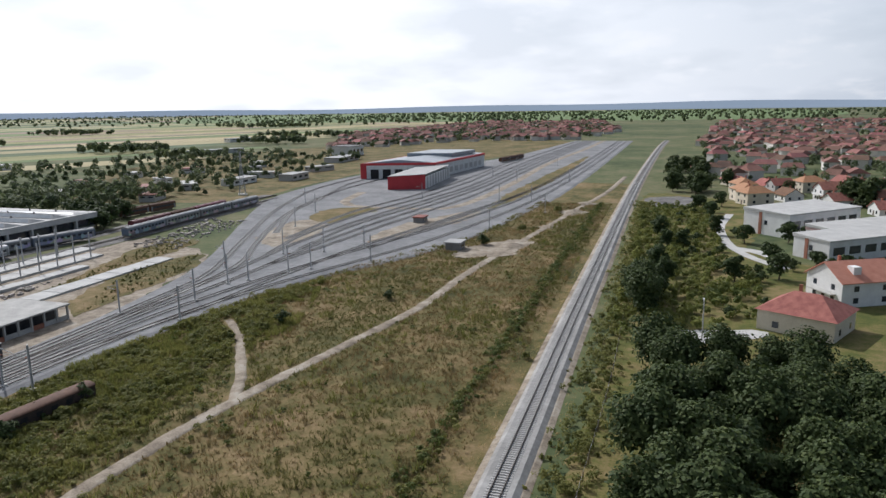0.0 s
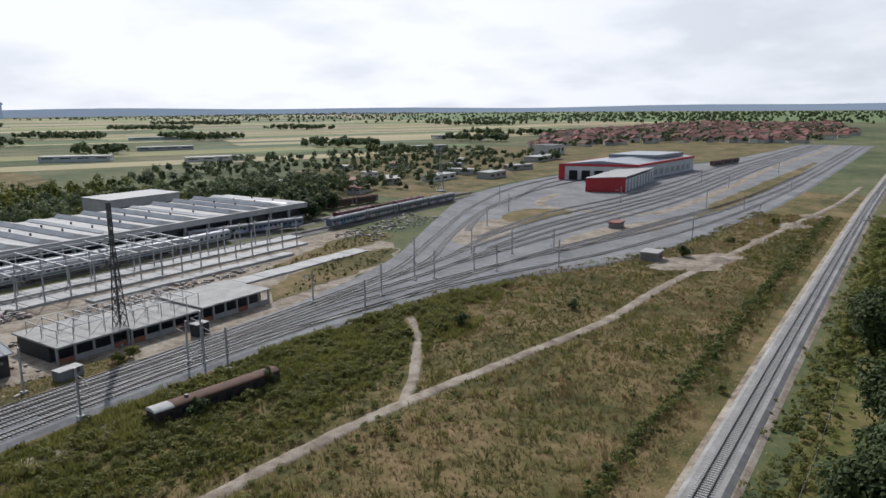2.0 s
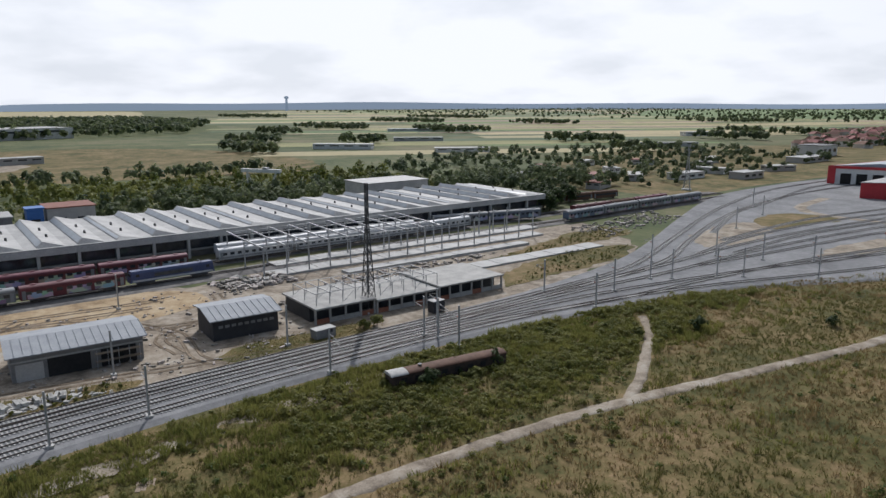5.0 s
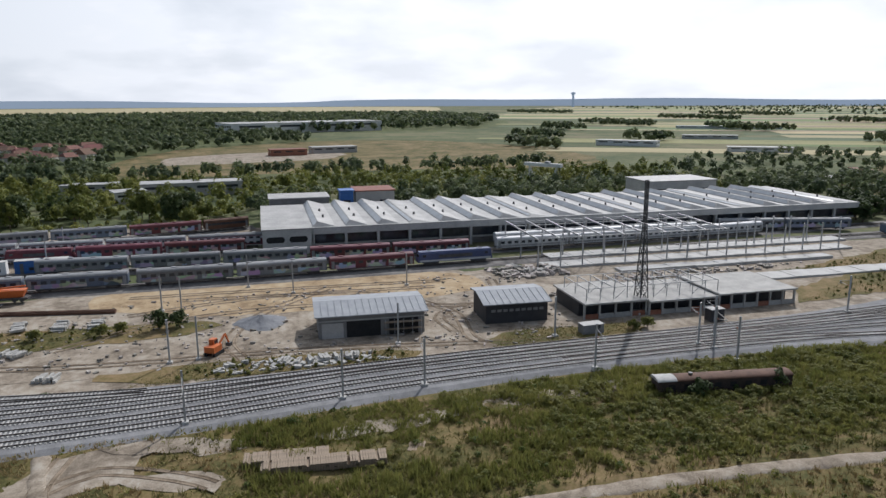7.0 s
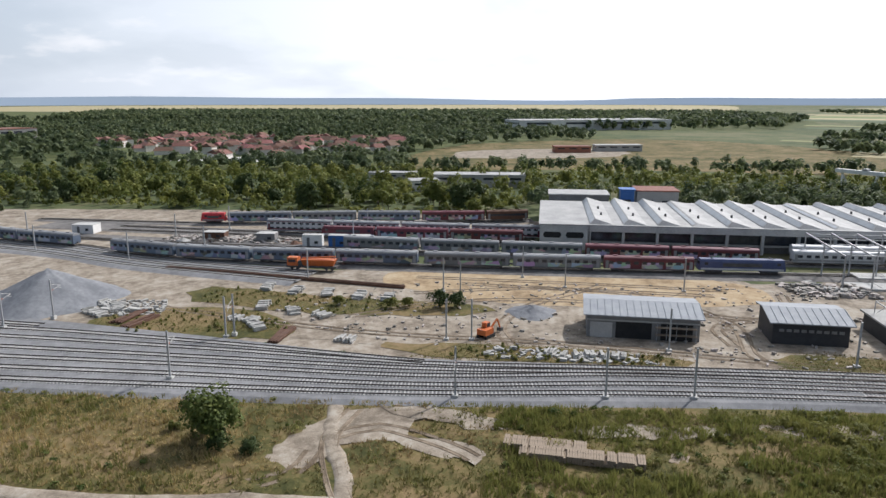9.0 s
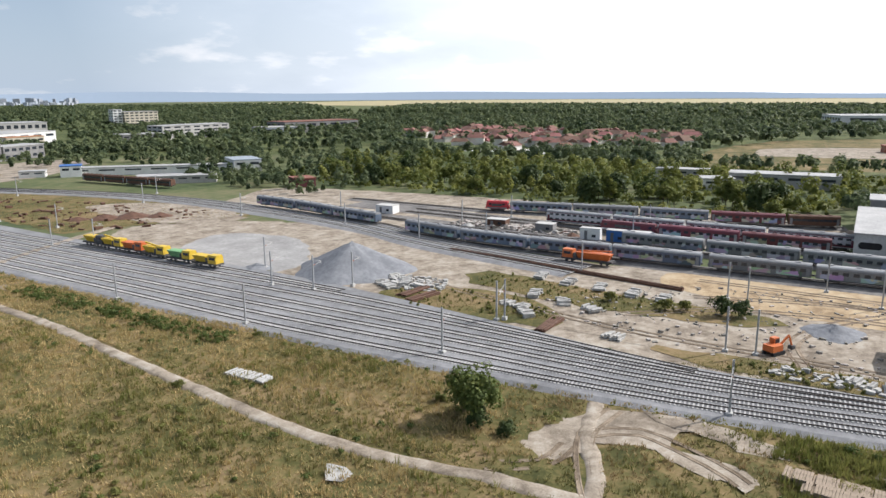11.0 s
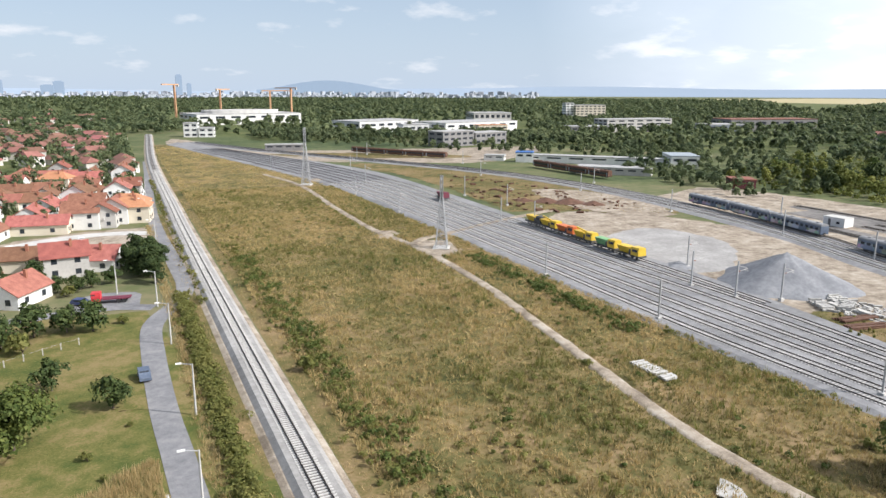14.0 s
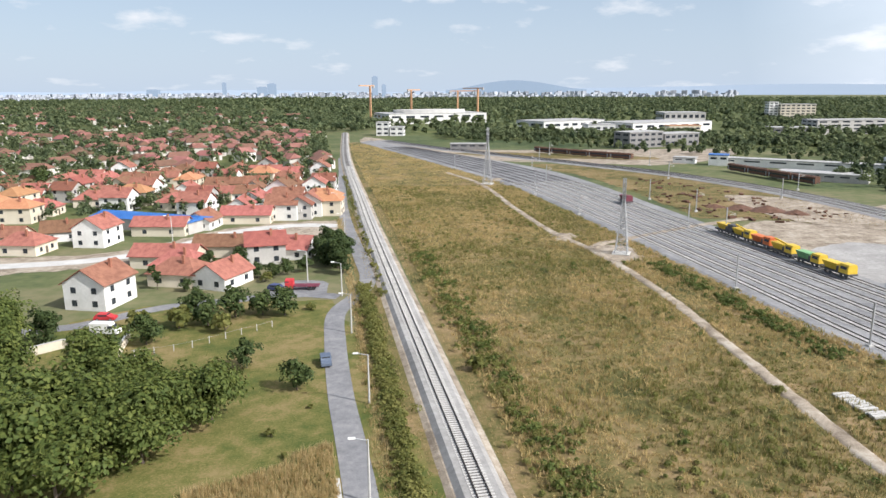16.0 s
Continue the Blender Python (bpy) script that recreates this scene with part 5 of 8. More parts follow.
for (x, y), lb, (p, q) in zip(yl, labels, paints):
    rail_machine(lb, p, q, 9.4, pose(x, y, ZM, 0, 0, 2), "jib" in lb or "conveyor" in lb)
rail_machine("orange rail-mounted work machine with a white cab", M_orange, M_orange, 14.0, pose(-158.3, -61, 0.35, 0, 0, 179), True)
rail_machine("dark red shunting locomotive on the yard track", M_redtrain, M_redtrain, 8.5, pose(*yard_point(-259, 0.72), ZM, 0, 0, -2))


# ---- overhead line masts ----
def mast(side=1, h=8.2, arm=True):
    ob = thing("catenary_mast", "slim grey overhead line mast on a concrete foot", "mast", "overhead line masts")
    part("foot", Shape().box(0, 0, -0.3, 0.9, 0.9, 0.75), M_concl, ob)
    part("pole", Shape().bar((0, 0, 0.3), (0, 0, h), 0.24, 0.3), M_steel, ob)
    if arm:
        a = Shape()
        a.bar((0, 0, h - 1.0), (side * 3.0, 0, h - 1.9), 0.09)
        a.bar((0, 0, h - 2.4), (side * 3.0, 0, h - 1.9), 0.09)
        a.bar((side * 2.0, 0, h - 2.1), (side * 3.2, 0, h - 2.5), 0.07)
        part("cantilever", a, M_concl, ob)
        part("insulator", Shape().tube((side * 0.25, 0, h - 2.35), (side * 0.8, 0, h - 2.28), 0.1), M_brick, ob)
    return ob


spots = [(-82.0, -60), (-81.2, -12.7), (-84.1, 10.2), (-85.8, 23.6), (-85.5, 53.6), (-82.6, 79.6), (-84.4, 120.5), (-79.8, 173.6), (-67, 188), (-46, 254),
         (-89.1, 79.5), (-92, 78.1), (-101.4, 121), (-83.7, 167.4), (-91.3, 135.1), (-93.4, 152.1), (-90.2, 157), (-87.5, 197), (-95.3, 83.8), (-99, 191),
         (-77.1, 206), (-106.1, 169.4), (-132.9, 277.8), (-31.8, 296.7), (-109.4, -101.2), (-104.5, -59), (-101.7, -106.5), (-100, -118)]
first = mast()
first.matrix_basis = pose(*spots[0], 0.35, 0, 0, 185)
plain = mast(arm=False)
plain.matrix_basis = pose(-103.8, 54, 0.05)
for k, (x, y) in enumerate(spots[1:]):
    copy_thing(first, pose(x, y, 0.35, 0, 0, 180 if k % 3 else 5))
for k, (x, y) in enumerate([(-76.4, -102), (-112, -132), (-100, -208), (-119, -237), (-115.8, -268), (-106.6, -197), (-74.5, -140), (-75, -240), (-74, -290), (-92, -330), (-60, -400), (-100, -380), (-120, -430), (-168, -200), (-170, -260), (-156, -330),
                            (-190, -170), (-192, -280), (-175, -390), (-140, -470), (-60, 330), (-44, 330), (-38, 420), (-70, 420), (-60, 520), (-150, 300), (-122, 240), (-100, 330), (-90, 440)]):
    copy_thing(first if k % 2 else plain, pose(x, y, 0.3, 0, 0, 180 * (k % 2)))
for x, y in [(-107.5, 23.4), (-142, -23.2), (-140, -18.9), (-158.4, -4.9), (-149.7, 5.7), (-150, 33.7), (-108.6, -13), (-107.9, -17.8), (-147.8, -58.8), (-103.5, -60.3), (-162.2, -116.7), (-168.8, -151), (-160, 120), (-175, -100), (-195, -120), (-196, -60), (-214, -110), (-215, -60)]:
    copy_thing(plain, pose(x, y, 0.05, 0, 0, 0))


# ---- heaps and stacks ----
def heap(name, x, y, r, h, material, label, category="heap", seed=1):
    rng = np.random.default_rng(seed)
    s = Shape()
    rings, n = 14, 40
    wob = [1 + 0.08 * math.sin(3 * a + 1) + 0.05 * math.sin(7 * a) for a in np.arange(n) * math.tau / n]
    s.v.append((0, 0, h))
    for i in range(1, rings + 1):
        for k in range(n):
            a = k * math.tau / n
            t = i / rings
            z = h * (1 - t) ** 1.08 * (1 if i > 1 else 0.97)
            s.v.append((math.cos(a) * r * t * wob[k] + rng.normal(0, 0.05), math.sin(a) * r * t * wob[k] + rng.normal(0, 0.05), max(z + rng.normal(0, 0.05) * (i < rings), -0.1) if i < rings else -0.1))
    s.f += [(0, 1 + k, 1 + (k + 1) % n) for k in range(n)]
    for i in range(rings - 1):
        o = 1 + i * n
        s.f += [(o + k, o + n + k, o + n + (k + 1) % n, o + (k + 1) % n) for k in range(n)]
    ob = part(name, s, material, smooth=True)
    ob.matrix_basis = pose(x, y, 0.05)
    return tagged(ob, label, category)


heap("stone_heap", -122.5, -111.5, 15.5, 7.6, M_heap, "large pale grey cone of crushed stone")
heap("stone_heap", -111, -134, 4, 1.6, M_heap, "small grey heap of crushed stone", seed=2)
heap("stone_heap", -128, -2, 5.5, 1.8, M_heap, "small grey heap of gravel on the site", seed=3)
for k, (x, y, r, h) in enumerate([(-139, -240, 6, 1.8), (-146, -234, 7, 2.2), (-152, -226, 5, 1.6), (-132, -246, 4, 1.2)]):
    heap("soil_heap", x, y, r, h, M_rust, "dark brown heap of old sleepers and soil", seed=10 + k)
for k, (x, y, r, h) in enumerate([(-57, -205, 5, 0.9), (-54, -199, 4, 0.8), (-71, -345, 6, 1.0), (-30, 222, 6, 1.4), (-20, 300, 8, 1.8), (-18, 330, 6, 1.2), (-24, 262, 5, 1.1)]):
    heap("soil_heap", x, y, r, h, M_dirt, "low heap of bare pinkish soil", seed=20 + k)


def pile(name, x, y, sx, sy, layers, bar_size, material, label, turn=0.0, seed=1, mess=0.12, category="stack"):
    """A stack of bars: each bar is a piece of its own."""
    rng = random.Random(seed)
    ob = thing(name, label, category, at=pose(x, y, 0.3 if x > -75 else 0.08, 0, 0, turn))
    bx, by, bz = bar_size
    me = Shape().box(0, 0, 0, bx, by, bz).mesh("bar")
    me.materials.append(material)
    nx, ny = max(1, int(sx / bx / 1.12)), max(1, int(sy / by / 1.08))
    for l in range(layers):
        for i in range(nx):
            for j in range(ny):
                if rng.random() < (0.12 + 0.1 * l if layers < 4 else 0.05 * l):
                    continue
                o = part("bar", me, material, ob)
                o.matrix_basis = pose((i - (nx - 1) / 2) * bx * 1.12 + rng.uniform(-mess, mess), (j - (ny - 1) / 2) * by * 1.08 + rng.uniform(-mess, mess), l * bz, 0, 0, rng.uniform(-40, 40) * mess)
    return ob


BAR = (0.3, 2.6, 0.24)
pile("sleeper_stack", -66.8, 1.0, 11, 2.6, 4, BAR, M_wood, "stack of old wooden sleepers in the grass", 86, 1, 0.02)
pile("sleeper_stack", -64.4, 5.6, 16, 2.6, 4, BAR, M_wood, "stack of old wooden sleepers in the grass", 86, 2, 0.02)
pile("sleeper_stack", -66.0, 18.0, 2.5, 2.6, 1, BAR, M_wood, "loose old wooden sleepers in the grass", 70, 3)
pile("concrete_sleeper_stack", -57.3, -81.5, 8.5, 2.8, 2, BAR, M_sleeper, "low stack of pale concrete sleepers in the meadow", 92, 4)
for k, (x, y, n, t) in enumerate([(-111.5, -58, 9, 40), (-114, -61, 7, 80), (-124, -61, 6, 10), (-121, -53, 4, 30), (-119, -46, 4, 60), (-139, -66, 6, 5), (-137, -58, 6, 0), (-136, -50, 6, 8), (-135, -42, 6, 3), (-134, -35, 6, 0), (-114, -95, 7, 60), (-118, -92, 6, 30), (-121, -96, 5, 70), (-102.5, 3, 4, 75), (-102.6, 8, 4, 100), (-102.7, 13, 5, 85), (-105, -37, 4, 80), (-160, 66, 5, 30), (-155, 70, 6, 70)]):
    pile("concrete_stack", x, y, n, 2.8, 2, (0.5, 2.4, 0.45), M_conc, "untidy stack of grey concrete beams", t, 40 + k, 0.35)
for k, (a, c) in enumerate([((-155.5, -101), (-150, -66)), ((-150, -66), (-144.5, -33))]):
    s = thing("rail_stack", "long row of rusty stacked rails", "rails", "rail stacks")
    for j in range(5):
        part("rail", Shape().bar((a[0] + j * 0.35, a[1], 0.35 + 0.2 * (j % 2)), (c[0] + j * 0.35, c[1], 0.35 + 0.2 * (j % 2)), 0.25, 0.5), M_rust, s)
for k, (x, y, t) in enumerate([(-112.5, -86, 82), (-105.8, -50, 88), (-110, -82, 80)]):
    pile("rail_stack", x, y, 3, 9, 2, (0.4, 9.0, 0.3), M_rust, "stack of rusty rails beside the track", t, 70 + k, 0.1, "rails")


def container(x, y, sx, sy, h, material, label, z=0.0):
    ob = thing("site_container", label, "container", "containers", at=pose(x, y, z, 0, 0, 4))
    part("body", Shape().box(0, 0, 0.1, sx, sy, h), material, ob)
    part("roof", Shape().box(0, 0, h + 0.1, sx + 0.15, sy + 0.15, 0.12), M_concl, ob)
    part("door", Shape().box(sx / 2 + 0.02, -sy / 5, 0.15, 0.06, 0.9, h * 0.8), M_greycar, ob)
    part("window", Shape().box(sx / 2 + 0.02, sy / 5, 1.1, 0.06, 1.2, 0.8), M_glass, ob)


container(-200, -155.5, 5, 7.5, 3.0, M_white, "white site cabin beside the sidings")
container(-189, -71, 2.6, 6.2, 3.6, M_white, "white site container between train rows")
container(-189.5, -63, 2.6, 5.8, 3.6, M_bluepaint, "pale blue site container between train rows")
container(-190, -56, 2.6, 6.0, 3.6, M_bluepaint, "blue site container between train rows")
container(-195, -106, 4, 7, 2.6, M_rust, "rusty store hut by the scrap heap")
container(-194, -88, 4, 6, 2.8, M_hutwall, "dark store hut by the scrap heap")
container(-104.4, 62, 2.3, 4.5, 1.8, M_greycar, "grey wrapped pallets beside the track")
container(-104.8, 90.5, 2.2, 3.2, 2.6, M_black, "dark equipment cabinet beside the track")
for k in range(14):
    r = random.Random(k)
    heap("scrap_heap", -192 - r.uniform(-3, 4), -118 + k * 3.1, r.uniform(1.6, 3.0), r.uniform(0.7, 1.6), r.choice([M_rust, M_conc, M_darkgravel]), "rubble and scrap heap between siding rows", seed=200 + k)


def excavator(x, y, turn):
    ob = thing("excavator", "small red-orange excavator on the site", "excavator", at=pose(x, y, 0.05, 0, 0, turn))
    for sx in (-0.9, 0.9):
        part("crawler", Shape().extrude([(sx - 0.25, 0), (sx + 0.25, 0), (sx + 0.25, 0.7), (sx - 0.25, 0.7)], -1.5, 1.5), M_tyre, ob)
    part("body", Shape().box(0, -0.3, 0.75, 2.1, 2.6, 1.1), M_orange, ob)
    part("cab", Shape().box(-0.5, 0.6, 1.2, 1.0, 1.3, 1.6), M_orange, ob)
    part("cab_window", Shape().box(-0.5, 0.75, 1.8, 1.06, 1.1, 0.8), M_glass, ob)
    part("boom", Shape().bar((0.4, 0.8, 1.5), (0.4, 3.2, 3.0), 0.3), M_orange, ob)
    part("arm", Shape().bar((0.4, 3.2, 3.0), (0.4, 4.2, 1.0), 0.25), M_orange, ob)
    part("bucket", Shape().box(0.4, 4.2, 0.3, 0.9, 0.8, 0.7), M_dsteel, ob)


excavator(-110.8, -10.4, 60)


# ---- red depot ----
def depot():
    ob = thing("red_depot", "large red and white railway depot with a pale metal roof", "depot")
    m = M_white
    part("wall", Shape().prism([(-172, 417), (-126, 430), (-117, 524), (-163, 520)], 0, 9.4), m, ob, "white panel walls")
    part("red_fascia", Shape().prism([(-172.4, 416.6), (-125.6, 429.6), (-116.6, 524.4), (-163.4, 520.4)], 9.0, 10.4), M_red, ob, "bright red fascia band")
    part("roof", Shape().add([(-171, 418, 10.45), (-127, 431, 10.45), (-118, 523, 10.45), (-162, 519, 10.45), (-149, 425, 12.4), (-140, 521, 12.4)], [(0, 4, 5, 3), (4, 1, 2, 5), (0, 1, 4), (2, 3, 5)]), M_sky_glass, ob, "pale blue-grey metal roof")
    part("roof_block", Shape().prism([(-160, 470), (-128, 474), (-122, 515), (-155, 512)], 11.2, 13.6), M_sky_glass, ob)
    part("red_gable", Shape().prism([(-172.6, 416.4), (-169, 417.4), (-169, 421), (-172.6, 421)], 0, 10.4), M_red, ob)
    for k in range(5):
        t0, t1 = 0.12 + k * 0.165, 0.12 + k * 0.165 + 0.11
        p0, p1 = (-172 + 46 * t0, 417 + 13 * t0), (-172 + 46 * t1, 417 + 13 * t1)
        # dark panel painted as the shade inside a track doorway
        part("doorway_shade", Shape().prism([(p0[0] + 0.1, p0[1] - 0.25), (p1[0] + 0.1, p1[1] - 0.25), (p1[0], p1[1] + 0.2), (p0[0], p0[1] + 0.2)], 0.05, 6.4), M_dark, ob)
    for k in range(9):
        t = 0.06 + k * 0.1
        part("wall_panel", Shape().prism([(-126 + 9 * t + 0.15, 430 + 94 * t), (-126 + 9 * (t + 0.06) + 0.15, 430 + 94 * (t + 0.06)), (-126 + 9 * (t + 0.06) - 0.1, 430 + 94 * (t + 0.06)), (-126 + 9 * t - 0.1, 430 + 94 * t)], 2.2, 5.6), M_greyw, ob)
    o2 = thing("red_canopy_hall", "low red fronted hall with a white ribbed side", "depot")
    q = [(-132, 364), (-112.5, 371), (-117.5, 434), (-137, 428)]
    part("wall", Shape().prism(q, 0, 7.3), M_white, o2)
    part("front", Shape().add([(-132.3, 363.6, 0), (-112.3, 370.7, 0), (-112.3, 370.7, 8.7), (-132.3, 363.6, 7.8), (-132.4, 364.0, 0), (-112.4, 371.1, 0), (-112.4, 371.1, 8.7), (-132.4, 364.0, 7.8)], [(0, 1, 2, 3), (7, 6, 5, 4), (3, 2, 6, 7), (1, 5, 6, 2), (0, 3, 7, 4)]), M_red, o2, "bright red front wall")
    part("roof", Shape().add([(-132.6, 363.4, 7.7), (-112.1, 370.4, 8.6), (-117.1, 434.6, 8.6), (-137.4, 428.4, 7.7), (-132.6, 363.4, 8.0), (-112.1, 370.4, 8.9), (-117.1, 434.6, 8.9), (-137.4, 428.4, 8.0)], [(3, 2, 1, 0), (4, 5, 6, 7), (0, 1, 5, 4), (1, 2, 6, 5), (2, 3, 7, 6), (3, 0, 4, 7)]), M_roofl, o2, "pale metal roof")
    for k in range(9):
        t0 = 0.05 + k * 0.105
        a = (-112.5 - 5 * t0, 371 + 63 * t0)
        part("side_panel", Shape().box(a[0] + 0.1, a[1] + 1.6, 0.5, 0.14, 2.2, 6.6), M_greyw, o2)


depot()
annex(-282, 630, 22, 26, 9, M_white, M_dsteel, "white flat-roofed building with dark window bands", "office_block", 3)
annex(-255, 560, 14, 40, 4, M_greyw, M_roofl, "low grey store building near the depot", "store_building", 4)
annex(-218, 410, 10, 22, 4, M_greyw, M_roofl, "low grey store building near the sidings", "store_building", 3)
annex(-240, 380, 9, 26, 3.6, M_white, M_roofl, "low white store building near the sidings", "store_building", 3)
annex(-47.5, 213, 5, 6, 2.6, M_hutwall, M_roofl, "small dark trackside hut with a pale flat roof", "trackside_hut", 1)
annex(-77, 262, 4, 6, 2.4, M_hutwall, M_tiledark, "small dark trackside hut", "trackside_hut", 1)


def rubble(name, outline, n, seed, label, size=(0.15, 0.6), material=None):
    """Loose stones, boards and lumps lying about, joined."""
    rng = np.random.default_rng(seed)
    s = Shape()
    for x, y in scatter(rng, outline, n):
        a = rng.uniform(*size)
        s.box(x, y, 0.05, a * rng.uniform(0.6, 2.2), a * rng.uniform(0.5, 1.2), a * rng.uniform(0.3, 0.8), rng.uniform(0, 3.1), rng.uniform(-0.2, 0.2))
    return tagged(part(name, s, material or M_rubble), label, "rubble", "", "stuff")


M_rubble = mat("mixed_rubble", (0.16, 0.13, 0.10), (0.46, 0.43, 0.39), 0.9, 0.9, 0.3, by="island", spread=0.5)
SITE = [(-101, 60), (-103, 0), (-107, -40), (-112, -60), (-130, -60), (-150, -30), (-158, 50), (-150, 66), (-130, 62)]
rubble("loose_rubble", SITE, 900, 301, "loose stones and boards on the building site")
rubble("loose_rubble", [(-148, 60), (-160, 58), (-162, 76), (-150, 78)], 220, 302, "broken concrete heaped at the steel frame", (0.4, 1.3))
rubble("loose_rubble", [(-128, 64), (-131, 64), (-146, 90), (-146, 150), (-138, 118), (-129, 116)], 420, 303, "broken concrete between slab and frame", (0.3, 1.0))
rubble("loose_rubble", [(-128, 66), (-130, 97), (-134, 97), (-133, 64)], 120, 309, "broken concrete and bent bars beside the ruin", (0.3, 1.0))
rubble("loose_rubble", [(-190, -122), (-198, -122), (-198, -78), (-189, -78)], 520, 304, "scrap and rubble between the siding rows", (0.4, 1.5))
rubble("loose_rubble", [(-140, 190), (-160, 190), (-170, 250), (-150, 250)], 300, 305, "rubble beside the stabling sidings", (0.3, 1.0))
rubble("loose_rubble", [(-112, -96), (-122, -100), (-126, -84), (-114, -80)], 200, 306, "broken concrete pieces beside the stone heap", (0.3, 1.1), M_conc)
rubble("loose_rubble", [(-99.5, -12), (-100, 22), (-104, 20), (-105, -8)], 160, 307, "broken concrete pieces beside the tracks", (0.3, 0.9), M_conc)
rubble("loose_rubble", [(-116, -230), (-122, -330), (-150, -330), (-170, -220), (-140, -205)], 150, 308, "old sleepers and debris on the grass island", (0.4, 1.4), M_rust)


def ruts(name, lines, z, label):
    """Wheel ruts: pairs of shallow pressed tracks with a raised rim."""
    s = Shape()
    for pts in lines:
        ln = curve(pts, 2.5)
        for o in (-0.95, 0.95):
            ribbon(s, ln, [(o - 0.38, z), (o - 0.26, z + 0.05), (o - 0.12, z + 0.008), (o + 0.12, z + 0.008), (o + 0.26, z + 0.05), (o + 0.38, z)])
    return setting(name, s, M_rut, label, "ruts")


M_rut = layered("churned_soil", [(0.36, (0.12, 0.09, 0.062)), (0.5, (0.2, 0.155, 0.11)), (0.64, (0.30, 0.24, 0.175))], 5, 1.2)
ruts("wheel_ruts", [[(-101, 58), (-105, 34), (-109, 4), (-110, -30), (-114, -55), (-122, -90)], [(-103, 40), (-108, 38), (-128, 38), (-146, 20), (-150, -20)], [(-128, 60), (-130, 40), (-138, 8), (-134, -20), (-120, -40)],
                    [(-112, 36), (-124, 36), (-134, 52), (-150, 56)], [(-106, -5), (-118, -8), (-134, -2), (-152, 14)], [(-140, -30), (-148, 0), (-147, 40)], [(-155, -32), (-154, 10), (-152, 44)]], 0.115, "wheel ruts churned into the site's soil")
ruts("wheel_ruts", [[(-51, -22), (-57, -25), (-66, -28), (-75, -27)], [(-66, -28), (-70, -22), (-66, -12), (-63, -8)], [(-52, -36), (-56, -30), (-62, -29)]], 0.29, "wheel ruts where the paths meet")


# ---- road and street furniture ----
ROAD = [(14.6, -40), (14.0, -66), (14.6, -84), (15.4, -100), (15.6, -122), (14.8, -140), (9.6, -153), (6.6, -166), (7.0, -190), (8.6, -250), (7.6, -314), (4.6, -390), (2, -480)]
r = Shape()
ribbon(r, curve(ROAD, 3), [(-1.95, 0.09), (1.95, 0.09)])
setting("road", r, M_asphalt, "narrow worn asphalt road along the railway", "road")
r = Shape()
ribbon(r, curve([(16.6, -58), (16.3, -66), (16.6, -76)], 3), [(-0.25, 0.06), (-0.25, 0.16), (0.25, 0.16), (0.25, 0.06)])
setting("kerb", r, M_concl, "broken pale kerb of the road", "kerb")
r = Shape()
ribbon(r, curve([(90, -138), (66, -141), (57.5, -146.5), (50.7, -151), (34.6, -154), (24, -156), (14, -152)], 4), [(-2.0, 0.07), (2.0, 0.07)])
setting("road", r, M_asphalt, "side street between garden and houses", "road")
patch("street_ground", [(120, -185), (80, -190), (64, -196), (37, -208), (14, -212), (13, -246), (45, -240), (62, -222), (80, -208), (120, -206)], 0.05, M_dirt, "wide unpaved street of pale soil and gravel", jitter=1.2, seed=31)
r = Shape()
ribbon(r, curve([(120, -196), (80, -199), (61, -211), (45, -232), (26, -240), (10, -236)], 4), [(-3, 0.09), (3, 0.09)])
setting("road", r, M_concl, "pale street through the housing area", "road")
patch("side_yard", [(17, -152), (17, -166), (27, -166), (29, -155)], 0.08, M_asphalt, "paved turning place by the road", jitter=0.4, seed=32)
patch("cul_de_sac", [(15.5, 137), (20, 133), (30, 137), (40, 144), (37, 147), (27, 144), (18, 142)], 0.07, M_concl, "pale gravel turning place", jitter=0.4, seed=33)
patch("yard_margin", [(-190, 300), (-190, 440), (-165, 540), (-124, 640), (-108, 900), (-300, 900), (-420, 560), (-300, 300)], 0.015, M_grass, "dry weedy ground round the depot", jitter=3, step=15, seed=38)
patch("gravel_pad", [(10, 330), (28, 326), (30, 364), (10, 360)], 0.06, M_darkgravel, "grey gravel patch beside the line", jitter=1.0, seed=34)
r = Shape()
ribbon(r, curve([(44, 311), (38.6, 280), (38, 255), (40, 236), (45, 220), (52, 208)], 4), [(-1.6, 0.07), (1.6, 0.07)])
ribbon(r, curve([(40, 236), (46, 232), (52, 222)], 3), [(-2.5, 0.08), (2.5, 0.08)])
setting("school_path", r, M_concl, "pale concrete path beside the white buildings", "path")


def street_lamp():
    ob = thing("street_lamp", "white street lamp on a concrete pole", "street lamp", "street lamps")
    part("pole", Shape().tube((0, 0, 0), (0, 0, 7.6), 0.16, 0.1), M_concl, ob)
    arm = part("arm", Shape().tube((0, 0, 7.5), (1.6, 0, 7.9), 0.05), M_steel, ob)
    part("lantern", Shape().box(1.75, 0, 7.82, 0.8, 0.3, 0.16), M_white, arm)
    return ob


lamp = street_lamp()
lamp.matrix_basis = pose(11.4, -95.9, 0.05)
for x, y in [(12.4, -127.3), (13.3, -152.2), (13.2, -70.5), (20.9, -165.7), (10.2, -215), (11, -260), (9, -310), (62, -222)]:
    copy_thing(lamp, pose(x, y, 0.05))
copy_thing(lamp, pose(26.7, 138.5, 0, 0, 0, 90))


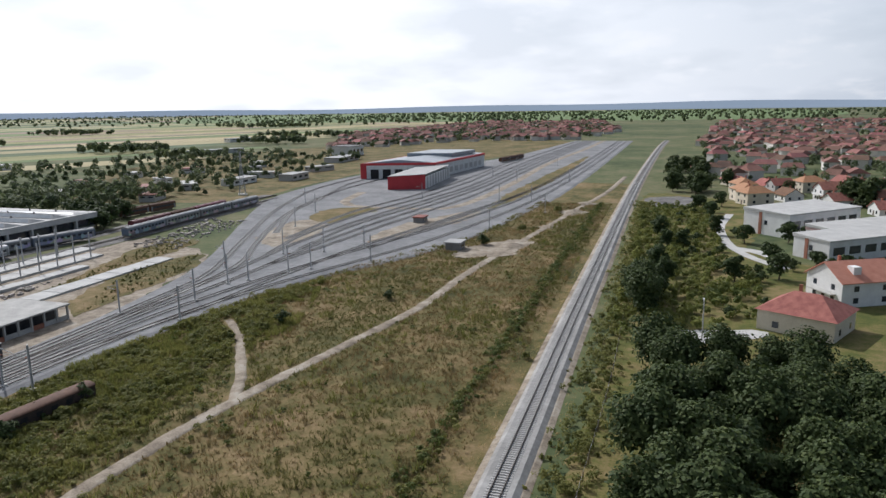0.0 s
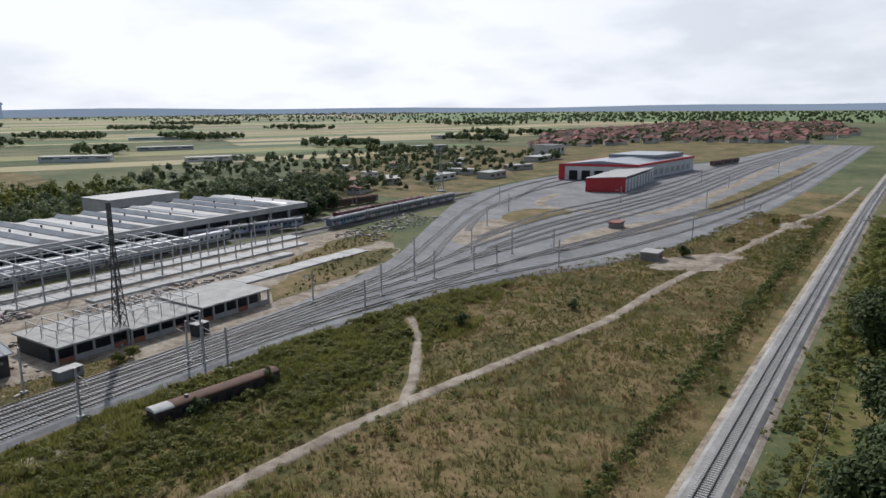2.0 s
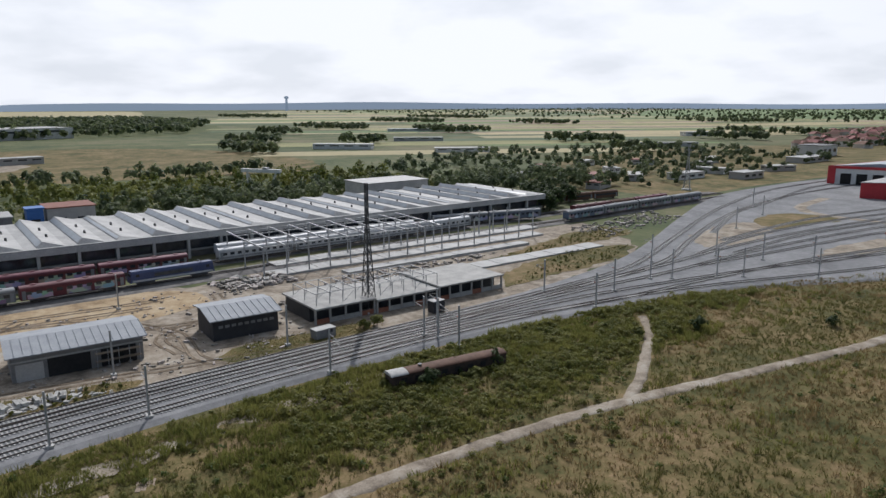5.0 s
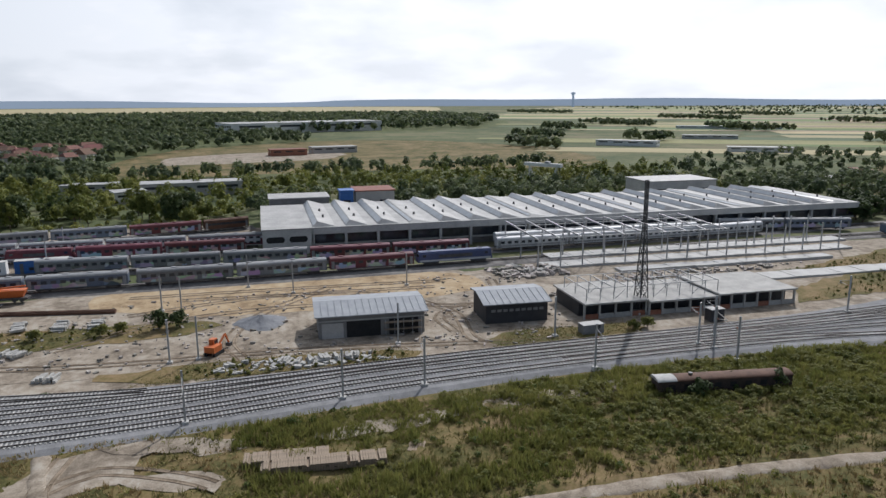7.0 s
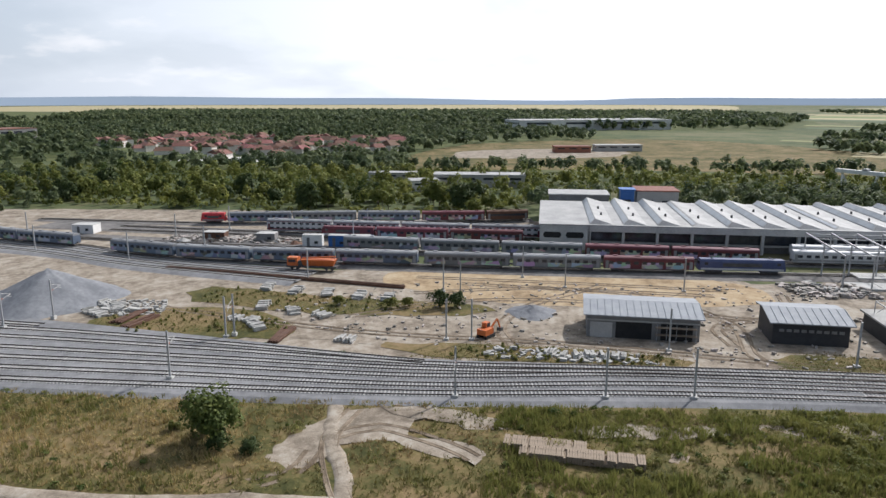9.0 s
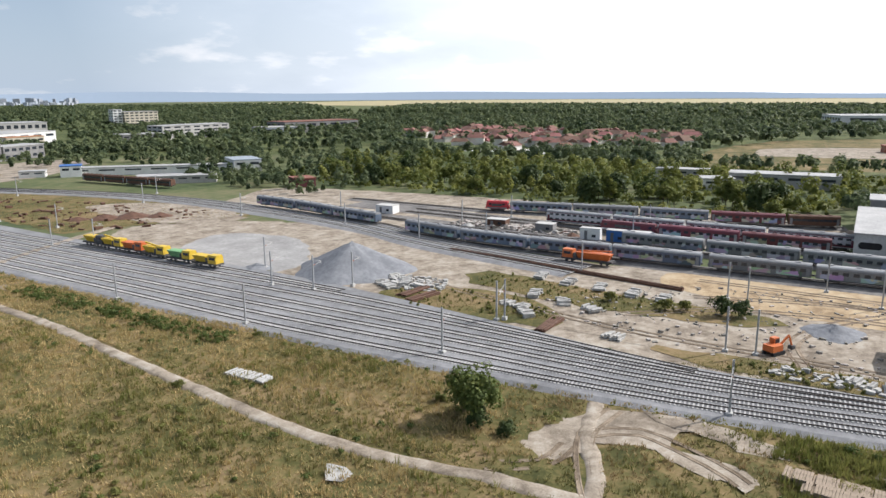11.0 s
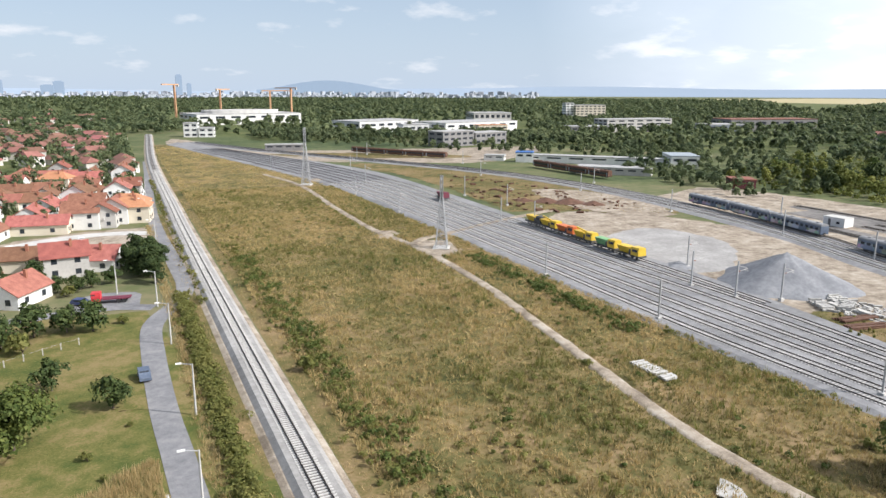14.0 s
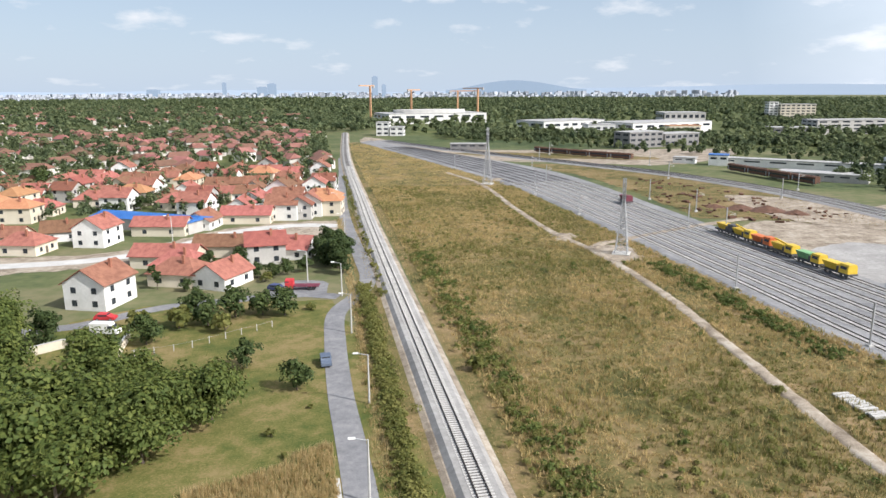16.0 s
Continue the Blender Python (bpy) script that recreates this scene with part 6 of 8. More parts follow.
def car(label, paint, length=4.2, van=False):
    ob = thing("parked_van" if van else "parked_car", label, "van" if van else "car", "parked vehicles")
    h, t = length / 2, 1.75 if not van else 2.3
    prof = [(-h, 0.35), (h, 0.35), (h, 0.8), (h - 0.9, 0.95), (h - 1.6, 1.45), (-h + 0.7, 1.48), (-h + 0.1, 0.95)] if not van else [(-h, 0.35), (h, 0.35), (h, 1.0), (h - 0.9, 1.2), (h - 1.5, t), (-h, t)]
    s = Shape()
    n = len(prof)
    s.add([(-0.86, y, z) for y, z in prof] + [(0.86, y, z) for y, z in prof], [(k, (k + 1) % n, (k + 1) % n + n, k + n) for k in range(n)] + [tuple(range(n))[::-1], tuple(range(n, 2 * n))])
    part("body", s, paint, ob)
    part("side_window", Shape().box(0, -0.25 if not van else h - 1.4, 1.02 if not van else 1.3, 1.76, length * 0.42 if not van else 0.9, 0.34 if not van else 0.55), M_glass, ob)
    part("windscreen", Shape().add([(-0.75, h - 0.98, 0.98), (0.75, h - 0.98, 0.98), (0.68, h - 1.56, 1.44), (-0.68, h - 1.56, 1.44)], [(0, 1, 2, 3)]), M_glass, ob) if not van else None
    for sx in (-0.8, 0.8):
        for y in (-h + 0.8, h - 0.8):
            wheel = part("wheel", Shape().tube((sx - 0.11, y, 0.32), (sx + 0.11, y, 0.32), 0.32, n=12), M_tyre, ob)
            part("rim", Shape().tube((sx - 0.12, y, 0.32), (sx + 0.12, y, 0.32), 0.19, n=10), M_steel, wheel)
    return ob


car("pale blue-grey car parked at the road's edge", M_bluegrey).matrix_basis = pose(17.4, -112.6, 0.09, 0, 0, 3)
car("red estate car parked by a house", M_red).matrix_basis = pose(60.4, -144.2, 0.09, 0, 0, 80)
car("dark car parked on the turning place", M_navy).matrix_basis = pose(27.8, -159.6, 0.09, 0, 0, 60)
car("white van parked by a garden wall", M_white, 5.4, True).matrix_basis = pose(58, -135.5, 0.05, 0, 0, 75)
wc = car("white car parked along the road", M_white)
wc.matrix_basis = pose(10.8, -272, 0.09)
for x, y in [(10.9, -285), (10.6, -298), (10.3, -319), (9.6, -332), (30, -229), (48, -224)]:
    copy_thing(wc, pose(x, y, 0.09, 0, 0, 5))


def flatbed():
    ob = thing("recovery_truck", "red flatbed recovery truck standing by the road", "truck", at=pose(21.8, -159.6, 0.09, 0, 0, -98))
    part("cab", Shape().extrude([(-1.1, 0.5), (1.1, 0.5), (1.1, 1.6), (0.95, 2.4), (-0.95, 2.4), (-1.1, 1.6)], 2.2, 4.0), M_red, ob)
    part("cab_window", Shape().box(0, 3.6, 1.5, 2.1, 0.9, 0.6), M_glass, ob)
    part("bed", Shape().box(0, -0.8, 0.85, 2.3, 5.8, 0.2), M_redtrain, ob)
    for sx in (-0.95, 0.95):
        for y in (-2.4, -1.3, 2.9):
            part("wheel", Shape().tube((sx - 0.14, y, 0.45), (sx + 0.14, y, 0.45), 0.45, n=12), M_tyre, ob)


flatbed()


def fence(points, gap, h, label, material, mesh=True):
    ob = thing("fence", label, "fence", "fences")
    ln = curve(points, 1.0)
    me = Shape().box(0, 0, 0, 0.14, 0.14, h).mesh("post")
    me.materials.append(material)
    last = None
    for x, y, a in along(ln, gap):
        part("post", me, material, ob).matrix_basis = pose(x, y, 0)
        if last and mesh:
            part("wire", Shape().bar((*last, h * 0.9), (x, y, h * 0.9), 0.02), M_steel, ob)
        last = (x, y)
    return ob


fence([(53, -121.5), (42.6, -124.1), (35.4, -128.6), (27.6, -133.6), (18.9, -137.2)], 3.2, 1.3, "row of white concrete fence posts with wire", M_concl)
fence([(10, 66), (11, 110), (10.5, 160)], 5, 1.6, "thin old fence posts along the trees", M_wood)
wall_thing = thing("garden_wall", "cream rendered garden wall with a flat coping", "wall")
for (xa, ya), (xb, yb) in [((74, -121), (63.4, -129)), ((63.4, -129), (57, -127)), ((52.5, -120.5), (53, -132)), ((57, -127), (52.5, -120.5))]:
    part("wall", Shape().bar((xa, ya, 0.8), (xb, yb, 0.8), 0.25, 1.6), M_cream, wall_thing)
    part("coping", Shape().bar((xa, ya, 1.66), (xb, yb, 1.66), 0.4, 0.1), M_concl, wall_thing)


# ---- houses ----
def house(label, w, d, h, rise, wall_mat, roof_mat, storeys=1, hip=False, balcony=False, chimney=True):
    """A gabled or hipped house; the ridge runs along y."""
    ob = thing("house", label, "house", "houses")
    wl_ = Shape()
    if hip:
        wl_.box(0, 0, 0, w, d, h)
    else:
        wl_.extrude([(-w / 2, 0), (w / 2, 0), (w / 2, h), (0, h + rise - 0.12), (-w / 2, h)], -d / 2, d / 2)
    part("wall", wl_, wall_mat, ob)
    e, k = 0.55, 0.18
    s = Shape()
    lo = h - e * rise / (w / 2)
    if hip:
        a, b_ = w / 2 + e, d / 2 + e
        q = max(0.2, d / 2 - w * 0.38)
        s.add([(-a, -b_, lo), (a, -b_, lo), (a, b_, lo), (-a, b_, lo), (0, -q, h + rise), (0, q, h + rise)], [(0, 1, 4), (1, 2, 5, 4), (2, 3, 5), (3, 0, 4, 5), (3, 2, 1, 0)])
    else:
        s.extrude([(w / 2 + e, lo), (w / 2 + e, lo + k), (0, h + rise + k), (-w / 2 - e, lo + k), (-w / 2 - e, lo), (0, h + rise)], -d / 2 - e, d / 2 + e)
    part("roof", s, roof_mat, ob)
    if chimney:
        part("chimney", Shape().box(w * 0.18, d * 0.15, h + rise * 0.4, 0.6, 0.6, rise * 0.6 + 0.9), M_brick, ob)
    for st in range(storeys):
        z = 0.9 + st * 2.8
        for y in (-d / 4, d / 4):
            part("window", Shape().box(0, y, z, w + 0.06, 1.3, 1.3), M_glass, ob)
        for x in (-w / 4, w / 4):
            part("window", Shape().box(x, 0, z, 1.2, d + 0.06, 1.3), M_glass, ob)
    part("door", Shape().box(0, d / 2, 0.05, 1.0, 0.1, 2.05), M_bark, ob)
    if balcony:
        part("balcony", Shape().box(0, d / 2 + 0.7, 2.7, w * 0.7, 1.4, 0.2), M_concl, ob)
        part("railing", Shape().box(0, d / 2 + 1.35, 2.9, w * 0.7, 0.08, 0.9), M_white, ob)
    return ob


A = house("white house with a red tiled gable roof", 9, 11, 3.2, 2.8, M_white, M_tile)
B = house("two-storey white house with a red tiled roof and balcony", 9.5, 11, 5.8, 3.0, M_white, M_tile, 2, balcony=True)
C = house("cream house with a hipped red tiled roof", 10, 12, 3.4, 2.8, M_cream, M_tile, 1, True)
D = house("grey house with a dark brown tiled roof", 9, 10, 5.4, 2.8, M_greyw, M_tiledark, 2)
E_ = house("long low house with a red tiled roof", 8, 17, 3.4, 2.4, M_cream, M_tile)
F = house("two-storey cream house with an orange tiled roof", 10, 13, 5.8, 2.6, M_cream, M_tileor, 2, True)
placed = {}


def set_house(proto, x, y, turn):
    m = pose(x, y, 0, 0, 0, turn)
    if proto.name in placed:
        copy_thing(proto, m)
    else:
        placed[proto.name] = True
        proto.matrix_basis = m


# near the road, seen closest
for p, x, y, t in [(B, 64.5, -157, 160), (A, 40.5, -168, 150), (C, 50.5, -172, 70), (D, 32, -190, 95), (E_, 43, -200, 80), (E_, 57, -190, 75), (A, 25, -194, 70), (C, 52, -181, 75),
                   (B, 83, -222, 165), (E_, 67, -234, 78), (A, 56, -243, 165), (E_, 42, -250, 80), (B, 30, -255, 80), (D, 24, -256, 170), (F, 15.5, -262, 80), (B, 20.5, -262, 170),
                   (C, 100, -214, 75), (E_, 112, -226, 80), (A, 96, -232, 100)]:
    set_house(p, x, y, t)
blue = thing("long_shed", "long shed with a bright blue metal roof", "shed", at=pose(73, -246, 0, 0, 0, 60))
part("wall", Shape().box(0, 0, 0, 12, 40, 3.8), M_greyw, blue)
part("roof", Shape().add([(-6.5, -20.5, 3.8), (6.5, -20.5, 3.8), (6.5, 20.5, 3.8), (-6.5, 20.5, 3.8), (0, -20.5, 5.2), (0, 20.5, 5.2)], [(0, 4, 5, 3), (4, 1, 2, 5), (0, 1, 4), (2, 3, 5)]), M_bluepaint, blue)
part("door", Shape().box(6.02, 5, 0.05, 0.1, 4, 3.2), M_dsteel, blue)

hr = random.Random(11)
for y in range(-275, -415, -17):
    for x in range(16, 260, 15):
        if hr.random() < 0.26:
            continue
        set_house(hr.choice([A, A, B, C, C, D, E_, F]), x + (0 if y > -420 else (y + 420) * 0.03) + hr.uniform(-3, 3), y + x * 0.08 + hr.uniform(-3, 3), hr.choice([80, 170]) + hr.uniform(-8, 8))
# beyond the white buildings at the other end
big = house("large white house with salmon tiled gables and dormer", 12, 15, 6.0, 3.6, M_white, mat("salmon_roof_tiles", (0.50, 0.19, 0.12), (0.62, 0.28, 0.19), 1.6, 0.8, 0.4), 2, balcony=True)
big.matrix_basis = pose(61.5, 178, 0, 0, 0, 118)
part("dormer", Shape().box(-3.2, 2.5, 7.2, 2.2, 2.0, 1.8), M_white, big)
near = house("house with a broad hipped red roof behind trees", 13, 15, 4.6, 3.2, M_cream, M_tile, 1, True)
near.matrix_basis = pose(47.5, 151, 0, 0, 0, 62)
for y in range(305, 430, 19):
    for x in range(56, 210, 17):
        if hr.random() < 0.3 or (x < 100 and y < 330) or x < 30 + (y - 300) * 0.02:
            continue
        set_house(hr.choice([A, B, C, D, D, E_, F]), x + hr.uniform(-4, 4) - (y - 300) * 0.03, y + hr.uniform(-4, 4), hr.choice([20, 110]) + hr.uniform(-10, 10))


def white_hall(x, y, sx, sy, h, turn, label, stripe):
    ob = thing("school_hall", label, "building", "white halls", at=pose(x, y, 0, 0, 0, turn))
    part("wall", Shape().box(0, 0, 0, sx, sy, h), M_white, ob)
    part("roof", Shape().add([(-sx / 2 - 0.3, -sy / 2 - 0.3, h), (sx / 2 + 0.3, -sy / 2 - 0.3, h), (sx / 2 + 0.3, sy / 2 + 0.3, h), (-sx / 2 - 0.3, sy / 2 + 0.3, h), (-sx / 2 - 0.3, -sy / 2 - 0.3, h + 0.5), (sx / 2 + 0.3, -sy / 2 - 0.3, h + 0.5), (sx / 2 + 0.3, sy / 2 + 0.3, h + 1.0), (-sx / 2 - 0.3, sy / 2 + 0.3, h + 1.0)], [(3, 2, 1, 0), (4, 5, 6, 7), (0, 1, 5, 4), (1, 2, 6, 5), (2, 3, 7, 6), (3, 0, 4, 7)]), M_slab, ob, "pale flat roof")
    if stripe:
        part("pink_fascia", Shape().box(0, 0, h - 1.0, sx + 0.2, sy + 0.2, 1.0), mat("pink_fascia", (0.5, 0.33, 0.31), (0.6, 0.42, 0.39), 3, 0.8, 0.1), ob)
    for k in range(6):
        part("window", Shape().box(-sx / 2 + (k + 0.6) * sx / 6.3, -sy / 2, h * 0.35, sx / 9, 0.1, h * 0.38), M_glass, ob)
    part("window", Shape().box(-sx / 2, 0, h * 0.45, 0.12, 1.2, 1.6), M_glass, ob)
    part("pilaster", Shape().box(-sx / 2 - 0.1, sy * 0.12, 0, 0.25, 1.2, h), M_brick, ob)


white_hall(66, 277, 38, 19, 8, 44, "large white sports hall with a pale flat roof", False)
white_hall(84, 258, 40, 16, 5.5, 38, "long white school wing with a pink fascia", True)
white_hall(76, 236, 40, 13, 6.2, 38, "long white school wing with a flat roof", False)


def block(x, y, sx, sy, h, turn, wall_mat, label, floors=3, bays=6, name="flat_roofed_building", category="building", roof_mat=None):
    ob = thing(name, label, category, at=pose(x, y, 0, 0, 0, turn))
    part("wall", Shape().box(0, 0, 0, sx, sy, h), wall_mat, ob)
    part("roof", Shape().box(0, 0, h, sx + 0.6, sy + 0.6, 0.5), roof_mat or M_roofl, ob)
    nx, ny = min(7, max(2, int(sx / 6))), min(4, max(2, int(sy / 8)))
    zh = h / floors * (0.42 if floors > 1 else 0.2)
    for f in range(floors):
        z = h * (f + (0.35 if floors > 1 else 0.62)) / floors
        for k in range(nx):
            part("window", Shape().box(-sx / 2 + sx * (k + 0.5) / nx, 0, z, sx / nx * 0.62, sy + 0.15, zh), M_glass, ob)
        for k in range(ny):
            part("window", Shape().box(0, -sy / 2 + sy * (k + 0.5) / ny, z, sx + 0.15, sy / ny * 0.62, zh), M_glass, ob)
    return ob


# works and halls beyond the yard
def facade(p0, p1, depth, h, wall_mat, label, floors=1, roof_mat=None, name="flat_roofed_building"):
    """A block whose front runs from p0 to p1; it reaches back from the yard."""
    dx, dy = p1[0] - p0[0], p1[1] - p0[1]
    w = math.hypot(dx, dy)
    nx, ny = dy / w, -dx / w
    if nx * p0[0] + ny * p0[1] < 0:
        nx, ny = -nx, -ny
    return block((p0[0] + p1[0] + nx * depth) / 2, (p0[1] + p1[1] + ny * depth) / 2, w, depth, h, math.degrees(math.atan2(dy, dx)), wall_mat, label, floors, name=name, roof_mat=roof_mat)


arena = facade((-76, -935), (-212, -958), 80, 13, M_white, "broad white hall under construction")
part("upper_ring", Shape().prism([(52 * math.cos(k * math.tau / 20), 26 * math.sin(k * math.tau / 20)) for k in range(20)], 13.4, 17.5), M_concl, arena, "pale raised ring of the roof")
facade((-40.6, -709), (-53, -706), 14, 13, M_white, "white office tower at the yard's end", 3)
facade((-53.5, -705), (-67, -702), 14, 8.5, M_white, "white office wing at the yard's end", 2)
facade((-81, -527), (-107, -520), 9, 4.4, M_hutwall, "low dark trackside building with a grey flat roof")
facade((-205, -684), (-280, -712), 46, 12.5, M_white, "large white warehouse beyond the yard")
facade((-238, -650), (-264, -646), 26, 10.5, M_white, "white warehouse beyond the trees")
facade((-286, -655), (-385, -682), 50, 11, M_white, "long white works hall beyond the trees")
facade((-372, -760), (-417, -750), 40, 17, M_greyw, "tall grey works hall beyond the trees", 2)
facade((-316, -640), (-348, -638), 14, 9, M_cream, "small pale orange-roofed works building", 1, M_tileor)
# next two: darker wall grey stands for the shade within open floors
facade((-215, -506), (-247, -516), 18, 11.8, M_hutwall, "bare concrete frame building with open floors", 3)
facade((-249, -517), (-284, -528), 18, 9.5, M_hutwall, "bare concrete building with open floors", 2)
facade((-602, -881), (-647, -870), 26, 22, M_cream, "pale multi-storey block above the trees", 6)
facade((-592, -892), (-604, -889), 16, 25, M_white, "pale narrow stair tower above the trees", 7)
facade((-455, -614), (-537, -608), 26, 13.5, M_greyw, "long grey office building among trees", 4)
facade((-400, -600), (-440, -590), 22, 8, M_hutwall, "grey works shed with a pale roof")
facade((-545, -560), (-585, -550), 30, 9, M_sky_glass, "blue-grey hall among trees")
facade((-590, -575), (-690, -548), 40, 13, M_hutwall, "long dark hall with a reddish roof", 1, M_tiledark)
facade((-214, -386), (-282, -316), 9, 4.2, M_white, "long low white building with a flat roof")
facade((-208, -318), (-236, -290), 12, 3.6, M_conc, "low concrete loading dock with a pale roof")
facade((-196, -402), (-206, -394), 8, 3.2, M_white, "small white cabin with a flat roof")
facade((-209, -384), (-218, -378), 9, 6.0, M_white, "small white cabin with a blue roof", 1, M_bluepaint)
block(-285, -322, 16, 24, 7, 150, M_white, "white hall with a pale blue roof", 1, roof_mat=M_sky_glass)
block(-246, -240, 10, 12, 4, 150, M_redtrain, "small dark red hut among bushes", 1, roof_mat=M_tiledark)
block(-352, -34, 14, 48, 6, 4, M_greyw, "long grey workshop among trees", 1)
block(-368, -84, 10, 26, 4.5, 4, M_greyw, "low shed with a pale roof among trees", 1)
block(-330, -60, 12, 14, 5, 20, M_white, "pale shed among trees", 1)
block(-594, 22, 14, 30, 5, 10, M_brick, "low building with a reddish roof", 1, roof_mat=M_tiledark)
block(-616, 62, 14, 40, 5, 10, M_greyw, "low dark shed in the fields", 1)
block(-1050, 60, 70, 230, 14, 20, M_white, "very long white greenhouse hall at the wood's edge", 1)
block(-620, 352, 14, 60, 5, -45, M_white, "long white farm shed in the fields", 1)
block(-510, 418, 12, 52, 4, -30, M_white, "long white farm shed in the fields", 1)
block(-700, 500, 12, 60, 4, -30, M_concl, "pale greenhouse in the fields", 1)
block(-440, 640, 10, 60, 4, -30, M_concl, "pale greenhouse in the fields", 1)
block(-930, 690, 16, 150, 4, -30, M_white, "long white greenhouse roof in the fields", 1)
block(-560, 880, 14, 60, 5, -20, M_white, "white farm shed in the fields", 1)
for k, (x, y) in enumerate([(-300, 300), (-270, 330), (-255, 350), (-290, 370), (-330, 350), (-250, 420), (-280, 460), (-320, 440), (-230, 470), (-340, 400), (-240, 300), (-300, 500)]):
    block(x, y, 8, 12 + 5 * (k % 3), 3.5, 20 * k, M_white if k % 2 else M_greyw, "small store shed among trees", 1, roof_mat=(M_roofl, M_tiledark, M_concl)[k % 3])

# tall cranes and towers far off
M_cranepaint = mat("faded_orange_crane_paint", (0.45, 0.24, 0.12), (0.55, 0.31, 0.17), 3.0, 0.6, 0.05)
for x, y, h in [(-58, -1010, 50), (-122, -1060, 44), (-196, -1080, 42), (-226, -1075, 46)]:
    cr = thing("tower_crane", "tall orange tower crane at a far site", "crane", "tower cranes", at=pose(x, y, 0, 0, 0, 30 * h))
    part("mast", Shape().box(0, 0, 0, 2.2, 2.2, h), M_cranepaint, cr)
    part("jib", Shape().bar((-12, 0, h), (34, 0, h), 1.4), M_cranepaint, cr)
    part("counterweight", Shape().box(-11, 0, h - 3, 3, 2, 3), M_conc, cr)

wt = thing("water_tower", "far water tower with a broad head on the horizon, painted in haze", "water tower", at=pose(-3800, 1747, 0))
# shaft and tank take the far hill's painted haze and glow
part("shaft", Shape().tube((0, 0, 0), (0, 0, 66), 8, 6, 12), M_far_haze, wt)
part("tank", Shape().tube((0, 0, 66), (0, 0, 76), 9, 14, 16), M_far_haze, wt)
part("tank_roof", Shape().tube((0, 0, 76), (0, 0, 82), 14, 5, 16), M_far_haze, wt)

# gantry crane behind the hall
gc = thing("gantry_crane", "white gantry crane behind the workshop hall", "crane", at=pose(-350, 152, 0, 0, 0, 35))
for sx in (-9, 9):
    for sy in (-3, 3):
        part("leg", Shape().bar((sx + (2 if sx < 0 else -2), sy, 0), (sx, 0, 9), 0.8), M_white, gc)
part("girder", Shape().box(0, 0, 9, 24, 2.4, 1.8), M_white, gc)
part("trolley", Shape().box(3, 0, 10.8, 2.5, 2.6, 1.0), M_steel, gc)


# ---- far town, city and hills ----
def town(name, outline, n, seed, label):
    rng = np.random.default_rng(seed)
    walls, roofs = Shape(), Shape()
    for x, y in scatter(rng, outline, n):
        w, d, h, t = rng.uniform(8, 12), rng.uniform(9, 15), rng.uniform(3, 6.5), rng.uniform(0, math.pi)
        walls.box(x, y, 0, w, d, h, t)
        c, s_ = math.cos(t), math.sin(t)
        q = [(-w * 0.56, -d * 0.55, h), (w * 0.56, -d * 0.55, h), (w * 0.56, d * 0.55, h), (-w * 0.56, d * 0.55, h), (0, -d * 0.4, h + 3), (0, d * 0.4, h + 3)]
        roofs.add([(x + a * c - b2 * s_, y + a * s_ + b2 * c, z) for a, b2, z in q], [(0, 4, 5, 3), (4, 1, 2, 5), (0, 1, 4), (2, 3, 5)])
    tagged(part(name + "_walls", walls, M_town_wall), "pale walls of " + label, "town", "", "stuff")
    tagged(part(name + "_roofs", roofs, M_town_roof), "red roofs of " + label, "town", "", "stuff")


M_town_wall = mat("town_walls", (0.5, 0.47, 0.42), (0.66, 0.63, 0.58), 30, 0.9, 0.0, by="island", spread=0.25)
M_town_roof = mat("town_roofs", (0.15, 0.068, 0.05), (0.25, 0.118, 0.088), 30, 0.9, 0.0, by="island", spread=0.4)
HOMES_S = [(14, -418), (300, -390), (420, -700), (330, -760), (12, -760)]
HOMES_N = [(40, 435), (215, 430), (330, 560), (330, 900), (50, 900)]
TOWN_S = [(12, -760), (330, -700), (900, -900), (1100, -1900), (300, -2000), (40, -1250)]
TOWN_SE = [(330, -250), (330, -760), (900, -900), (800, -300)]
TOWN_N = [(330, 320), (60, 900), (120, 1700), (900, 1900), (1100, 500)]
TOWN_NW = [(-330, 690), (-240, 880), (-90, 920), (-60, 1200), (-150, 1800), (-420, 1700), (-480, 1050)]
TOWN_W = [(-480, -240), (-560, -110), (-700, -150), (-760, -420), (-600, -440)]
town("suburb", HOMES_S, 230, 46, "the suburb beside the line")
town("suburb", HOMES_N, 200, 47, "the suburb beyond the white halls")
town("town", TOWN_S, 240, 41, "a far suburb")
town("town", TOWN_SE, 420, 42, "a suburb beyond the road")
town("town", TOWN_N, 1500, 43, "a suburb along the line")
town("town", TOWN_NW, 620, 44, "a village beyond the depot")
town("town", TOWN_W, 150, 45, "a village among trees")

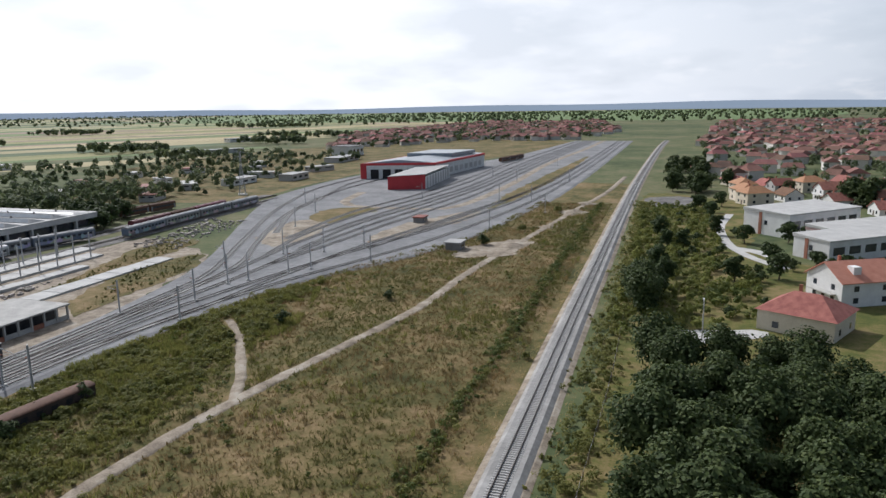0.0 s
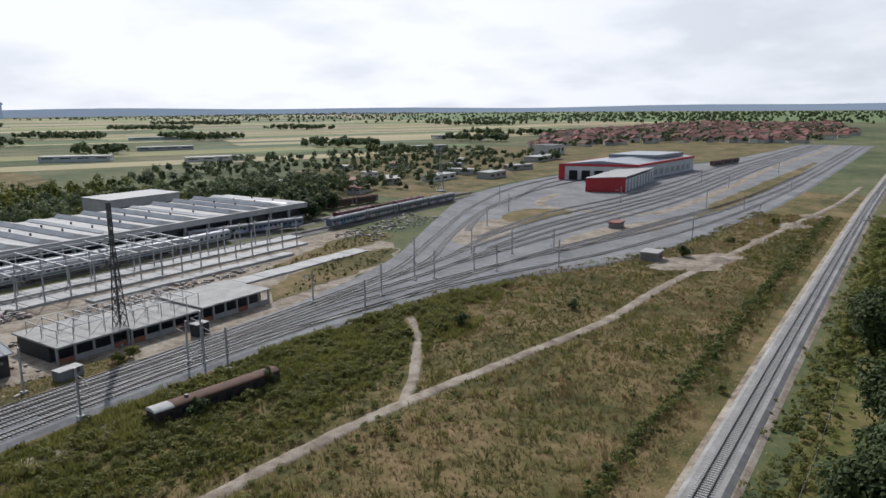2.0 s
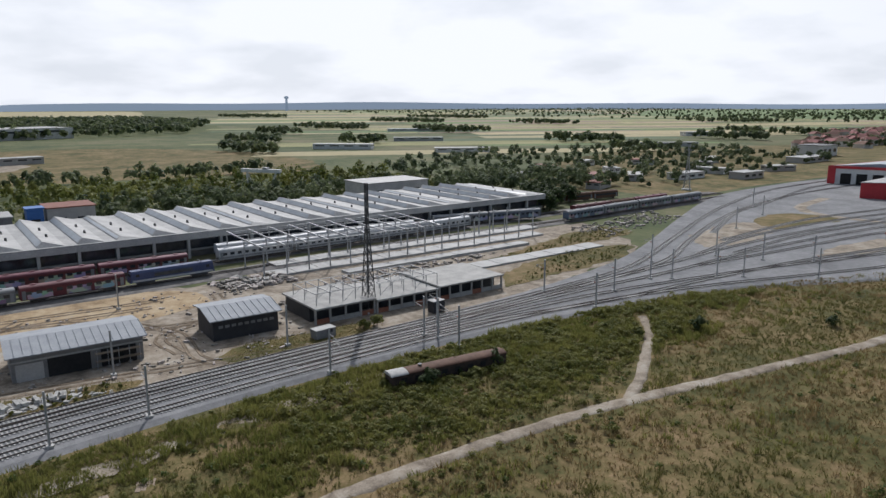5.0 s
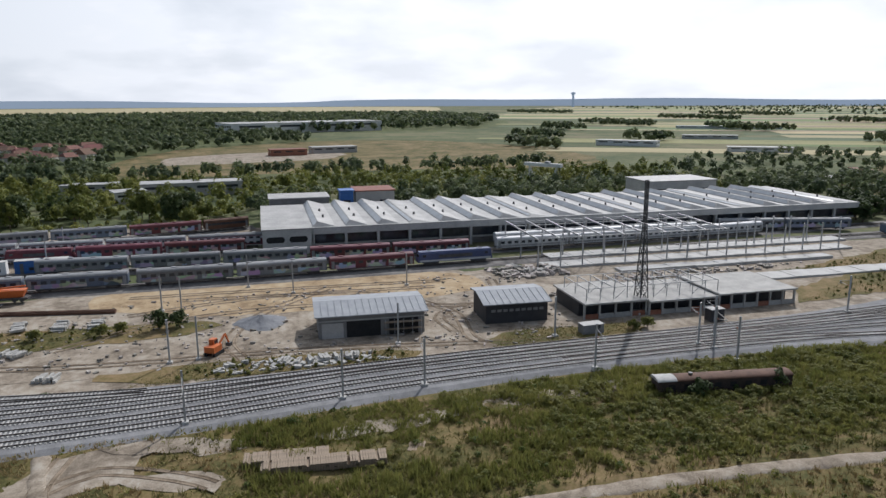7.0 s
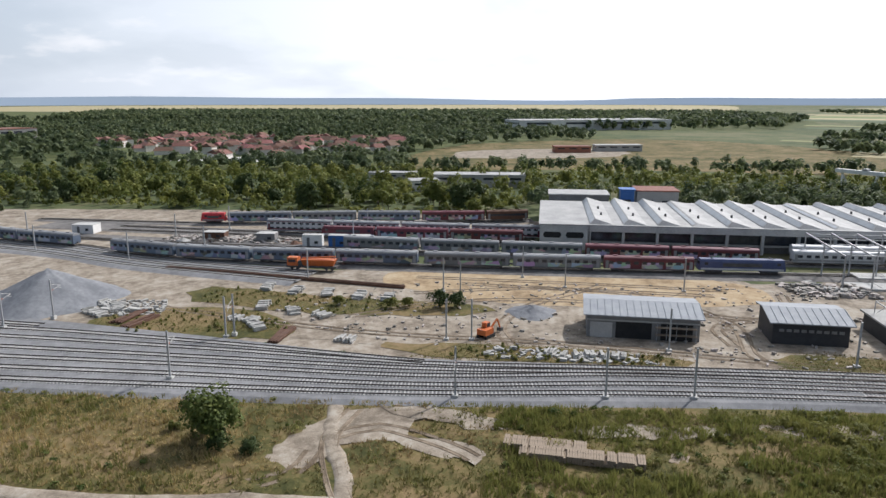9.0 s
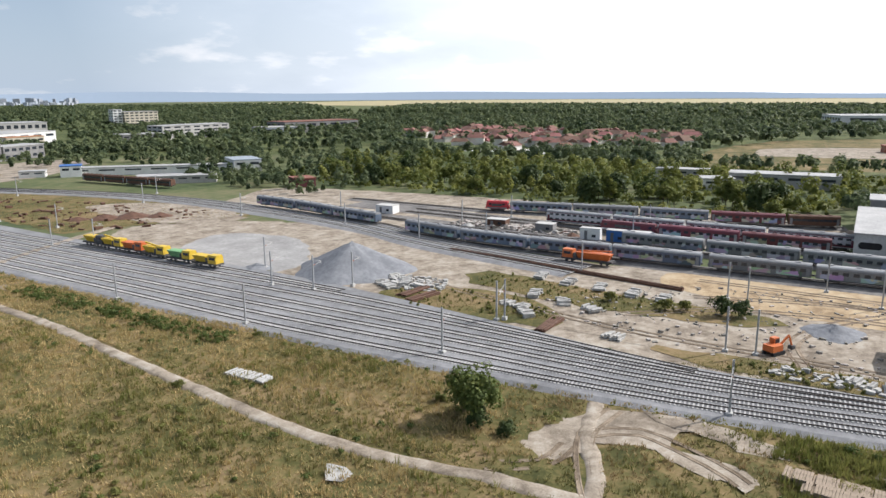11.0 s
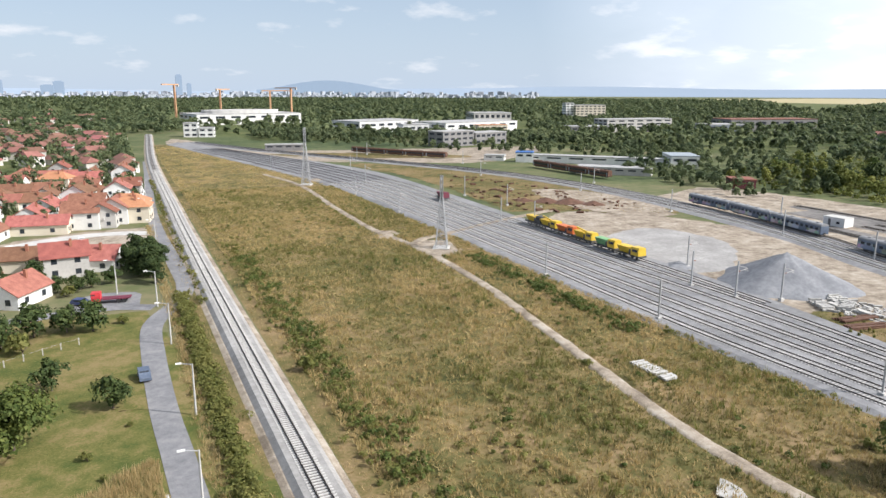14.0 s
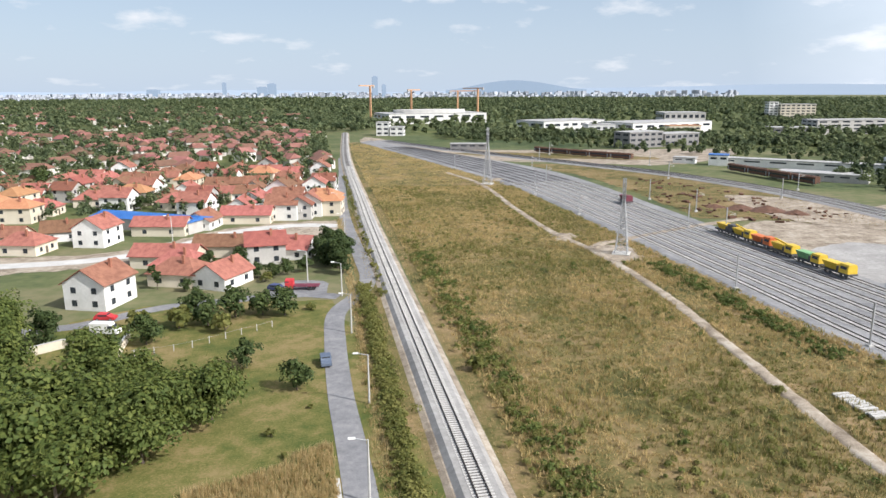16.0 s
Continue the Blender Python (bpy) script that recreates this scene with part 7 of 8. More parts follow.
# distance haze is mixed into the city's blue-grey walls
M_city = mat("hazed_city_walls", (0.27, 0.30, 0.35), (0.44, 0.46, 0.50), 200, 0.9, 0.0, by="island", spread=0.2, world_space=True)
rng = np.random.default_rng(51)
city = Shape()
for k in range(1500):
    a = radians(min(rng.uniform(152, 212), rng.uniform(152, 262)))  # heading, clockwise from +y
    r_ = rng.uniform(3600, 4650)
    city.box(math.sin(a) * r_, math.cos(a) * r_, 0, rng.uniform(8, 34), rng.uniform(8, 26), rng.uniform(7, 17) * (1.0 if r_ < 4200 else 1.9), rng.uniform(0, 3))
setting("backdrop_city", city, M_city, "city along the horizon with haze in its blue-grey colour", "city", "stuff")
for a, r_, h, w in [(184.4, 4000, 112, 30), (185.1, 4050, 70, 22), (176.5, 4300, 80, 50), (175.8, 4300, 62, 60), (173.0, 4300, 85, 22), (168, 4300, 50, 60)]:
    a = radians(a)
    tw = thing("tower_block", "high-rise on the horizon in painted blue-grey haze", "tower block", "towers", at=pose(math.sin(a) * r_, math.cos(a) * r_, 0))
    # high-rises share the hill's hazed, weakly glowing colour
    part("wall", Shape().box(0, 0, 0, w, w, h), M_far_haze, tw)
    part("top", Shape().box(0, 0, h, w * 0.6, w * 0.6, h * 0.05), M_far_haze, tw)

# backdrop band added to close the land's edge, haze painted in its colour
ridge = Shape()
n = 240
for k in range(n + 1):
    a = k * math.tau / n
    west = 0.5 - 0.5 * math.cos(a)
    h = 38 + 7 * math.sin(a * 5 + 1) + 4 * math.sin(a * 17)
    sa = math.degrees(a) % 360
    if 165 < sa < 275:
        h += 12 * math.sin(math.pi * (sa - 165) / 110) + 6 * math.sin(a * 9)
    ridge.v += [(math.sin(a) * 4750, math.cos(a) * 4750, -2), (math.sin(a) * 4800, math.cos(a) * 4800, h)]
    if k:
        ridge.f.append((2 * k - 2, 2 * k - 1, 2 * k + 1, 2 * k))
setting("backdrop_ridge", ridge, M_ridge_haze, "low horizon backdrop in painted pale haze", "horizon")
# the hill's blue is painted air haze with a weak glow
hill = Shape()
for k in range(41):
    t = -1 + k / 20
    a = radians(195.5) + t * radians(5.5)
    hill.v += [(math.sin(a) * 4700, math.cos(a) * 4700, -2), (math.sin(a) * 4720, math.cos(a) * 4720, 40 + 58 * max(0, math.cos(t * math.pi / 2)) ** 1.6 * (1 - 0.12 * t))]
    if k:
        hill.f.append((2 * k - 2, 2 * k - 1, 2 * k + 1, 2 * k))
setting("backdrop_hill", hill, M_far_haze, "hill on the horizon in painted blue haze", "hill")

# crop strips: long narrow fields side by side, each of one crop
fr = random.Random(61)
tilt = radians(-28)
crop_shapes = [Shape() for _ in CROPS]
u = -420.0
while u > -3900:
    w = fr.uniform(24, 80) * (1.0 if u > -1500 else 2.2)
    v = -260.0 + fr.uniform(-60, 60)
    while v < 3600:
        ln = fr.uniform(160, 620)
        pick = fr.choices(range(5), (0.24, 0.34, 0.2, 0.12, 0.10))[0]
        pts = [(u, v), (u - w + 2.5, v), (u - w + 2.5, v + ln - 3), (u, v + ln - 3)]
        rot = [(-420 + (a + 420) * math.cos(tilt) - b2 * math.sin(tilt), 120 + (a + 420) * math.sin(tilt) + b2 * math.cos(tilt)) for a, b2 in pts]
        if min(q[1] for q in rot) > 150 + max(0.0, -600 - min(q[0] for q in rot)) * 0.25 and max(q[0] for q in rot) < -350 and max(math.hypot(*q) for q in rot) < 4600:
            crop_shapes[pick].add([(x, y, 0.12) for x, y in rot], [(3, 2, 1, 0)])
        v += ln
    u -= w
for name, sh, m in zip(("pale stubble", "yellow-green crops", "fresh green crops", "dark green crops", "ploughed brown soil"), crop_shapes, CROPS):
    setting("crop_fields", sh, m, "long narrow fields of " + name, "fields")
patch("far_plain", [(-2150, -2600), (-2150, -300), (-2100, 420), (-3000, 760), (-4300, 900), (-4500, -400), (-3700, -2500)], 0.10, CROPS[0], "wide pale plain beyond the forest", jitter=6, step=60, seed=62)
patch("far_plain", [(-1500, 1900), (300, 2100), (600, 3900), (-600, 4300), (-2400, 3500)], 0.14, CROPS[2], "wide green plain beyond the village", jitter=6, step=60, seed=63)


# ---- trees and plants ----
T1 = tree("tree", 1, 10.5, 10.5, L_tree, "broad leafy tree with a dense green crown", 44, 105, 0.33, base=0.05)
T2 = tree("tree", 2, 9, 8, L_bright, "leafy tree with a bright green crown", 34, 100, 0.31, base=0.05)
T4 = tree("tree", 21, 10, 10.5, L_mid, "broad green orchard tree", 44, 100, 0.33, base=0.05)
T3 = tree("tree", 3, 7.5, 6.5, L_dark, "dark green rounded leafy tree", 28, 84, 0.32, base=0.03)
S1 = tree("shrub", 4, 3.2, 3.6, L_tree, "rounded leafy green shrub", 16, 70, 0.18, 0.1, 0.05, "shrub")
S2 = tree("shrub", 5, 2.2, 2.8, L_weed, "low pale green leafy shrub", 12, 42, 0.22, 0.08, 0.03, "shrub")
P1 = tree("tree", 6, 12, 5, L_bright, "slender pale green poplar tree", 22, 60, 0.38, 0.2, 0.12)
CY = tree("tree", 7, 10, 3.4, L_dark, "dark narrow pointed conifer", 22, 60, 0.3, 0.2, 0.06)
F1 = tree("tree", 11, 10.5, 10.5, L_tree, "broad leafy tree of a dense belt", 26, 46, 0.66, base=0.03)
F2 = tree("tree", 12, 9, 8, L_bright, "bright green leafy tree of a dense belt", 22, 42, 0.6, base=0.03)
F3 = tree("tree", 13, 7.5, 6.5, L_dark, "dark green rounded tree of a dense belt", 20, 40, 0.52, base=0.02)
seen_proto = {}


def plant(proto, x, y, s=1.0, turn=0.0):
    m = pose(x, y, 0, 0, 0, turn)
    if proto.name in seen_proto:
        ob = copy_thing(proto, m)
    else:
        seen_proto[proto.name] = True
        proto.matrix_basis = m
        ob = proto
    ob.scale = (s, s, s * (0.9 + 0.2 * ((x * 7.3) % 1)))


tr = random.Random(71)
# the wood close below the camera at the start
for j in range(9):
    for i in range(8):
        x, y = 17 + i * 6.6 + (j % 2) * 3, 50 + j * 8.6
        if x < 14 + max(0, (70 - y)) * 0.2 or (x > 45 and y > 118) or y > 132 - abs(x - 30) * 0.15:
            continue
        plant(tr.choice([T1, T1, T1, T3]), x + tr.uniform(-1.6, 1.6), y + tr.uniform(-1.6, 1.6), tr.uniform(0.8, 1.08), tr.uniform(0, 360))
for x, y, s in [(14.5, 153, 1.0), (13.5, 163, 1.05)]:
    plant(T1, x, y, s, tr.uniform(0, 360))
for x, y, s in [(15, 160, 0.95), (13.5, 168, 0.8), (17, 172, 0.85), (12.5, 178, 0.7)]:
    plant(T3, x, y, s * 1.3, tr.uniform(0, 360))
# gardens beyond it
for k in range(46):
    x, y = tr.uniform(12, 44), tr.uniform(150, 330)
    if x > 36 and 200 < y < 300:
        continue
    plant(tr.choice([S1, S1, S2, T3]), x, y, tr.uniform(0.7, 1.15), tr.uniform(0, 360))
for k in range(30):
    plant(tr.choice([F1, F3, F3, F1]), tr.uniform(12, 34) + 6, tr.uniform(372, 520), tr.uniform(0.8, 1.1), tr.uniform(0, 360))
for x, y in [(36, 300), (37, 315), (33, 330), (42, 335), (48, 215), (53, 206), (60, 212), (66, 205), (72, 215), (44, 245), (42, 260), (58, 250), (64, 255), (55, 160), (62, 200), (70, 200), (80, 195), (48, 195)]:
    plant(tr.choice([F3, S1, F3]), x, y, tr.uniform(0.75, 1.1), tr.uniform(0, 360))
for k in range(26):
    plant(F1, 95 + tr.uniform(0, 70), 345 + tr.uniform(-12, 12) + k * 0.8, tr.uniform(0.9, 1.2), tr.uniform(0, 360))
# orchard and lawn at the other end
for x, y, p, s in [(21.6, -103, S1, 1.6), (30.4, -113, S1, 1.5), (25, -140.5, S1, 2.0), (48.7, -128, S1, 1.9), (24.9, -88, S2, 0.6), (23, -82, S2, 0.4), (-6.5, -105.5, S2, 1.3), (20, -96, S2, 0.4),
                   (30, -142, S1, 1.9), (35, -141, S1, 2.1), (40, -137, S1, 1.9), (45, -136, S2, 2.2), (36, -133, S2, 1.9), (43, -143, S1, 1.8), (52, -138, S2, 1.9), (20, -143, S2, 0.9),
                   (42.5, -85, T4, 1.1), (38.5, -91.5, T4, 0.95), (33, -94, T4, 0.9), (46.5, -92, T4, 1.1), (52, -110, T4, 0.95), (45, -101, T4, 0.95), (53, -80, T4, 1.2), (48, -86, T4, 1.05), (41, -90, T4, 1.0), (47, -76, T4, 1.1), (34.5, -96, T4, 0.72), (38, -93, T4, 0.85), (58, -90, T4, 1.15), (40, -84, T4, 0.9), (52, -92, T4, 1.1), (60, -70, T4, 1.2), (68, -84, T4, 1.2), (60, -100, T4, 0.8), (66, -112, T4, 0.9), (55, -100, T4, 0.7), (72, -128, T4, 0.95), (67, -131, T3, 1.0), (76, -136, T4, 0.9), (82, -128, T4, 1.0), (70, -100, T4, 1.0), (62, -76, T4, 1.0),
                   (54, -124, S1, 1.2), (58, -121, S1, 1.2), (60, -126, S2, 1.3), (48, -163, S1, 1.0), (55, -166, CY, 0.6), (57, -170, CY, 0.7), (45, -178, T3, 0.8), (38, -182, T3, 0.8), (33, -172, S1, 1.2), (29, -171, S1, 1.3), (31, -168, S2, 1.3), (26, -174, S1, 1.3), (22, -176, S1, 1.3)]:
    plant(p, x, y, s, tr.uniform(0, 360))
for k in range(16):
    plant(tr.choice([CY, T3, S1, T3]), tr.uniform(11.5, 17), tr.uniform(-204, -176), tr.uniform(0.65, 0.95), tr.uniform(0, 360))
for x, y, s in [(12.5, -172, 0.9), (13.5, -178, 1.1), (12.2, -184, 1.15), (13.8, -191, 1.0), (16.5, -181, 0.9), (18, -188, 0.9)]:
    plant(T3, x, y, s, tr.uniform(0, 360))
for k in range(14):
    plant(tr.choice([F3, S1, F3, F2]), tr.uniform(11, 15), -265 - k * 8 + tr.uniform(-3, 3), tr.uniform(0.6, 0.95), tr.uniform(0, 360))
for k in range(22):
    plant(tr.choice([F3, F3, S1, F1, CY, F2]), tr.uniform(20, 260), tr.uniform(-410, -205), tr.uniform(0.6, 0.95), tr.uniform(0, 360))
for k in range(20):
    plant(tr.choice([F3, S1, F1]), tr.uniform(50, 210), tr.uniform(310, 430), tr.uniform(0.6, 1.0), tr.uniform(0, 360))
# by the tracks
plant(T4, -62.8, -43, 0.8, 20)
plant(S1, -60.2, -41.4, 1.1, 70)
plant(S1, -65.0, -45.0, 1.0, 130)
plant(S1, -60, -37, 0.9, 80)
plant(S2, -65, -50, 0.8, 10)
for x, y, s in [(-49, -88, 0.8), (-103.5, 71, 1.1), (-104, 74.5, 1.3), (-128, -45, 1.2), (-127.5, -33, 1.4), (-128.5, -29, 1.2), (-129, -22, 1.5), (-129.4, -18.5, 1.3), (-72, 71, 1.0), (-70.5, 64, 1.1), (-69, 72, 1.2), (-71, 78, 1.1), (-74, 58, 1.0), (-40, 222, 1.4), (-33, 250, 1.6), (-26, 300, 1.8), (-5, 118, 0.8), (-46, 150, 0.9), (-62, 120, 1.1), (-66, 112, 1.2), (-61, 125, 1.0)]:
    plant(tr.choice([S1, S2]), x, y, s, tr.uniform(0, 360))
# dense belt behind the sidings
for k in range(62):
    y = tr.uniform(-250, -20)
    x = -256 - tr.uniform(0, 50) + (y + 120) * 0.1
    plant(tr.choice([F1, F2, F2, P1, F3]), x, y, tr.uniform(0.75, 1.15), tr.uniform(0, 360))
for x, y in [(-198, 212), (-200, 219), (-195, 217), (-203, 208), (-206, 214), (-205, 232), (-212, 222), (-214, 236), (-208, 244), (-218, 228), (-222, 240), (-206, 224), (-215, 248)]:
    plant(F3, x, y, tr.uniform(1.1, 1.4), tr.uniform(0, 360))

# woods too many to count
rng = np.random.default_rng(81)
W_NEAR = [(-390, -330), (-395, 0), (-420, 200), (-520, 120), (-480, -60), (-480, -330)]
W_MID = [(-400, -700), (-330, -430), (-480, -330), (-480, -60), (-520, 120), (-1000, 20), (-1250, -300), (-1100, -900), (-700, -1050)]
W_FAR = [(-1000, 40), (-1060, 330), (-1500, 520), (-2050, 460), (-2120, -300), (-2000, -1300), (-1200, -950), (-1250, -300)]
W_SOUTH = [(-70, -720), (-230, -590), (-400, -700), (-700, -1050), (-1200, -950), (-2200, -2000), (-600, -3300), (-40, -3000), (0, -1200)]
OPEN = [(-425, -85), (-560, -105), (-700, -60), (-800, 120), (-640, 260), (-440, 230), (-445, 60)]
patch("open_field", OPEN, 0.09, M_grass, "open dry field with a dirt lot beyond the trees", jitter=4, step=20, seed=96)
patch("dirt_lot", [(-520, -70), (-600, -60), (-640, 60), (-560, 60), (-530, 0)], 0.13, M_dirt, "bare pale dirt lot in the open field", jitter=3, step=12, seed=95)


VILLAGE = [(-455, -300), (-450, -200), (-560, -120), (-680, -150), (-740, -400), (-600, -430)]
patch("village_yard", [(-468, -275), (-500, -275), (-506, -205), (-470, -200)], 0.15, M_concl, "pale paved yard before the village", jitter=1.5, step=8, seed=94)


def clear(p):
    return p[~inside(p, OPEN) & ~inside(p, VILLAGE)]


W_EAST = [(-225, 255), (-400, 240), (-470, 420), (-420, 620), (-250, 600), (-215, 420)]
W_YARD = [(-215, -215), (-300, -200), (-390, -330), (-380, -480), (-330, -450), (-250, -330), (-225, -300)]
W_LINE = [(-90, -640), (-240, -575), (-320, -470), (-400, -500), (-300, -660), (-110, -740)]
WORKS = [[(-200, -660), (-290, -690), (-290, -780), (-200, -730)], [(-280, -640), (-400, -665), (-440, -830), (-350, -830), (-290, -720)], [(-40, -880), (-220, -950), (-220, -1100), (-40, -1030)], [(-450, -590), (-545, -590), (-545, -650), (-450, -650)]]


def south_open(p):
    for o in WORKS:
        p = p[~inside(p, o)]
    return p


for k, o in enumerate((W_NEAR, W_MID, W_FAR, W_SOUTH, W_LINE)):
    patch("woodland_floor", o, 0.03 + 0.004 * k, M_floor, "shaded grass and undergrowth below the woodland", jitter=4, step=25, seed=90 + k)
BELT = [(-262, -270), (-262, -20), (-300, 10), (-300, 250), (-400, 240), (-400, -330)]
wood("woodland", scatter(rng, BELT, 520), rng, 4, 11, 90, 0.8, L_belt, "belt of green trees behind the sidings", low=0.0)
TREE_BELT = [(-266, -10), (-266, 150), (-282, 160), (-282, 205), (-262, 225), (-236, 262), (-240, 330), (-300, 330), (-330, 200), (-310, 0)]
wood("woodland", scatter(rng, TREE_BELT, 430), rng, 4.5, 11, 80, 0.8, L_forest, "thick tree belt behind the workshop hall", low=0.0)
wood("undergrowth", scatter(rng, [(-251, -240), (-248, -20), (-286, 0), (-286, 250), (-400, 240), (-400, -330)], 2000), rng, 1.4, 5.0, 32, 0.66, L_belt, "bushes and undergrowth behind the sidings", "bushes", low=0.0, wide=1.5)
wood("garden_shrubs", scatter(rng, [(9, 132), (8, 330), (36, 330), (36, 215), (44, 200), (40, 152)], 800), rng, 0.8, 3.4, 60, 0.36, L_belt, "overgrown shrubs in the gardens beside the line", "shrubs", low=0.0, wide=1.5)
wood("woodland", clear(scatter(rng, W_NEAR, 560)), rng, 6, 12, 70, 1.15, L_forest, "belt of green woodland behind the works")
wood("woodland", clear(scatter(rng, W_MID, 4300)), rng, 6, 13, 36, 1.9, L_forest, "green woodland among scattered houses")
wood("woodland", scatter(rng, W_FAR, 5200), rng, 10, 17, 20, 3.6, L_forest, "dark forest reaching to the horizon")
wood("woodland", south_open(scatter(rng, W_SOUTH, 7200)), rng, 7, 15, 20, 3.0, L_forest, "green woodland and gardens before the city")
wood("woodland", scatter(rng, W_EAST, 480), rng, 3, 11, 80, 0.9, L_forest, "trees among small sheds near the depot")
wood("woodland", scatter(rng, W_YARD, 420), rng, 2.5, 9, 80, 0.8, L_forest, "trees beyond the curved track fan", low=0.0)
wood("woodland", south_open(scatter(rng, W_LINE, 620)), rng, 6, 10, 60, 1.3, L_forest, "tree line before the far works")
wood("woodland", scatter(rng, [(-100, -620), (-185, -505), (-262, -405), (-300, -350), (-420, -440), (-330, -560), (-200, -680)], 380), rng, 3.5, 8, 50, 1.1, L_forest, "trees and bushes before the far works", low=0.0)
wood("garden_trees", scatter(rng, HOMES_S, 1500), rng, 5, 11, 40, 1.1, L_forest, "garden trees among the nearer houses")
wood("garden_trees", scatter(rng, HOMES_N, 520), rng, 4, 9, 40, 1.0, L_forest, "garden trees among the nearer houses")
wood("garden_trees", scatter(rng, [(16, -265), (260, -250), (300, -400), (14, -418)], 620), rng, 3.0, 8.5, 80, 0.62, L_forest, "garden trees and shrubs between houses")
wood("town_trees", scatter(rng, TOWN_S, 4200), rng, 6, 13, 18, 2.3, L_forest, "garden trees among the suburb's houses")
wood("town_trees", scatter(rng, TOWN_SE, 500), rng, 5, 9, 40, 1.3, L_forest, "garden trees among the suburb's houses")
wood("town_trees", scatter(rng, TOWN_N, 2000), rng, 4, 8, 20, 1.9, L_forest, "garden trees among the suburb's houses")
wood("town_trees", scatter(rng, TOWN_NW, 1200), rng, 5, 9, 30, 1.6, L_forest, "garden trees of the village beyond the depot")
wood("town_trees", scatter(rng, TOWN_W, 200), rng, 6, 10, 60, 1.4, L_forest, "garden trees of the village in the wood")
W_SE = [(40, -1250), (300, -2000), (1100, -1900), (1500, -900), (3000, -2500), (1500, -4200), (-200, -4200), (-40, -3000), (0, -1200)]
patch("woodland_floor", W_SE, 0.05, M_floor, "shaded grass and undergrowth below far trees", jitter=4, step=25, seed=97)
patch("suburb_ground", [(14, -262), (300, -250), (900, -300), (1100, -1900), (300, -2000), (40, -1250), (10, -760)], 0.025, M_floor, "green garden ground among the houses", jitter=3, step=25, seed=98)
wood("woodland", scatter(rng, W_SE, 5000), rng, 9, 15, 14, 4.6, L_forest, "woods and gardens before the far city")
wood("woodland", scatter(rng, [(-30, -775), (14, -765), (45, -1250), (-20, -1250), (-75, -880)], 420), rng, 6, 12, 40, 1.6, L_forest, "trees at the line's far end", low=0.0)
wood("line_trees", np.c_[rng.uniform(6, 15, 70) + 4, rng.uniform(-740, -380, 70)], rng, 4, 8, 70, 0.9, L_forest, "trees along the line by the suburb")
copses = []
for x, y, r_, n in [(-560, 640, 26, 60), (-900, 700, 40, 90), (-1150, 620, 50, 110), (-1400, 950, 60, 120), (-700, 420, 20, 30), (-1100, 1100, 50, 80), (-480, 820, 24, 50), (-520, 1000, 40, 70), (-1700, 1300, 80, 160), (-2200, 900, 90, 160), (-900, 1500, 60, 90), (-420, 560, 14, 20), (-800, 330, 26, 40), (-640, 260, 22, 40), (-1000, 450, 30, 50)]:
    a = rng.uniform(0, math.tau, n)
    d = r_ * np.sqrt(rng.uniform(0, 1, n))
    copses.append(np.c_[x - np.cos(a) * d * 2.2, y + np.sin(a) * d])
copses.append(np.c_[rng.uniform(-3300, -400, 1200), rng.uniform(1500, 3600, 1200)])
wood("copse", np.concatenate(copses), rng, 7, 13, 24, 2.6, L_forest, "dark copses dotted over the fields")
far_line = np.c_[rng.uniform(-1200, 1500, 1500), rng.uniform(1700, 3600, 1500)]
wood("copse", far_line, rng, 8, 13, 14, 3.6, L_forest, "hazy tree lines towards the horizon")
east = np.c_[rng.uniform(900, 2500, 1500), rng.uniform(-3000, 3000, 1500)]
wood("copse", east, rng, 7, 12, 12, 3.6, L_forest, "trees beyond the suburb")
hedge = np.concatenate([np.c_[rng.normal(-10.8, 1.0, 260), rng.uniform(50, 330, 260)], np.c_[rng.normal(-9.5, 1.6, 260), rng.uniform(-210, -50, 260)], np.c_[rng.uniform(3.4, 5.0, 170), rng.uniform(-380, -150, 170)], np.c_[rng.normal(8.2, 0.8, 900), rng.uniform(-160, -56, 900)], np.c_[rng.normal(8.6, 2.0, 1000), rng.uniform(55, 340, 1000)]])
wood("hedge_weeds", hedge, rng, 0.5, 1.7, 40, 0.2, L_weed, "tall green weeds along the line's ditch", "weeds", low=0.0, wide=1.8)

ditch = np.concatenate([np.c_[rng.normal(-10.2, 1.9, 300), rng.uniform(-190, -48, 300)], np.c_[rng.normal(-11.2, 0.9, 380), rng.uniform(50, 330, 380)], np.c_[rng.normal(-67, 1.6, 300) - rng.uniform(0, 1, 300), rng.uniform(-165, -98, 300)]])
wood("ditch_bushes", ditch, rng, 0.5, 1.7, 48, 0.2, L_mid, "dark green bushes and bramble along the ditches", "bushes", low=0.0, wide=1.9)

# meadow: green weed clumps and dry tufts


def open_ground(p):
    keep = np.ones(len(p), bool)
    for ln in paths:
        keep &= ~near_line(p, ln, 1.5)
    keep &= ~near_line(p, curve(LINE, 20), 4.6)
    for b2 in bare:
        keep &= ~inside(p, b2)
    return p[keep]


NEAR_MEADOW = [(-6, -330), (-6, 330), (-40, 330), (-47, 242), (-66, 190), (-83, 130), (-85, 60), (-79, -10), (-75, -60), (-74, -200), (-72, -320)]
p = scatter(rng, NEAR_MEADOW, 82000)
shade = np.array([noise.noise(Vector((x * 0.05, y * 0.02, 0.0))) + 0.35 * noise.noise(Vector((x * 0.2, y * 0.2, 3.0))) for x, y in p])
shade -= np.array([0.42 if (x < -50 - 0.1 * abs(y - 40) and -15 < y < 135) else 0.0 for x, y in p])  # greener near the old wagon
p_dry, p_green = open_ground(p[shade > -0.12]), open_ground(p[shade <= -0.12])
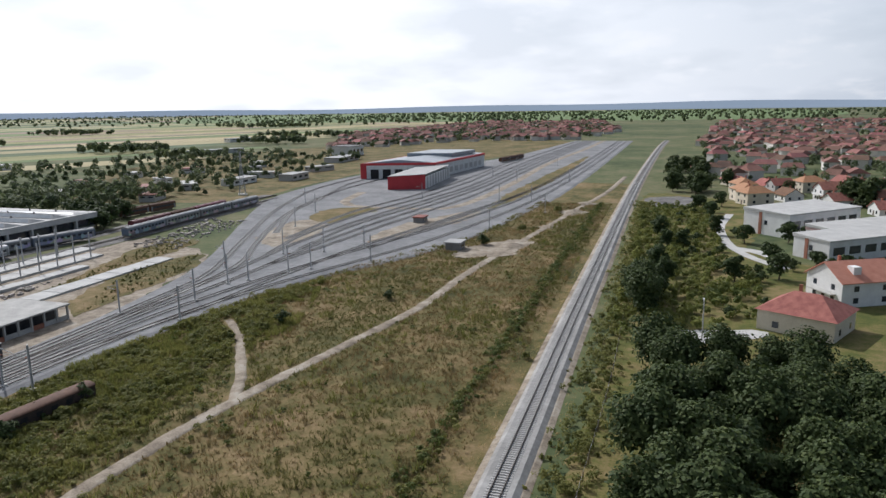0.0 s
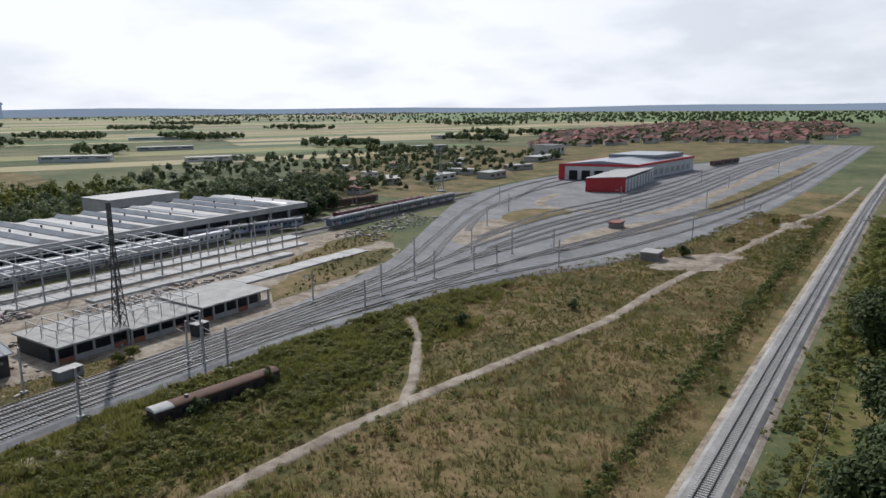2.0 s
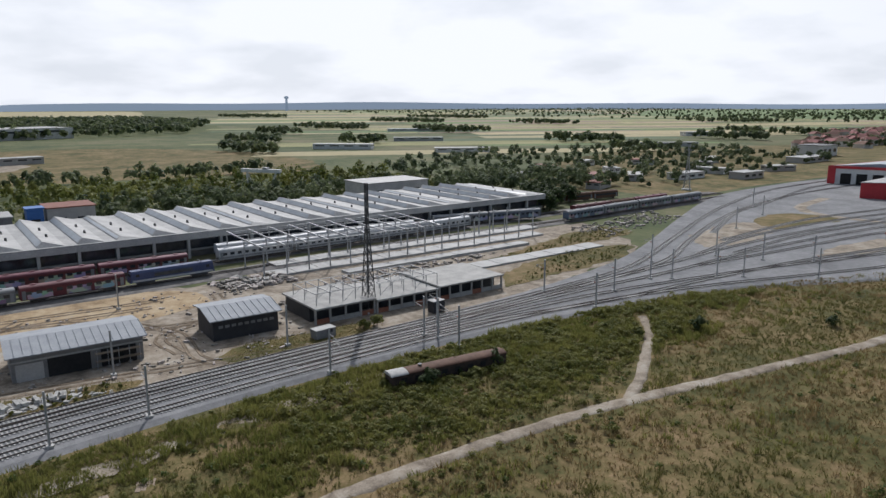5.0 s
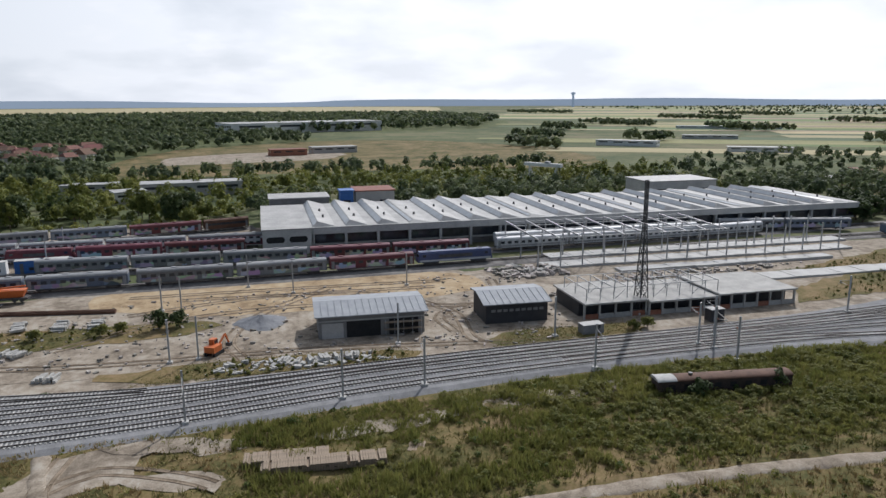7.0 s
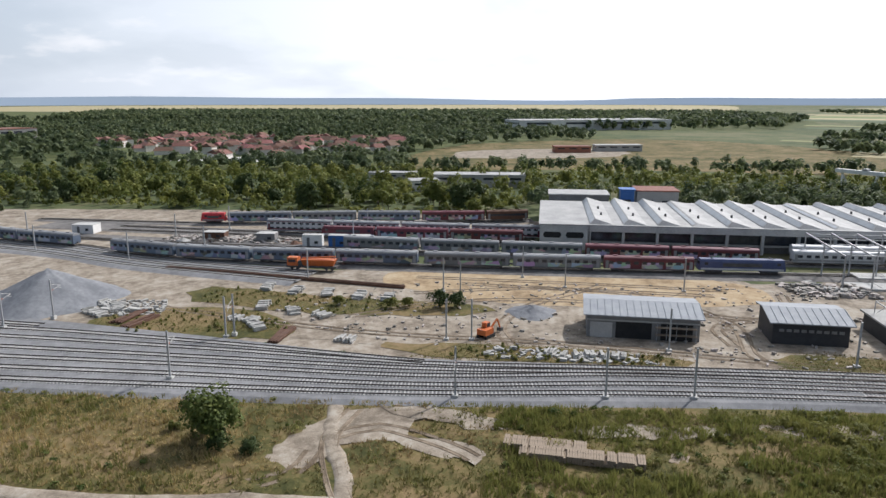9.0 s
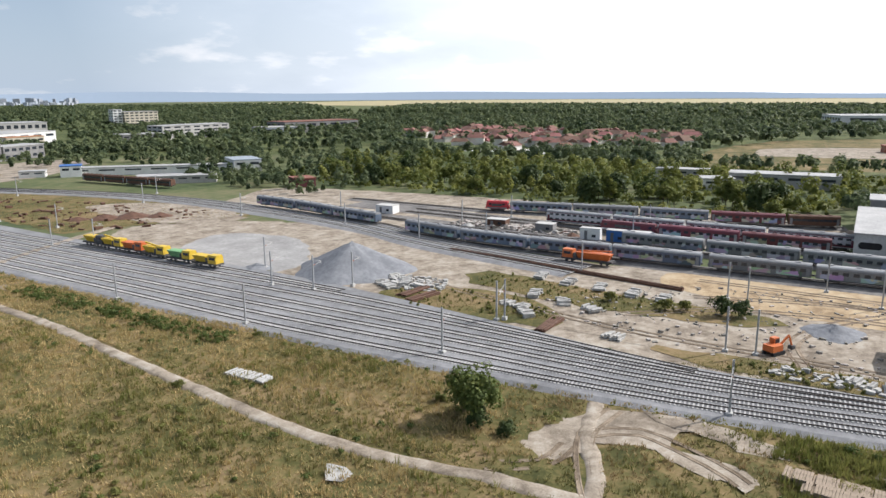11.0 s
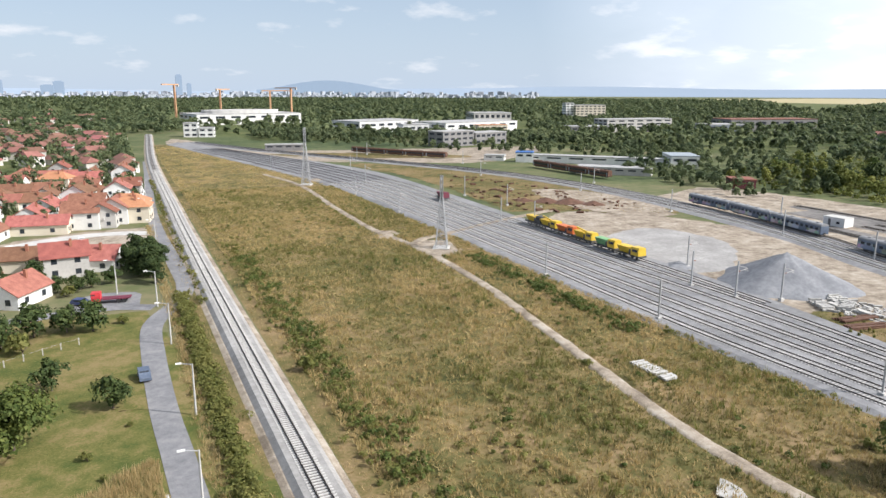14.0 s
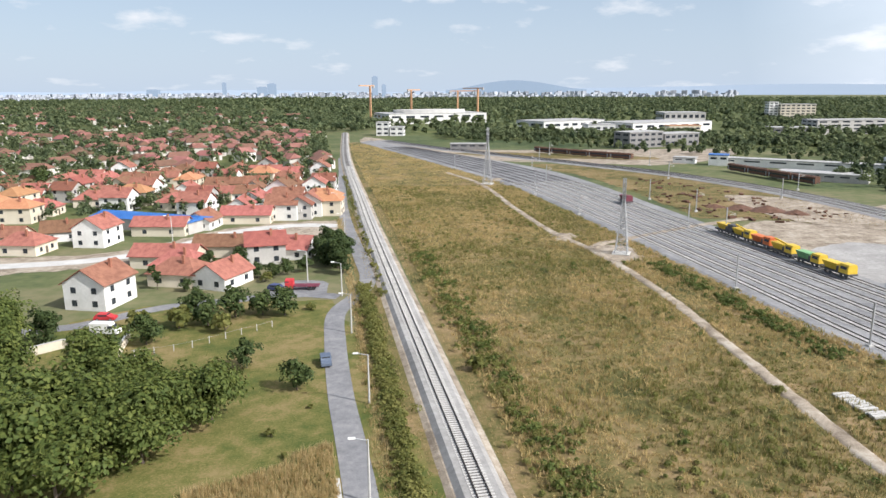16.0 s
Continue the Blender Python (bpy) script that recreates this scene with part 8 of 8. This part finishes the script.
pale = np.array([y < -35 + 30 * noise.noise(Vector((x * 0.04, y * 0.03, 6.0))) for x, y in p_dry]) & (rng.uniform(0, 1, len(p_dry)) < 0.72)
more = open_ground(scatter(rng, [(-6, -330), (-6, -40), (-60, -40), (-75, -60), (-74, -200), (-72, -320)], 24000))
blades("pale_grass", more, rng, 0.3, 0.8, 0.085, L_pale, "tall pale dry meadow grass", per=5, ground=meadow_height)
far_grass = open_ground(scatter(rng, [(-6, -330), (-72, -330), (-54, -427), (-22, -600), (-8, -600)], 9000))
blades("pale_grass", far_grass, rng, 0.35, 0.9, 0.2, L_pale, "tall pale dry grass towards the yard's end", per=5)
blades("pale_grass", p_dry[pale], rng, 0.25, 0.75, 0.085, L_pale, "tall pale dry meadow grass", per=5, ground=meadow_height)
blades("dry_grass", p_dry[~pale], rng, 0.25, 0.75, 0.085, L_dry, "tall dry brown meadow grass", per=5, ground=meadow_height)
blades("green_grass", p_green, rng, 0.25, 0.8, 0.09, L_green, "patches of greener meadow grass", per=5, ground=meadow_height)
p = open_ground(scatter(rng, NEAR_MEADOW, 5200))
m = np.array([noise.noise(Vector((x * 0.03 + 5, y * 0.02, 1.0))) + 0.6 * noise.noise(Vector((x * 0.11, y * 0.11, 7.0))) + (0.30 if (x < -52 and 20 < y < 150) else 0) for x, y in p])
wood("weed_clumps", p[m > 0.30], rng, 0.4, 1.1, 60, 0.17, L_weed, "green weed clumps in the meadow", "weeds", low=0.0, wide=2.4, ground=meadow_height)
lush = open_ground(scatter(rng, [(-58, 40), (-56, 60), (-60, 95), (-63, 130), (-72, 160), (-84, 110), (-84, 55), (-80, 40)], 1900) + np.random.default_rng(5).normal(0, (2.2, 7.0), (1900, 2)))
lush = lush[np.array([x > -83.5 and noise.noise(Vector((x * 0.09, y * 0.06, 2.0))) > -0.22 for x, y in lush])]
wood("bushes", lush, rng, 0.4, 1.5, 56, 0.2, L_weed, "low green bushes round the derelict wagon", "bushes", low=0.0, wide=2.4, ground=meadow_height)
soft = open_ground(np.concatenate([scatter(rng, [(-54, -6), (-53, 60), (-57, 95), (-58, 130), (-72, 168), (-85, 110), (-84, 45), (-78, -6)], 16000), scatter(rng, NEAR_MEADOW, 20000)]))
soft = soft[np.array([noise.noise(Vector((x * 0.07, y * 0.05, 4.0))) + 0.7 * noise.noise(Vector((x * 0.22, y * 0.2, 9.0))) + (0.34 if (x < -53 and -6 < y < 165) else 0.04) > 0.16 for x, y in soft])]
clumps = open_ground(scatter(rng, NEAR_MEADOW, 900))
clumps = clumps[np.array([noise.noise(Vector((x * 0.05, y * 0.04, 12.0))) > -0.02 for x, y in clumps])]
wood("meadow_clumps", clumps, rng, 0.4, 1.2, 50, 0.17, L_mid, "dark thistle and bramble clumps in the meadow", "weeds", low=0.0, wide=2.2, ground=meadow_height)
blades("tall_weeds", soft, rng, 0.4, 1.15, 0.11, L_weed, "tall soft green weeds in drifts over the meadow", "weeds", per=6, ground=meadow_height)
wood("site_weeds", np.concatenate([scatter(rng, o, 90) for o in ([(-103, -78), (-106, -92), (-118, -88), (-121, -62), (-109, -48)], [(-120, -45), (-126, -78), (-138, -80), (-134, -45), (-131, -12)], [(-112, 118), (-116, 165), (-127, 186), (-133, 160)], [(-137, 130), (-140, 200), (-156, 205), (-142, 150)], [(-98.5, -20), (-99.5, 25), (-105, 20), (-106, -10)])]), rng, 0.4, 1.1, 40, 0.2, L_weed, "weeds on the building site", "weeds", low=0.0)
strips = np.concatenate([scatter(rng, o, 1500) for o in ([(-103, -78), (-106, -92), (-118, -88), (-121, -62), (-109, -48)], [(-120, -45), (-126, -78), (-138, -80), (-134, -45), (-131, -12)], [(-112, 118), (-116, 165), (-127, 186), (-133, 160)], [(-137, 130), (-140, 200), (-156, 205), (-142, 150)], [(-97.5, -24), (-99, 28), (-106, 22), (-107, -12)], [(-100.5, 40), (-102, 72), (-108, 74), (-110, 48)])])
blades("site_grass", strips, rng, 0.2, 0.6, 0.08, L_green, "green and dry grass on the building site")
blades("site_grass", strips[::2] + rng.normal(0, 1.6, strips[::2].shape), rng, 0.2, 0.6, 0.08, L_dry, "dry grass on the building site")
isle = scatter(rng, [(-114, -225), (-118, -280), (-119, -345), (-130, -400), (-162, -342), (-178, -290), (-182, -235), (-165, -195), (-140, -215)], 5000)
blades("island_grass", isle, rng, 0.2, 0.7, 0.1, L_dry, "dry grass on the island between tracks")
turf = scatter(rng, [(17.5, -62), (60, -75), (80, -110), (52, -120), (20, -134)], 9000)
blades("lawn_grass", turf, rng, 0.06, 0.2, 0.07, L_green, "short uneven lawn grass")
straw = scatter(rng, [(16.4, -62), (17, -84.5), (21, -83), (25, -79), (34, -76), (38, -50), (16, -45)], 6500)
blades("tall_straw", straw, rng, 0.7, 1.5, 0.07, L_straw, "tall pale straw-coloured grass by the road", per=4)
blades("verge_straw", np.c_[rng.normal(10.8, 0.6, 2600), rng.uniform(-250, -55, 2600)], rng, 0.4, 1.1, 0.07, L_straw, "pale dry grass along the road's edge")
blades("verge_straw", np.c_[rng.choice([-1, 1], 3600) * rng.normal(5.2, 0.7, 3600) + 0.7, rng.uniform(-300, 330, 3600)], rng, 0.2, 0.6, 0.07, L_straw, "pale dry grass along the embankment's foot")

# the single line's nearest sleepers
for x, y, a in MAIN_SLEEPERS:
    part("sleeper", SLEEPER, M_sleeper, main).matrix_basis = pose(x, y, 0.87, 0, 0, math.degrees(a))
